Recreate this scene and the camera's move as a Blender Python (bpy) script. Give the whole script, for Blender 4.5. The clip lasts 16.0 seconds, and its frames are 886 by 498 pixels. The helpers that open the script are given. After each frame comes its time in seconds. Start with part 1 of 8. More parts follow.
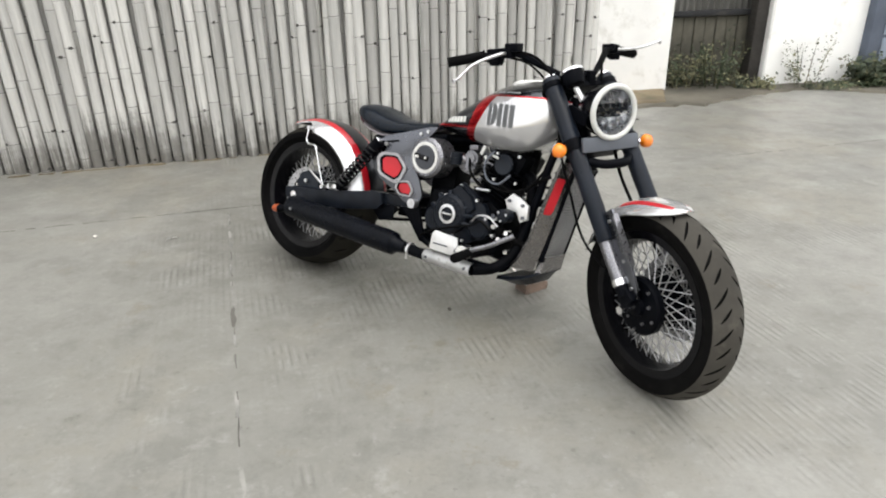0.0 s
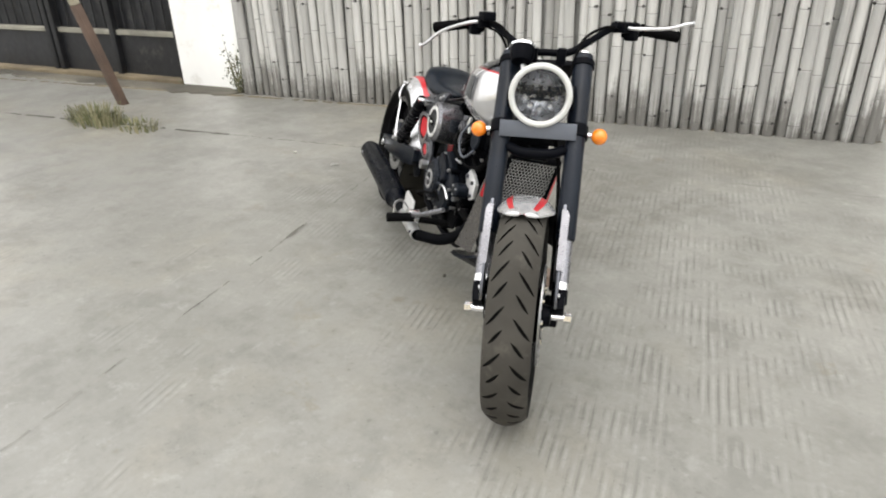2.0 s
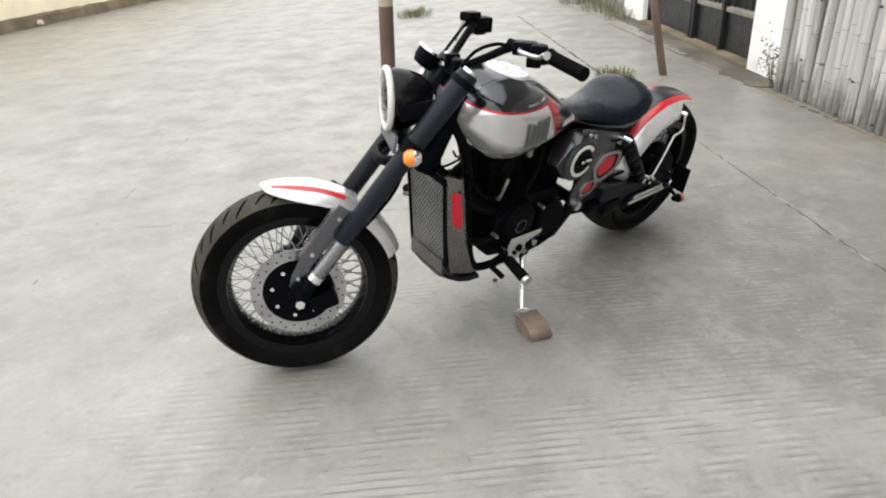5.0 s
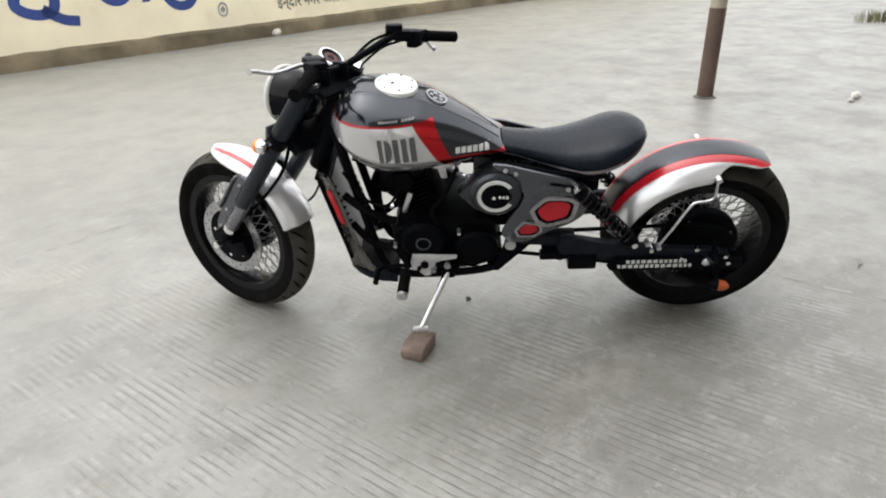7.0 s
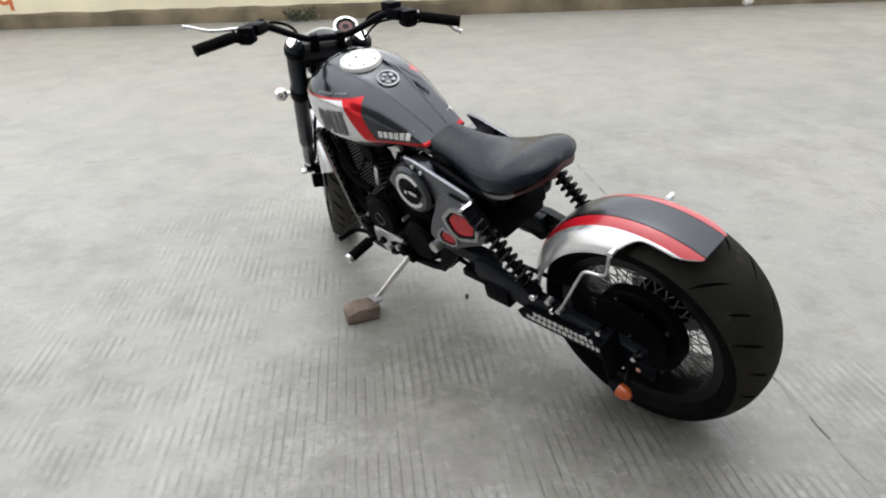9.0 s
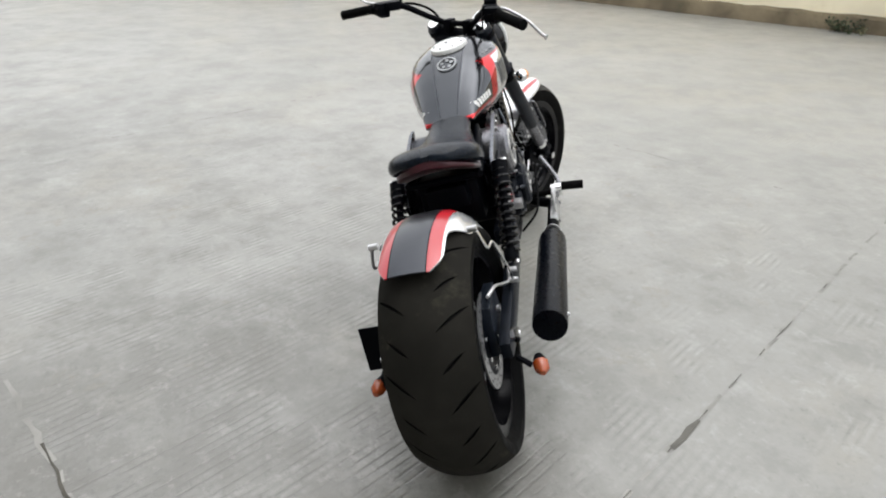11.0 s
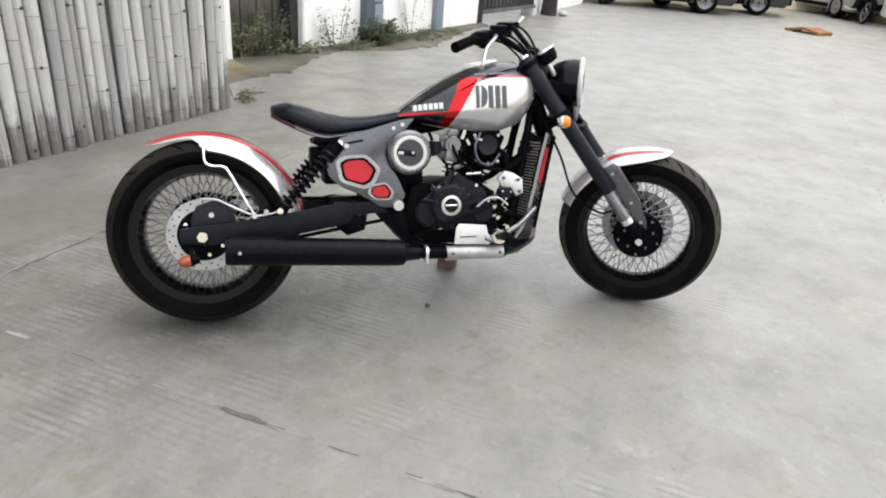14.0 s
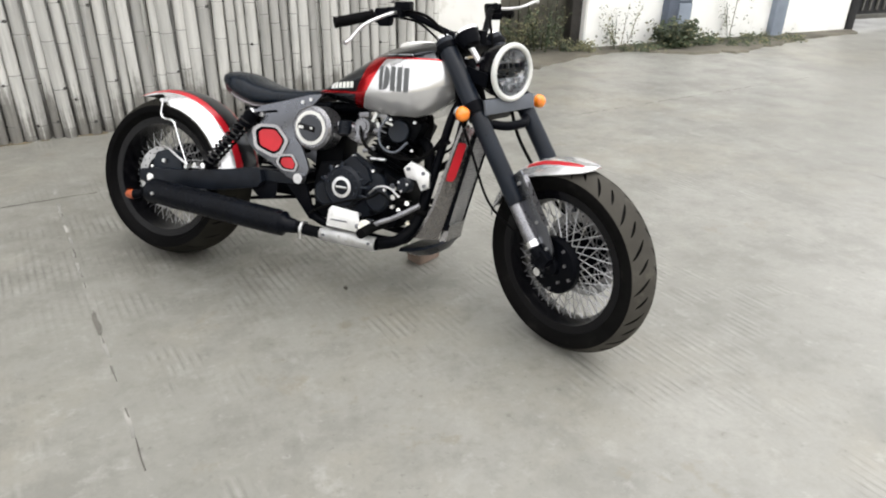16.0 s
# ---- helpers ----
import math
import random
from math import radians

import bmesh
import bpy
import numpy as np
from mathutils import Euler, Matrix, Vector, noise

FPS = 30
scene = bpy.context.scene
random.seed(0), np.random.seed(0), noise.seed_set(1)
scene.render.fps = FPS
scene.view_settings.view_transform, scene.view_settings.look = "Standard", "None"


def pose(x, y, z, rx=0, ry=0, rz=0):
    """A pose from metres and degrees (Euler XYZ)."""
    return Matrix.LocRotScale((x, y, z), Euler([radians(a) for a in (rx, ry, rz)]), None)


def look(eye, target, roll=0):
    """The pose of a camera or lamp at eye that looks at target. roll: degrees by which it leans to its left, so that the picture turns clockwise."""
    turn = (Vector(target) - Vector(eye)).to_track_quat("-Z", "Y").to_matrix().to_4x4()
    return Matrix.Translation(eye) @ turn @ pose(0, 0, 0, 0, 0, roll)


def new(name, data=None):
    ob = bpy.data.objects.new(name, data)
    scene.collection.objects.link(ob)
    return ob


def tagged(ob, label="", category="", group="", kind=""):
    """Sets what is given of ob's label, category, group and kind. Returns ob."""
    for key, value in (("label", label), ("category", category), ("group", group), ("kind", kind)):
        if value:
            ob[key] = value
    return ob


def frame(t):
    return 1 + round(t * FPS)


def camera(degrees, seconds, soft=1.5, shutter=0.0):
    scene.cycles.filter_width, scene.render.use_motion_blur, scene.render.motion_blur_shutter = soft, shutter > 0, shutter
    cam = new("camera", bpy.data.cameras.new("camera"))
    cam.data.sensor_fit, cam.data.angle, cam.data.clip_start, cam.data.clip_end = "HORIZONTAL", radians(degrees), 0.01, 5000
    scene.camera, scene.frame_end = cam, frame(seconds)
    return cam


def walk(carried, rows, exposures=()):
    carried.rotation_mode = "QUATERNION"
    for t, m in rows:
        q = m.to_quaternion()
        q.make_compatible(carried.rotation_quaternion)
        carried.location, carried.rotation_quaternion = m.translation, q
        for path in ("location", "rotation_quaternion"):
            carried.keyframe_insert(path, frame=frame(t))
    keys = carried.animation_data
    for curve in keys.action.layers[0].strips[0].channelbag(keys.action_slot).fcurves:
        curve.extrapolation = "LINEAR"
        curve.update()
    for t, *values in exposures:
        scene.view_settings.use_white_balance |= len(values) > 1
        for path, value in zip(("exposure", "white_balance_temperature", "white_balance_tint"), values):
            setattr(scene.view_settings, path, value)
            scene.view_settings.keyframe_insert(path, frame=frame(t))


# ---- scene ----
cam = camera(67.3, 16.0, soft=2.0)
PATH = [
    (0, (0.244, 0.087, 1.397), (0.109, 1.907, 0.578), -1.2),
    (0.5, (0.673, 0.149, 1.409), (0.27, 1.924, 0.58), -1.7),
    (1, (1.054, 0.285, 1.39), (0.362, 1.966, 0.556), -1.7),
    (1.5, (1.435, 0.399, 1.367), (0.485, 1.943, 0.523), -1.3),
    (2, (1.756, 0.662, 1.341), (0.56, 2.013, 0.479), -1.7),
    (2.5, (2.064, 0.938, 1.338), (0.635, 2.035, 0.469), -1.9),
    (3, (2.269, 1.278, 1.315), (0.661, 2.074, 0.432), -2.4),
    (3.5, (2.436, 1.709, 1.312), (0.703, 2.152, 0.417), -2.9),
    (4, (2.541, 2.165, 1.318), (0.75, 2.295, 0.436), -2.5),
    (4.5, (2.556, 2.613, 1.319), (0.764, 2.424, 0.451), -2.5),
    (5, (2.493, 3.057, 1.318), (0.761, 2.539, 0.463), -2.4),
    (5.5, (2.348, 3.488, 1.316), (0.739, 2.651, 0.475), -2.3),
    (6, (2.115, 3.897, 1.317), (0.689, 2.768, 0.484), -2.3),
    (6.5, (1.787, 4.266, 1.322), (0.595, 2.891, 0.492), -2.3),
    (7, (1.377, 4.551, 1.337), (0.451, 2.992, 0.493), -2.4),
    (7.5, (0.962, 4.746, 1.353), (0.317, 3.057, 0.499), -2.3),
    (8, (0.507, 4.85, 1.365), (0.232, 3.071, 0.494), -2.6),
    (8.5, (0.036, 4.881, 1.378), (0.11, 3.086, 0.499), -2.1),
    (9, (-0.412, 4.754, 1.338), (0.049, 3.024, 0.444), -2.0),
    (9.5, (-0.849, 4.585, 1.319), (0.005, 3.013, 0.425), -1.7),
    (10, (-1.24, 4.361, 1.318), (-0.061, 3.019, 0.421), -1.3),
    (10.5, (-1.59, 4.08, 1.329), (-0.153, 3.017, 0.431), -0.7),
    (11, (-1.894, 3.733, 1.347), (-0.265, 2.989, 0.457), 0.1),
    (11.5, (-2.137, 3.311, 1.367), (-0.38, 2.916, 0.496), 0.8),
    (12, (-2.273, 2.829, 1.404), (-0.453, 2.797, 0.575), 1.7),
    (12.5, (-2.23, 2.344, 1.404), (-0.434, 2.662, 0.585), 2.7),
    (13, (-2.148, 1.851, 1.402), (-0.438, 2.484, 0.581), 4.1),
    (13.5, (-1.917, 1.436, 1.393), (-0.362, 2.362, 0.543), 4.4),
    (14, (-1.669, 0.991, 1.39), (-0.302, 2.168, 0.526), 4.7),
    (14.5, (-1.338, 0.679, 1.377), (-0.203, 2.075, 0.506), 4.1),
    (15, (-0.941, 0.38, 1.378), (-0.053, 1.95, 0.513), 3.1),
    (15.5, (-0.511, 0.239, 1.352), (0.128, 1.915, 0.468), 2.3),
    (16, (-0.03, 0.209, 1.356), (0.35, 1.954, 0.457), 1.0),
]
walk(cam, [(t, look(eye, target, roll)) for t, eye, target, roll in PATH],
     [(0, 1.16, 6600, 10), (1.5, 1.20, 6640, 10), (2.5, 1.26, 6680, 10), (3.5, 1.34, 6680, 10), (4, 1.30, 6680, 10), (6.5, 1.16, 6560, 10), (8.5, 1.06, 6420, 10), (9.5, 1.05, 6360, 10), (11.5, 0.93, 6420, 10), (12.5, 0.97, 6450, 10), (13.5, 1.09, 6460, 10), (14.5, 1.15, 6540, 10), (16, 1.22, 6620, 10)])

# ---- light: flat overcast daylight ----
world = bpy.data.worlds.new("overcast_sky")
scene.world = world
world.use_nodes = True
wt = world.node_tree
sky = wt.nodes.new("ShaderNodeTexSky")
sky.sky_type, sky.sun_disc = "NISHITA", False
sky.sun_elevation, sky.sun_rotation = radians(72), radians(139)
sky.air_density, sky.dust_density, sky.ozone_density = 1.0, 6.0, 0.6
grey_sky = wt.nodes.new("ShaderNodeHueSaturation")
grey_sky.inputs["Saturation"].default_value = 0.22
wt.links.new(sky.outputs[0], grey_sky.inputs["Color"])
cloud = wt.nodes.new("ShaderNodeMixRGB")
cloud.inputs["Fac"].default_value = 0.7
cloud.inputs["Color2"].default_value = (7.0, 7.1, 7.2, 1)
wt.links.new(grey_sky.outputs[0], cloud.inputs["Color1"])
wt.links.new(cloud.outputs[0], wt.nodes["Background"].inputs["Color"])
wt.nodes["Background"].inputs["Strength"].default_value = 0.145
sun = new("sun", bpy.data.lights.new("sun", "SUN"))
sun.data.energy, sun.data.angle, sun.data.color = 0.35, radians(80), (0.99, 0.98, 0.955)
sun.matrix_world = look((3.0, -3.5, 20.0), (0, 0, 0))


# ---- materials ----
def nodes_of(name):
    m = bpy.data.materials.new(name)
    m.use_nodes = True
    return m, m.node_tree.nodes, m.node_tree.links, m.node_tree.nodes["Principled BSDF"]


def mth(N, L, op, a, b=None, c=None):
    n = N.new("ShaderNodeMath")
    n.operation = op
    for i, v in enumerate((a, b, c)):
        if v is None:
            continue
        if isinstance(v, (int, float)):
            n.inputs[i].default_value = v
        else:
            L.new(v, n.inputs[i])
    return n.outputs[0]


def blend(N, L, fac, a, b):
    n = N.new("ShaderNodeMix")
    n.data_type = "RGBA"
    for sock, v in ((n.inputs[0], fac), (n.inputs[6], a), (n.inputs[7], b)):
        if isinstance(v, (int, float)):
            sock.default_value = v
        elif isinstance(v, tuple):
            sock.default_value = (*v, 1)
        else:
            L.new(v, sock)
    return n.outputs[2]


def noise_tex(N, L, scale, detail=4.0, rough=0.6, vec=None):
    n = N.new("ShaderNodeTexNoise")
    n.inputs["Scale"].default_value, n.inputs["Detail"].default_value, n.inputs["Roughness"].default_value = scale, detail, rough
    if vec is not None:
        L.new(vec, n.inputs["Vector"])
    return n.outputs[0]


def ramp(N, L, fac, lo, hi, a=0.0, b=1.0):
    n = N.new("ShaderNodeMapRange")
    n.interpolation_type = "SMOOTHSTEP"
    for i, v in enumerate((None, lo, hi, a, b)):
        if v is not None:
            n.inputs[i].default_value = v
    L.new(fac, n.inputs[0])
    return n.outputs[0]


def bump(N, L, P, height, strength, dist):
    n = N.new("ShaderNodeBump")
    n.inputs["Strength"].default_value, n.inputs["Distance"].default_value = strength, dist
    L.new(height, n.inputs["Height"])
    L.new(n.outputs[0], P.inputs["Normal"])


def coords(N):
    return N.new("ShaderNodeTexCoord").outputs["Object"]


def surface(name, col, rough=0.5, metal=0.0, scale=40.0, vary=0.15, grain=0.15, dist=0.001, coat=0.0, dirt=None, spec=0.5):
    """A plain surface with mottling at two scales, a fine bump and optional dirt of its own colour."""
    m, N, L, P = nodes_of(name)
    v = coords(N)
    big, fine = noise_tex(N, L, scale * 0.15, 3, 0.5, v), noise_tex(N, L, scale, 5, 0.65, v)
    lo, hi = tuple(c * (1 - vary) for c in col), tuple(min(1, c * (1 + vary)) for c in col)
    c = blend(N, L, ramp(N, L, big, 0.3, 0.7), lo, hi)
    c = blend(N, L, mth(N, L, "MULTIPLY", fine, vary), c, tuple(x * 0.6 for x in col))
    if dirt:
        c = blend(N, L, ramp(N, L, noise_tex(N, L, scale * 0.4, 6, 0.7, v), 0.55, 0.72, 0, 0.7), c, dirt)
    L.new(c, P.inputs["Base Color"])
    P.inputs["Roughness"].default_value = rough
    if not coat:
        L.new(ramp(N, L, fine, 0.25, 0.75, max(0.02, rough - 0.08), min(1, rough + 0.1)), P.inputs["Roughness"])
    P.inputs["Metallic"].default_value = metal
    P.inputs["Coat Weight"].default_value = coat
    P.inputs["Specular IOR Level"].default_value = spec
    P.inputs["Coat Roughness"].default_value = 0.12
    if grain:
        bump(N, L, P, fine, grain, dist)
    return m


black_paint = surface("black_satin_paint", (0.0020, 0.0024, 0.0038), 0.42, 0.0, 60, 0.2, 0.06, 0.0005, spec=0.04)
case_black = surface("clutch_case_paint", (0.0062, 0.0080, 0.0120), 0.34, 0.0, 120, 0.3, 0.2, 0.0005, spec=0.13)
black_gloss = surface("black_gloss_paint", (0.003, 0.003, 0.004), 0.22, 0.0, 40, 0.2, 0.0, coat=0.10, spec=0.12)
engine_black = surface("engine_black_casting", (0.0016, 0.0019, 0.0028), 0.5, 0.0, 180, 0.3, 0.30, 0.0006, dirt=(0.006, 0.006, 0.006), spec=0.04)
fork_black = surface("fork_slate_black", (0.0075, 0.0105, 0.0165), 0.34, 0.0, 70, 0.2, 0.05, 0.0004, spec=0.20)
muffler_black = surface("muffler_satin_black", (0.0013, 0.0020, 0.0040), 0.30, 0.0, 70, 0.2, 0.05, 0.0004, spec=0.09)
slate_paint = surface("slate_grey_paint", (0.085, 0.095, 0.115), 0.42, 0.1, 60, 0.12, 0.05, 0.0004)
rubber = surface("rubber", (0.003, 0.003, 0.0032), 0.72, 0.0, 140, 0.25, 0.3, 0.0006, spec=0.05)
tyre_rubber = surface("tyre_rubber_dusty", (0.0034, 0.0034, 0.0036), 0.55, 0.0, 30, 0.3, 0.25, 0.0006, dirt=(0.0085, 0.0080, 0.0074), spec=0.03)
front_rubber = surface("front_tyre_rubber_dusty", (0.0045, 0.0044, 0.0044), 0.6, 0.0, 30, 0.3, 0.25, 0.0006, dirt=(0.019, 0.018, 0.016), spec=0.03)
rear_rubber = surface("rear_tread_rubber", (0.0190, 0.0180, 0.0152), 0.85, 0.0, 25, 0.35, 0.35, 0.0008, dirt=(0.042, 0.040, 0.029), spec=0.05)
tread_rubber = surface("tread_rubber_dusty", (0.050, 0.047, 0.041), 0.9, 0.0, 25, 0.35, 0.35, 0.0008, dirt=(0.085, 0.079, 0.068), spec=0.12)
leather = surface("black_seat_leather", (0.0028, 0.0058, 0.0110), 0.25, 0.0, 320, 0.25, 0.35, 0.0006, spec=0.18)
chrome = surface("chrome", (0.85, 0.85, 0.86), 0.12, 1.0, 30, 0.05, 0.0)
alu = surface("brushed_aluminium", (0.62, 0.62, 0.63), 0.34, 0.95, 120, 0.15, 0.1, 0.0004, dirt=(0.25, 0.24, 0.22))
satin_silver = surface("satin_silver", (0.66, 0.66, 0.66), 0.35, 0.6, 90, 0.15, 0.05, 0.0004, dirt=(0.40, 0.39, 0.37))
spoke_steel = surface("spoke_dark_steel", (0.36, 0.36, 0.37), 0.35, 0.85, 50, 0.2, 0.0)
silver_paint = surface("silver_metallic_paint", (0.66, 0.66, 0.67), 0.26, 0.72, 25, 0.03, 0.0, coat=0.5)
red_paint = surface("red_paint", (0.41, 0.007, 0.016), 0.30, 0.0, 25, 0.06, 0.0, coat=0.5)
grey_paint = surface("dark_grey_metallic_paint", (0.050, 0.053, 0.061), 0.30, 0.85, 25, 0.08, 0.0, coat=0.2)
bracket_grey = surface("bracket_grey_metal", (0.132, 0.137, 0.153), 0.30, 1.0, 12, 0.05, 0.0)
red_insert = surface("red_insert", (0.44, 0.010, 0.019), 0.42, 0.0, 80, 0.12, 0.05, 0.0004, coat=0.2, spec=0.3)
white_paint = surface("white_enamel", (0.80, 0.80, 0.78), 0.3, 0.0, 60, 0.05, 0.0)
pale_enamel = surface("pale_lamp_enamel", (0.56, 0.57, 0.55), 0.3, 0.0, 60, 0.06, 0.0)
white_mark = surface("white_lettering", (0.62, 0.62, 0.60), 0.5, 0.0, 60, 0.15, 0.0)
dark_mark = surface("dark_lettering", (0.075, 0.080, 0.084), 0.4, 0.0, 60, 0.1, 0.0)
amber = surface("amber_lens", (0.85, 0.24, 0.015), 0.18, 0.0, 60, 0.1, 0.0, coat=0.6)
amber.node_tree.nodes["Principled BSDF"].inputs["Subsurface Weight"].default_value = 0.2
reflector = surface("lamp_reflector", (0.36, 0.37, 0.39), 0.26, 0.9, 40, 0.15, 0.0)
mesh_wire = surface("grille_wire_metal", (0.52, 0.52, 0.52), 0.4, 0.6, 60, 0.2, 0.0)
shroud_grey = surface("shroud_brown_grey", (0.175, 0.168, 0.165), 0.22, 0.95, 90, 0.10, 0.05, 0.0003)
rim_grey = surface("worn_rim_grey", (0.38, 0.37, 0.38), 0.32, 0.85, 90, 0.15, 0.04, 0.0003)
badge_mark = surface("pale_badge_paint", (0.36, 0.37, 0.38), 0.5, 0.0, 60, 0.3, 0.0)
dull_amber = surface("dull_amber_lens", (0.36, 0.065, 0.012), 0.25, 0.0, 60, 0.15, 0.0, coat=0.4)
grass_blade = surface("dusty_grass_blade", (0.125, 0.135, 0.062), 0.8, 0, 20, 0.4, 0.0)
dry_grass = surface("dry_grass_blade", (0.27, 0.25, 0.15), 0.85, 0, 20, 0.3, 0.0)
disc_steel = surface("brake_disc_steel", (0.44, 0.44, 0.45), 0.34, 0.9, 60, 0.15, 0.05, 0.0003)
faint_mark = surface("faint_pale_lettering", (0.26, 0.26, 0.27), 0.5, 0.0, 60, 0.3, 0.0)
slider_alu = surface("dull_fork_alloy", (0.21, 0.21, 0.225), 0.30, 0.85, 90, 0.2, 0.05, 0.0004)
dial_red = surface("dim_red_dial", (0.10, 0.012, 0.014), 0.4, 0.0, 60, 0.2, 0.0)
seat_pan_grey = surface("mauve_grey_pan", (0.22, 0.20, 0.21), 0.4, 0.5, 60, 0.15, 0.0)
pan_maroon = surface("maroon_pan_paint", (0.045, 0.008, 0.013), 0.35, 0.2, 60, 0.15, 0.0)
brick_mat = surface("worn_brick", (0.190, 0.140, 0.112), 0.9, 0.0, 60, 0.4, 0.8, 0.004, dirt=(0.07, 0.055, 0.045))

glass, N, L, P = nodes_of("lamp_glass")
P.inputs["Base Color"].default_value = (0.95, 0.96, 0.97, 1)
P.inputs["Roughness"].default_value, P.inputs["Transmission Weight"].default_value, P.inputs["IOR"].default_value = 0.04, 1.0, 1.3


def painted_tank():
    """Two-tone tank paint: silver front panel, red slanted band, dark grey rear and top, thin red pinstripes."""
    m, N, L, P = nodes_of("tank_two_tone_paint")
    sep = N.new("ShaderNodeSeparateXYZ")
    L.new(coords(N), sep.inputs[0])
    x, z = sep.outputs[0], sep.outputs[2]

    def over(sock):
        return ramp(N, L, sock, -0.0008, 0.0008)

    edge_a = mth(N, L, "ADD", mth(N, L, "SUBTRACT", x, 0.992), mth(N, L, "MULTIPLY", mth(N, L, "SUBTRACT", 0.90, z), 0.56))
    edge_b = mth(N, L, "ADD", mth(N, L, "SUBTRACT", x, 0.930), mth(N, L, "MULTIPLY", mth(N, L, "SUBTRACT", 0.90, z), 0.42))
    line = mth(N, L, "ADD", mth(N, L, "MULTIPLY", mth(N, L, "SUBTRACT", x, 0.985), 0.04), 0.903)
    under = mth(N, L, "SUBTRACT", line, z)
    fleck = noise_tex(N, L, 900, 2, 0.5)
    silver = blend(N, L, fleck, (0.52, 0.52, 0.53), (0.70, 0.70, 0.71))
    grey = blend(N, L, fleck, (0.033, 0.036, 0.042), (0.050, 0.054, 0.061))
    c = blend(N, L, over(edge_b), grey, (0.52, 0.007, 0.012))
    c = blend(N, L, over(edge_a), c, silver)
    c = blend(N, L, mth(N, L, "MULTIPLY", over(mth(N, L, "SUBTRACT", 0.006, under)), over(edge_b)), c, (0.42, 0.008, 0.014))
    c = blend(N, L, over(mth(N, L, "MULTIPLY", under, -1.0)), c, grey)
    low = mth(N, L, "SUBTRACT", mth(N, L, "ADD", mth(N, L, "MULTIPLY", mth(N, L, "SUBTRACT", x, 0.76), 0.04), 0.771), z)
    rear = mth(N, L, "MULTIPLY", edge_b, -1.0)
    rim = mth(N, L, "MULTIPLY", over(low), over(rear))
    rim = mth(N, L, "MULTIPLY", rim, over(mth(N, L, "SUBTRACT", 0.009, low)))
    c = blend(N, L, rim, c, (0.42, 0.008, 0.014))
    L.new(c, P.inputs["Base Color"])
    pale = mth(N, L, "MULTIPLY", over(edge_a), over(under))
    L.new(mth(N, L, "SUBTRACT", 0.85, mth(N, L, "MULTIPLY", pale, 0.20)), P.inputs["Metallic"])
    P.inputs["Roughness"].default_value = 0.17
    P.inputs["Coat Weight"].default_value, P.inputs["Coat Roughness"].default_value = 0.38, 0.06
    return m


tank_paint = painted_tank()


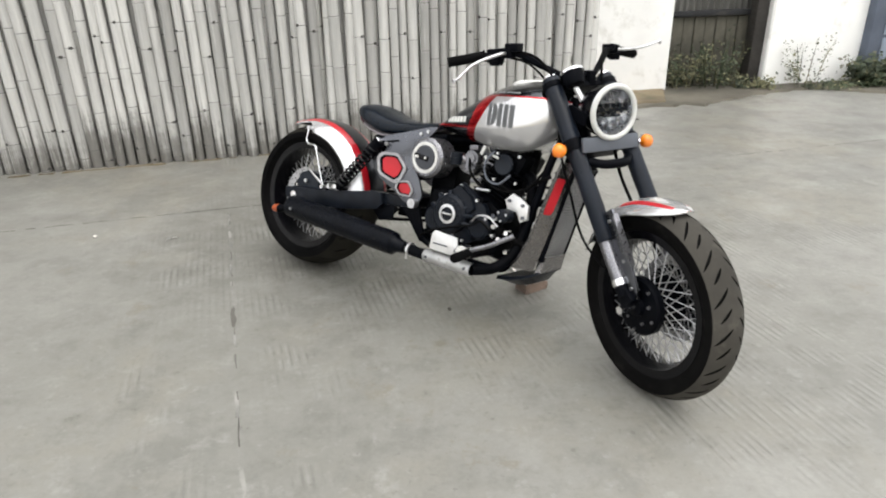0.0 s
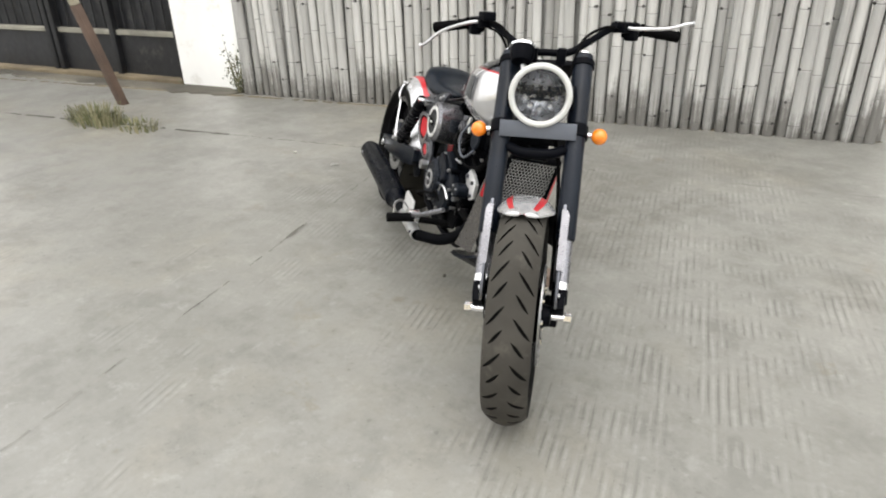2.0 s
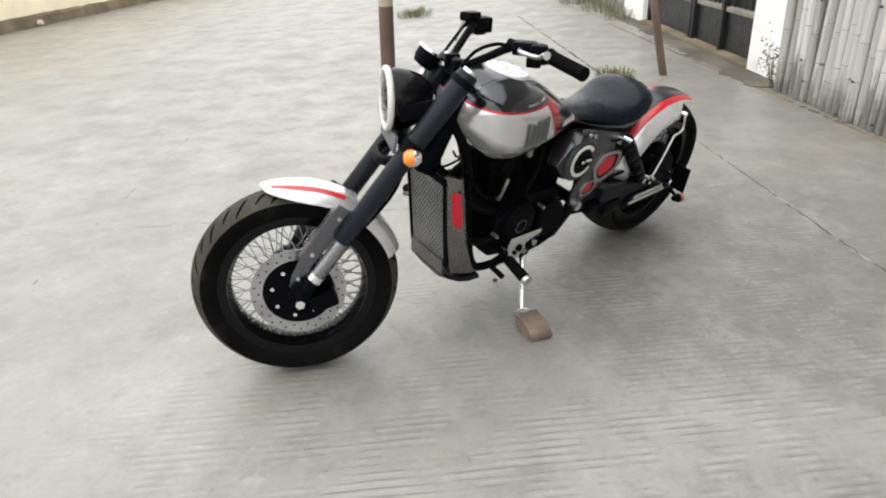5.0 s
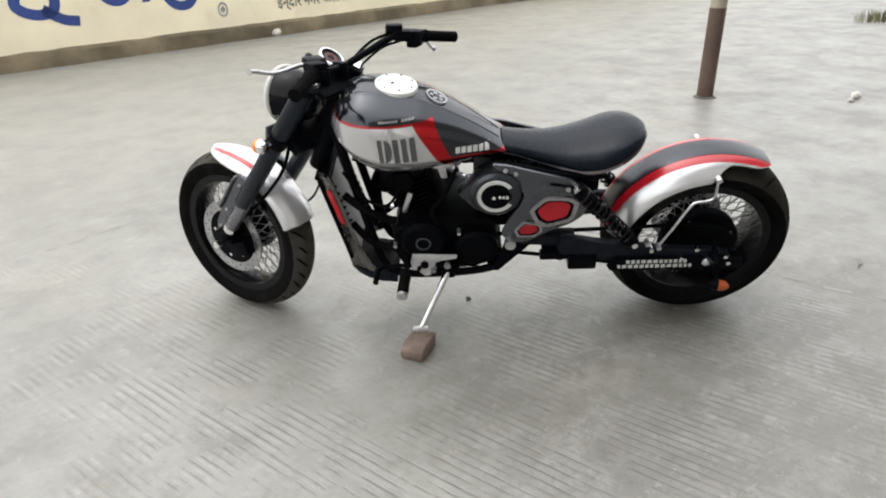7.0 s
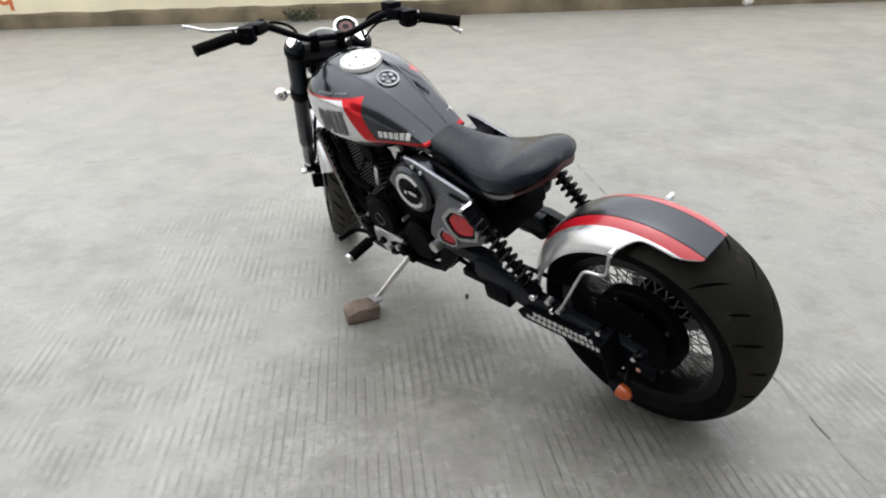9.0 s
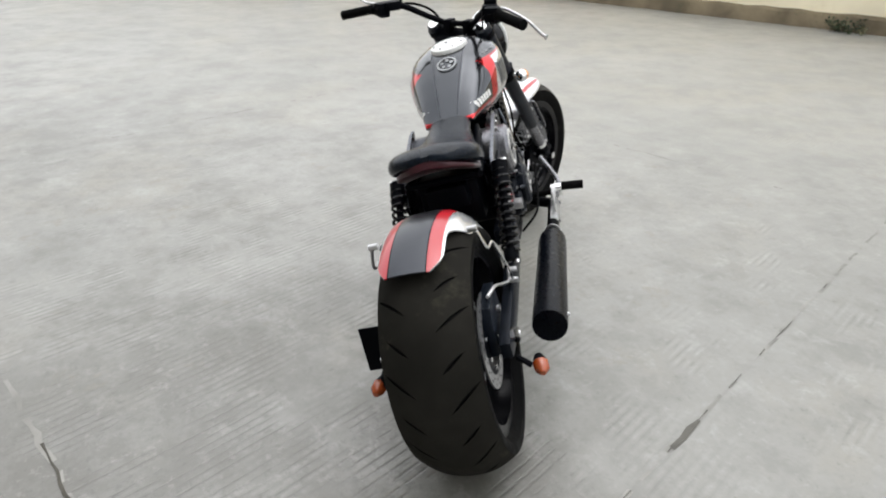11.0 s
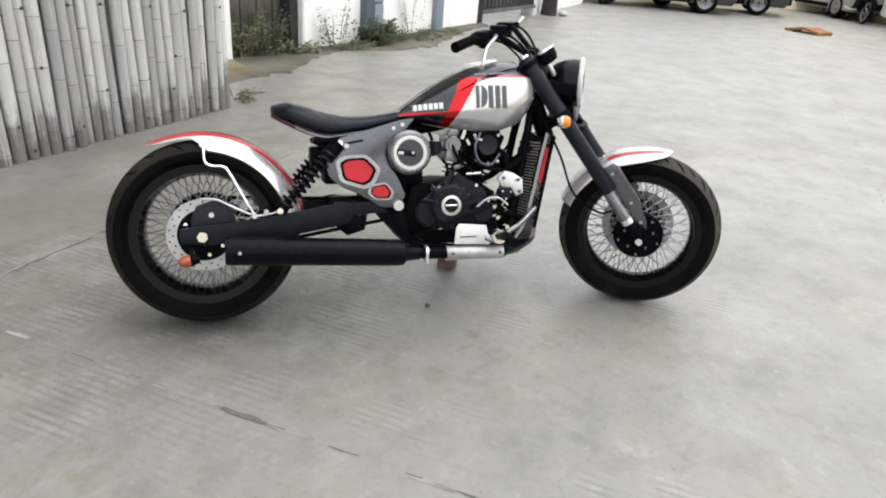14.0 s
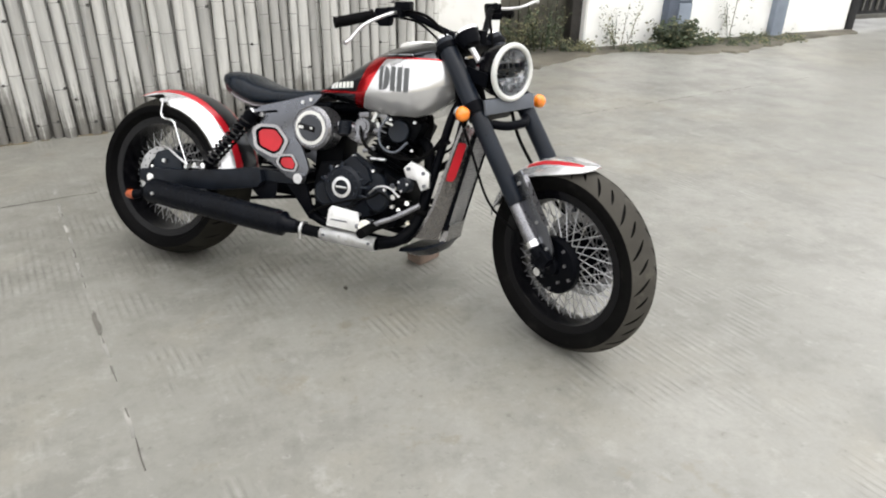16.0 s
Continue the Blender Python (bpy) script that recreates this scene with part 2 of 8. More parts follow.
def concrete_ground():
    """Weathered brushed concrete: broom ridges in worn patches, pale wear, darker stains."""
    m, N, L, P = nodes_of("brushed_concrete")
    v = coords(N)
    sep = N.new("ShaderNodeSeparateXYZ")
    L.new(v, sep.inputs[0])
    d = mth(N, L, "ADD", mth(N, L, "MULTIPLY", sep.outputs[0], 0.934), mth(N, L, "MULTIPLY", sep.outputs[1], 0.358))
    wob = noise_tex(N, L, 2.5, 3, 0.5, v)
    phase = mth(N, L, "ADD", mth(N, L, "MULTIPLY", d, 2 * math.pi / 0.030), mth(N, L, "MULTIPLY", wob, 2.5))
    ridges = mth(N, L, "SINE", phase)
    away = N.new("ShaderNodeVectorMath")
    away.operation = "DISTANCE"
    away.inputs[1].default_value = (1.25, 2.75, 0)
    L.new(v, away.inputs[0])
    zone = mth(N, L, "MULTIPLY", ramp(N, L, away.outputs["Value"], 1.65, 0.6), 0.165)
    old = N.new("ShaderNodeVectorMath")
    old.operation = "DISTANCE"
    old.inputs[1].default_value = (-0.1, 4.3, 0)
    L.new(v, old.inputs[0])
    old_slab = mth(N, L, "MULTIPLY", ramp(N, L, old.outputs["Value"], 1.9, 0.5), 0.17)
    for cx, cy, r0, w in ((-0.34, 2.26, 0.55, 0.10), (-0.43, 1.45, 0.50, 0.12), (-0.85, 3.50, 0.95, 0.15)):
        spot = N.new("ShaderNodeVectorMath")
        spot.operation = "DISTANCE"
        spot.inputs[1].default_value = (cx, cy, 0)
        L.new(v, spot.inputs[0])
        zone = mth(N, L, "ADD", zone, mth(N, L, "MULTIPLY", ramp(N, L, spot.outputs["Value"], r0, 0.15), w))
    patch = ramp(N, L, mth(N, L, "ADD", mth(N, L, "ADD", noise_tex(N, L, 1.3, 4, 0.62, v), zone), old_slab), 0.555, 0.68)
    e_ = mth(N, L, "ADD", mth(N, L, "MULTIPLY", sep.outputs[0], -0.358), mth(N, L, "MULTIPLY", sep.outputs[1], 0.934))
    lane = N.new("ShaderNodeCombineXYZ")
    L.new(mth(N, L, "MULTIPLY", d, 30.0), lane.inputs[0])
    L.new(mth(N, L, "MULTIPLY", e_, 5.0), lane.inputs[1])
    gaps = mth(N, L, "MULTIPLY", ramp(N, L, noise_tex(N, L, 1.0, 3, 0.6, lane.outputs[0]), 0.38, 0.56), ramp(N, L, noise_tex(N, L, 5.0, 4, 0.6, v), 0.42, 0.58))
    wear = N.new("ShaderNodeVectorMath")
    wear.operation = "DISTANCE"
    wear.inputs[1].default_value = (-0.42, 3.55, 0)
    L.new(v, wear.inputs[0])
    wear = mth(N, L, "MULTIPLY", ramp(N, L, wear.outputs["Value"], 1.45, 0.55), ramp(N, L, noise_tex(N, L, 1.7, 4, 0.7, v), 0.34, 0.50))
    streaks = mth(N, L, "MULTIPLY", ramp(N, L, noise_tex(N, L, 2.6, 4, 0.65, v), 0.47, 0.56), ramp(N, L, noise_tex(N, L, 1.0, 3, 0.6, lane.outputs[0]), 0.34, 0.50))
    ridged = mth(N, L, "MAXIMUM", mth(N, L, "MULTIPLY", patch, gaps), mth(N, L, "MULTIPLY", wear, streaks))
    worn = mth(N, L, "MULTIPLY", ridged, ramp(N, L, ridges, 0.1, 0.95))
    big, mid, fine = noise_tex(N, L, 0.35, 4, 0.6, v), noise_tex(N, L, 2.2, 6, 0.70, v), noise_tex(N, L, 45, 6, 0.7, v)
    blot, mott = noise_tex(N, L, 5.5, 6, 0.72, v), noise_tex(N, L, 17.0, 5, 0.74, v)
    c = blend(N, L, ramp(N, L, big, 0.35, 0.65), (0.180, 0.177, 0.158), (0.232, 0.228, 0.208))
    c = blend(N, L, ramp(N, L, noise_tex(N, L, 0.6, 5, 0.7, v), 0.47, 0.66, 0, 0.62), c, (0.215, 0.196, 0.152))
    c = blend(N, L, ramp(N, L, mid, 0.48, 0.66, 0, 0.70), c, (0.132, 0.130, 0.114))
    c = blend(N, L, ramp(N, L, mid, 0.46, 0.30, 0, 0.60), c, (0.285, 0.281, 0.259))
    c = blend(N, L, ramp(N, L, blot, 0.51, 0.66, 0, 0.52), c, (0.125, 0.122, 0.106))
    c = blend(N, L, ramp(N, L, blot, 0.44, 0.30, 0, 0.50), c, (0.315, 0.311, 0.287))
    c = blend(N, L, mth(N, L, "MULTIPLY", worn, 0.33), c, (0.370, 0.366, 0.342))
    low = mth(N, L, "MULTIPLY", ridged, ramp(N, L, ridges, -0.40, -0.92))
    c = blend(N, L, mth(N, L, "MULTIPLY", low, mth(N, L, "ADD", 0.52, mth(N, L, "MULTIPLY", wear, 0.48))), c, (0.080, 0.078, 0.068))
    c = blend(N, L, ramp(N, L, fine, 0.35, 0.75, 0, 0.32), c, (0.135, 0.132, 0.118))
    c = blend(N, L, ramp(N, L, mott, 0.54, 0.70, 0, 0.38), c, (0.118, 0.115, 0.101))
    c = blend(N, L, ramp(N, L, mott, 0.43, 0.29, 0, 0.34), c, (0.335, 0.331, 0.308))
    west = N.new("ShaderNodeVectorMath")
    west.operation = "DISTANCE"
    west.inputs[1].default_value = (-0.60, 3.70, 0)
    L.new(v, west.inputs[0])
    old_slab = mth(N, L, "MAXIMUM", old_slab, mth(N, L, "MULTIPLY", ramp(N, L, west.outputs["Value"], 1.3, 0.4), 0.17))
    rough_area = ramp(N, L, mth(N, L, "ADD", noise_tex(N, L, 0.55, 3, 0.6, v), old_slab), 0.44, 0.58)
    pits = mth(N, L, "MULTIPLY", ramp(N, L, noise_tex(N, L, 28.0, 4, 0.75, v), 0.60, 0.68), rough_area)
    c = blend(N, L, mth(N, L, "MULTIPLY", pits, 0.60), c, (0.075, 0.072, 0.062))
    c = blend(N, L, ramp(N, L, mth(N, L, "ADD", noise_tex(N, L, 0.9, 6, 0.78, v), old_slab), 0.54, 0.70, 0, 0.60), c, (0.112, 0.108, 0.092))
    trail = noise_tex(N, L, 3.4, 5, 0.8, v)
    c = blend(N, L, mth(N, L, "MULTIPLY", ramp(N, L, trail, 0.58, 0.66, 0, 0.55), ramp(N, L, noise_tex(N, L, 0.8, 3, 0.6, v), 0.42, 0.56)), c, (0.150, 0.130, 0.094))
    c = blend(N, L, ramp(N, L, noise_tex(N, L, 11.0, 3, 0.85, v), 0.66, 0.72, 0, 0.6), c, (0.100, 0.094, 0.078))
    c = blend(N, L, mth(N, L, "MULTIPLY", wear, ramp(N, L, noise_tex(N, L, 6.5, 5, 0.75, v), 0.45, 0.58, 0, 0.62)), c, (0.098, 0.092, 0.077))
    c = blend(N, L, mth(N, L, "MULTIPLY", wear, ramp(N, L, noise_tex(N, L, 24.0, 4, 0.8, v), 0.53, 0.65, 0, 0.50)), c, (0.068, 0.064, 0.054))
    c = blend(N, L, mth(N, L, "MULTIPLY", wear, ramp(N, L, noise_tex(N, L, 15.0, 4, 0.8, v), 0.45, 0.34, 0, 0.32)), c, (0.320, 0.312, 0.286))
    # ground glare put into the colour: paler south-east, darker north-west
    glare_tone = mth(N, L, "SUBTRACT", mth(N, L, "MULTIPLY", sep.outputs[0], 0.8), mth(N, L, "MULTIPLY", sep.outputs[1], 0.6))
    glare_tone = mth(N, L, "ADD", glare_tone, mth(N, L, "MULTIPLY", noise_tex(N, L, 0.7, 4, 0.6, v), 1.6))
    c = blend(N, L, ramp(N, L, glare_tone, -0.6, 2.6, 0, 0.24), c, (0.330, 0.325, 0.302))
    c = blend(N, L, ramp(N, L, glare_tone, -1.0, -2.6, 0, 0.12), c, (0.105, 0.103, 0.094))
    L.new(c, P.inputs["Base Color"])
    L.new(ramp(N, L, mid, 0.35, 0.65, 0.38, 0.52), P.inputs["Roughness"])
    P.inputs["Specular IOR Level"].default_value = 1.0
    h = mth(N, L, "SUBTRACT", mth(N, L, "MULTIPLY", fine, 0.5), mth(N, L, "MULTIPLY", low, 0.9))
    bump(N, L, P, h, 0.40, 0.004)
    return m


def bamboo_skin():
    """Silvery weathered bamboo, each culm of its own tone, streaked lengthwise and dirty at the foot."""
    m, N, L, P = nodes_of("weathered_bamboo")
    v = coords(N)
    info = N.new("ShaderNodeObjectInfo").outputs["Random"]
    stretch = N.new("ShaderNodeMapping")
    stretch.inputs["Scale"].default_value = (60, 60, 2.2)
    L.new(v, stretch.inputs["Vector"])
    off = N.new("ShaderNodeVectorMath")
    L.new(stretch.outputs[0], off.inputs[0])
    comb = N.new("ShaderNodeCombineXYZ")
    for i in range(3):
        L.new(mth(N, L, "MULTIPLY", info, 70.0 + 31 * i), comb.inputs[i])
    L.new(comb.outputs[0], off.inputs[1])
    streak = noise_tex(N, L, 1.0, 5, 0.65, off.outputs[0])
    tone = blend(N, L, info, (0.31, 0.307, 0.292), (0.60, 0.596, 0.570))
    c = blend(N, L, ramp(N, L, streak, 0.44, 0.74, 0, 0.40), tone, (0.225, 0.222, 0.212))
    c = blend(N, L, ramp(N, L, streak, 0.45, 0.25, 0, 0.5), c, (0.66, 0.652, 0.62))
    c = blend(N, L, ramp(N, L, noise_tex(N, L, 2.0, 4, 0.7, v), 0.6, 0.75, 0, 0.45), c, (0.17, 0.168, 0.165))
    zz = N.new("ShaderNodeSeparateXYZ")
    L.new(v, zz.inputs[0])
    wob = mth(N, L, "ADD", mth(N, L, "MULTIPLY", streak, 0.5), mth(N, L, "MULTIPLY", noise_tex(N, L, 9.0, 4, 0.7, v), 0.35))
    mould = mth(N, L, "SUBTRACT", mth(N, L, "ADD", mth(N, L, "MULTIPLY", info, 0.24), mth(N, L, "SUBTRACT", wob, 0.20)), zz.outputs[2])
    c = blend(N, L, ramp(N, L, mould, -0.03, 0.22, 0, 0.80), c, (0.070, 0.065, 0.055))
    L.new(c, P.inputs["Base Color"])
    P.inputs["Roughness"].default_value = 0.7
    bump(N, L, P, streak, 0.4, 0.003)
    return m


bamboo_stub = surface("bamboo_branch_stub", (0.055, 0.052, 0.048), 0.9, 0, 80, 0.4, 0.3, 0.001)
joint_line = surface("joint_pale_edge", (0.255, 0.25, 0.23), 0.9, 0, 30, 0.3, 0.5, 0.003)
sky_block = surface("weathered_sky_block", (0.135, 0.130, 0.115), 0.9, 0, 5, 0.3, 0.4, 0.004, dirt=(0.09, 0.085, 0.07))
concrete = concrete_ground()
bamboo = bamboo_skin()
bamboo_node = surface("bamboo_node_ring", (0.150, 0.146, 0.136), 0.8, 0, 45, 0.5, 0.3, 0.001, dirt=(0.34, 0.335, 0.32))
whitewash = surface("stained_whitewash", (0.87, 0.87, 0.85), 0.85, 0, 9, 0.07, 0.3, 0.003, dirt=(0.62, 0.61, 0.57))
cream_wall = surface("cream_wall_paint", (0.90, 0.81, 0.60), 0.8, 0, 9, 0.07, 0.25, 0.003, dirt=(0.80, 0.69, 0.48))
plinth_mat = surface("mossy_plinth", (0.160, 0.128, 0.080), 0.95, 0, 12, 0.4, 0.7, 0.008, dirt=(0.075, 0.082, 0.045))
gate_black = surface("gate_black_sheet", (0.016, 0.017, 0.020), 0.5, 0.2, 14, 0.4, 0.15, 0.002, dirt=(0.06, 0.055, 0.05))
rail_metal = surface("weathered_rail", (0.26, 0.25, 0.21), 0.6, 0.3, 20, 0.3, 0.2, 0.001)
sheet_grey = surface("corrugated_sheet", (0.12, 0.118, 0.108), 0.65, 0.2, 8, 0.3, 0.2, 0.002, dirt=(0.06, 0.055, 0.045))
slate_blue = surface("slate_blue_render", (0.105, 0.125, 0.165), 0.8, 0, 14, 0.2, 0.3, 0.002)
pale_blue = surface("pale_blue_render", (0.24, 0.28, 0.34), 0.8, 0, 14, 0.2, 0.3, 0.002)
dark_plank = surface("dark_old_planks", (0.030, 0.027, 0.024), 0.85, 0, 25, 0.4, 0.4, 0.003)
grey_plank = surface("weathered_gate_planks", (0.085, 0.080, 0.062), 0.85, 0, 25, 0.4, 0.4, 0.003, dirt=(0.035, 0.032, 0.026))
rust_paint = surface("brown_post_paint", (0.105, 0.068, 0.050), 0.6, 0, 22, 0.3, 0.3, 0.002, dirt=(0.06, 0.04, 0.03))
pale_post = surface("yellowed_post_paint", (0.36, 0.33, 0.25), 0.6, 0, 22, 0.2, 0.3, 0.002, dirt=(0.2, 0.17, 0.12))
joint_mat = surface("joint_dirt", (0.105, 0.100, 0.088), 0.95, 0, 30, 0.4, 0.5, 0.003)
crack_dirt = surface("dark_crack_dirt", (0.058, 0.054, 0.044), 0.95, 0, 30, 0.4, 0.5, 0.003)
apron_mat = surface("stained_apron", (0.104, 0.095, 0.074), 0.95, 0, 9, 0.5, 0.6, 0.008, dirt=(0.050, 0.050, 0.034))
leaf_mat = surface("weed_leaf", (0.036, 0.052, 0.022), 0.7, 0, 20, 0.5, 0.0)
dry_leaf = surface("dry_weed", (0.165, 0.160, 0.088), 0.85, 0, 20, 0.4, 0.0)
blue_letter = surface("blue_wall_lettering", (0.035, 0.065, 0.24), 0.75, 0, 12, 0.15, 0.0)
orange_letter = surface("orange_wall_lettering", (0.62, 0.17, 0.05), 0.75, 0, 12, 0.15, 0.0)
black_letter = surface("dark_wall_lettering", (0.10, 0.10, 0.085), 0.75, 0, 12, 0.15, 0.0)
red_letter = surface("red_wall_paint", (0.62, 0.055, 0.035), 0.75, 0, 12, 0.15, 0.0)
green_letter = surface("green_wall_paint", (0.06, 0.23, 0.13), 0.75, 0, 12, 0.2, 0.0)
yellow_letter = surface("yellow_wall_paint", (0.78, 0.60, 0.03), 0.75, 0, 12, 0.15, 0.0)
pale_panel = surface("pale_wall_panel", (0.66, 0.64, 0.62), 0.8, 0, 9, 0.08, 0.2, 0.002, dirt=(0.52, 0.5, 0.46))
grey_letter = surface("grey_wall_lettering", (0.30, 0.31, 0.31), 0.75, 0, 12, 0.15, 0.0)
car_white = surface("white_car_paint", (0.74, 0.74, 0.73), 0.25, 0, 20, 0.05, 0.0, coat=0.5)
car_dark = surface("dark_car_paint", (0.018, 0.020, 0.022), 0.25, 0, 20, 0.1, 0.0, coat=0.5)
car_silver = surface("silver_car_paint", (0.34, 0.35, 0.36), 0.3, 0.5, 20, 0.1, 0.0, coat=0.4)
car_glass = surface("dark_car_glass", (0.015, 0.018, 0.020), 0.06, 0, 20, 0.1, 0.0)
bike_red = surface("maroon_bike_paint", (0.20, 0.012, 0.025), 0.3, 0, 20, 0.1, 0.0, coat=0.4)
cardboard = surface("brown_cardboard", (0.30, 0.135, 0.060), 0.9, 0, 14, 0.25, 0.4, 0.004)
stone_mat = surface("pale_rubble", (0.56, 0.54, 0.49), 0.95, 0, 30, 0.25, 0.6, 0.006)


# ---- mesh helpers ----
def part(name, bm, material, parent, label="", m=None, smooth=40):
    """Links a bmesh as one mesh object under a thing or a part."""
    me = bpy.data.meshes.new(name)
    bmesh.ops.recalc_face_normals(bm, faces=bm.faces)
    bm.to_mesh(me)
    bm.free()
    mats = material if isinstance(material, (list, tuple)) else [material]
    for mt in mats:
        me.materials.append(mt)
    if smooth:
        me.polygons.foreach_set("use_smooth", [True] * len(me.polygons))
        me.set_sharp_from_angle(angle=radians(smooth))
    ob = new(name, me)
    if parent is not None:
        ob.parent = parent
    if m is not None:
        ob.matrix_basis = m
    if label:
        ob["label"] = label
    return ob


def share(src, name, parent, m):
    """One more object on the mesh of src."""
    ob = new(name, src.data)
    ob.parent = parent
    ob.matrix_basis = m
    return ob


def thing(name, label, category, m=None, group="", kind=""):
    ob = tagged(new(name), label, category, group, kind)
    if m is not None:
        ob.matrix_basis = m
    return ob


def skin(bm, rings, closed=True, cap=True, mat=None):
    """Faces between rings of points. mat(i, j) may give a face's material slot."""
    vs = [[bm.verts.new(p) for p in r] for r in rings]
    n = len(rings[0])
    for i in range(len(vs) - 1):
        for j in range(n if closed else n - 1):
            k = (j + 1) % n
            f = bm.faces.new((vs[i][j], vs[i][k], vs[i + 1][k], vs[i + 1][j]))
            if mat:
                f.material_index = mat(i, j)
    if cap and closed:
        for r in (vs[0][::-1], vs[-1]):
            bm.faces.new(r)
    return vs


def tube(bm, pts, r, seg=10, cap=True, mat=None):
    """A round bar along points; r is one radius or one for each point."""
    pts = [Vector(p) for p in pts]
    rs = r if isinstance(r, (list, tuple)) else [r] * len(pts)
    rings, up = [], None
    for i, p in enumerate(pts):
        d = (pts[min(i + 1, len(pts) - 1)] - pts[max(i - 1, 0)]).normalized()
        if up is None:
            up = d.orthogonal().normalized()
        up = (up - d * up.dot(d)).normalized()
        side = d.cross(up)
        rings.append([p + (up * math.cos(a) + side * math.sin(a)) * rs[i] for a in (2 * math.pi * k / seg for k in range(seg))])
    skin(bm, rings, True, cap, mat)
    return bm


def curve_pts(pts, n=6):
    """Points of a smooth curve through the given ones."""
    P = [Vector(p) for p in pts]
    P = [2 * P[0] - P[1], *P, 2 * P[-1] - P[-2]]
    out = []
    for i in range(1, len(P) - 2):
        for k in range(n):
            t = k / n
            a, b, c, d = P[i - 1], P[i], P[i + 1], P[i + 2]
            out.append(0.5 * (2 * b + (c - a) * t + (2 * a - 5 * b + 4 * c - d) * t * t + (3 * b - a - 3 * c + d) * t ** 3))
    return out + [P[-2]]


def box(bm, c, s, m=None, bev=0.0):
    r = bmesh.ops.create_cube(bm, size=1.0, matrix=Matrix.Translation(c) @ (m or Matrix()) @ Matrix.Diagonal((*s, 1)))
    if bev:
        es = list({e for v in r["verts"] for e in v.link_edges})
        bmesh.ops.bevel(bm, geom=es, offset=bev, segments=2, affect="EDGES", profile=0.6)
    return bm


def plate(bm, pts, y0, y1, bev=0.0):
    """A flat plate with an outline in x and z, between two y."""
    area = sum(a[0] * b[1] - b[0] * a[1] for a, b in zip(pts, pts[1:] + pts[:1]))
    pts = pts if area > 0 else pts[::-1]
    a, b = [bm.verts.new((x, y0, z)) for x, z in pts], [bm.verts.new((x, y1, z)) for x, z in pts]
    n = len(pts)
    fs = [bm.faces.new(a), bm.faces.new(b[::-1])]
    for i in range(n):
        fs.append(bm.faces.new((a[i], a[(i + 1) % n], b[(i + 1) % n], b[i])))
    bmesh.ops.recalc_face_normals(bm, faces=fs)
    if bev:
        es = [e for f in fs[:2] for e in f.edges]
        bmesh.ops.bevel(bm, geom=es, offset=bev, segments=2, affect="EDGES", profile=0.6)
    return bm


def ring_plate(bm, outer, inner, y0, y1):
    """A flat frame between two outlines of as many points each."""
    n = len(outer)
    g = [[bm.verts.new((x, y, z)) for x, z in o] for y in (y0, y1) for o in (outer, inner)]
    for i in range(n):
        k = (i + 1) % n
        for a, b in ((0, 1), (1, 3), (3, 2), (2, 0)):
            bm.faces.new((g[a][i], g[a][k], g[b][k], g[b][i]))
    return bm


def lathe(bm, prof, c, seg=48, axis="y", mat=None, closed=False):
    """A profile of (radius, offset along the axis) turned about an axis through c."""
    c = Vector(c)
    rings = []
    for k in range(seg):
        a = 2 * math.pi * k / seg
        ring = []
        for r, o in prof:
            u, w = r * math.cos(a), r * math.sin(a)
            ring.append(c + Vector({"y": (u, o, w), "x": (o, u, w), "z": (u, w, o)}[axis]))
        rings.append(ring)
    rings.append(rings[0])
    vs = [[bm.verts.new(p) for p in r] for r in rings[:-1]]
    vs.append(vs[0])
    n = len(prof)
    for i in range(seg):
        for j in range(n if closed else n - 1):
            k = (j + 1) % n
            f = bm.faces.new((vs[i][j], vs[i][k], vs[i + 1][k], vs[i + 1][j]))
            if mat:
                f.material_index = mat(j)
    bmesh.ops.remove_doubles(bm, verts=bm.verts, dist=1e-6)
    return bm


def disc(bm, c, r, y0, y1, seg=32, bev=0.0):
    """A solid round disc about the y axis."""
    b = bev
    lathe(bm, [(0, y0), (r - b, y0), (r, y0 + b), (r, y1 - b), (r - b, y1), (0, y1)] if y1 > y0 else
          [(0, y0), (r - b, y0), (r, y0 - b), (r, y1 + b), (r - b, y1), (0, y1)], (c[0], 0, c[1]), seg)
    return bm


def coil(bm, p0, p1, r, wire, turns, seg=6):
    p0, p1 = Vector(p0), Vector(p1)
    d = (p1 - p0).normalized()
    u = d.orthogonal().normalized()
    w = d.cross(u)
    n = turns * 12
    tube(bm, [p0.lerp(p1, i / n) + (u * math.cos(i * math.pi / 6) + w * math.sin(i * math.pi / 6)) * r for i in range(n + 1)], wire, seg)
    return bm


def interp(table, x):
    return float(np.interp(x, [a for a, _ in table], [b for _, b in table]))


# ---- ground ----
def ground_sheet():
    bm = bmesh.new()
    xs = [-90, -40, -15, -6, -2, 2, 6, 15, 40, 90]
    grid = [[bm.verts.new((x, y, 0)) for y in xs] for x in xs]
    for i in range(len(xs) - 1):
        for j in range(len(xs) - 1):
            bm.faces.new((grid[i][j], grid[i + 1][j], grid[i + 1][j + 1], grid[i][j + 1]))
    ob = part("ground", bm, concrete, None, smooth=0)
    tagged(ob, "weathered grey brushed concrete yard with worn ridges", "ground", kind="structure")


ground_sheet()


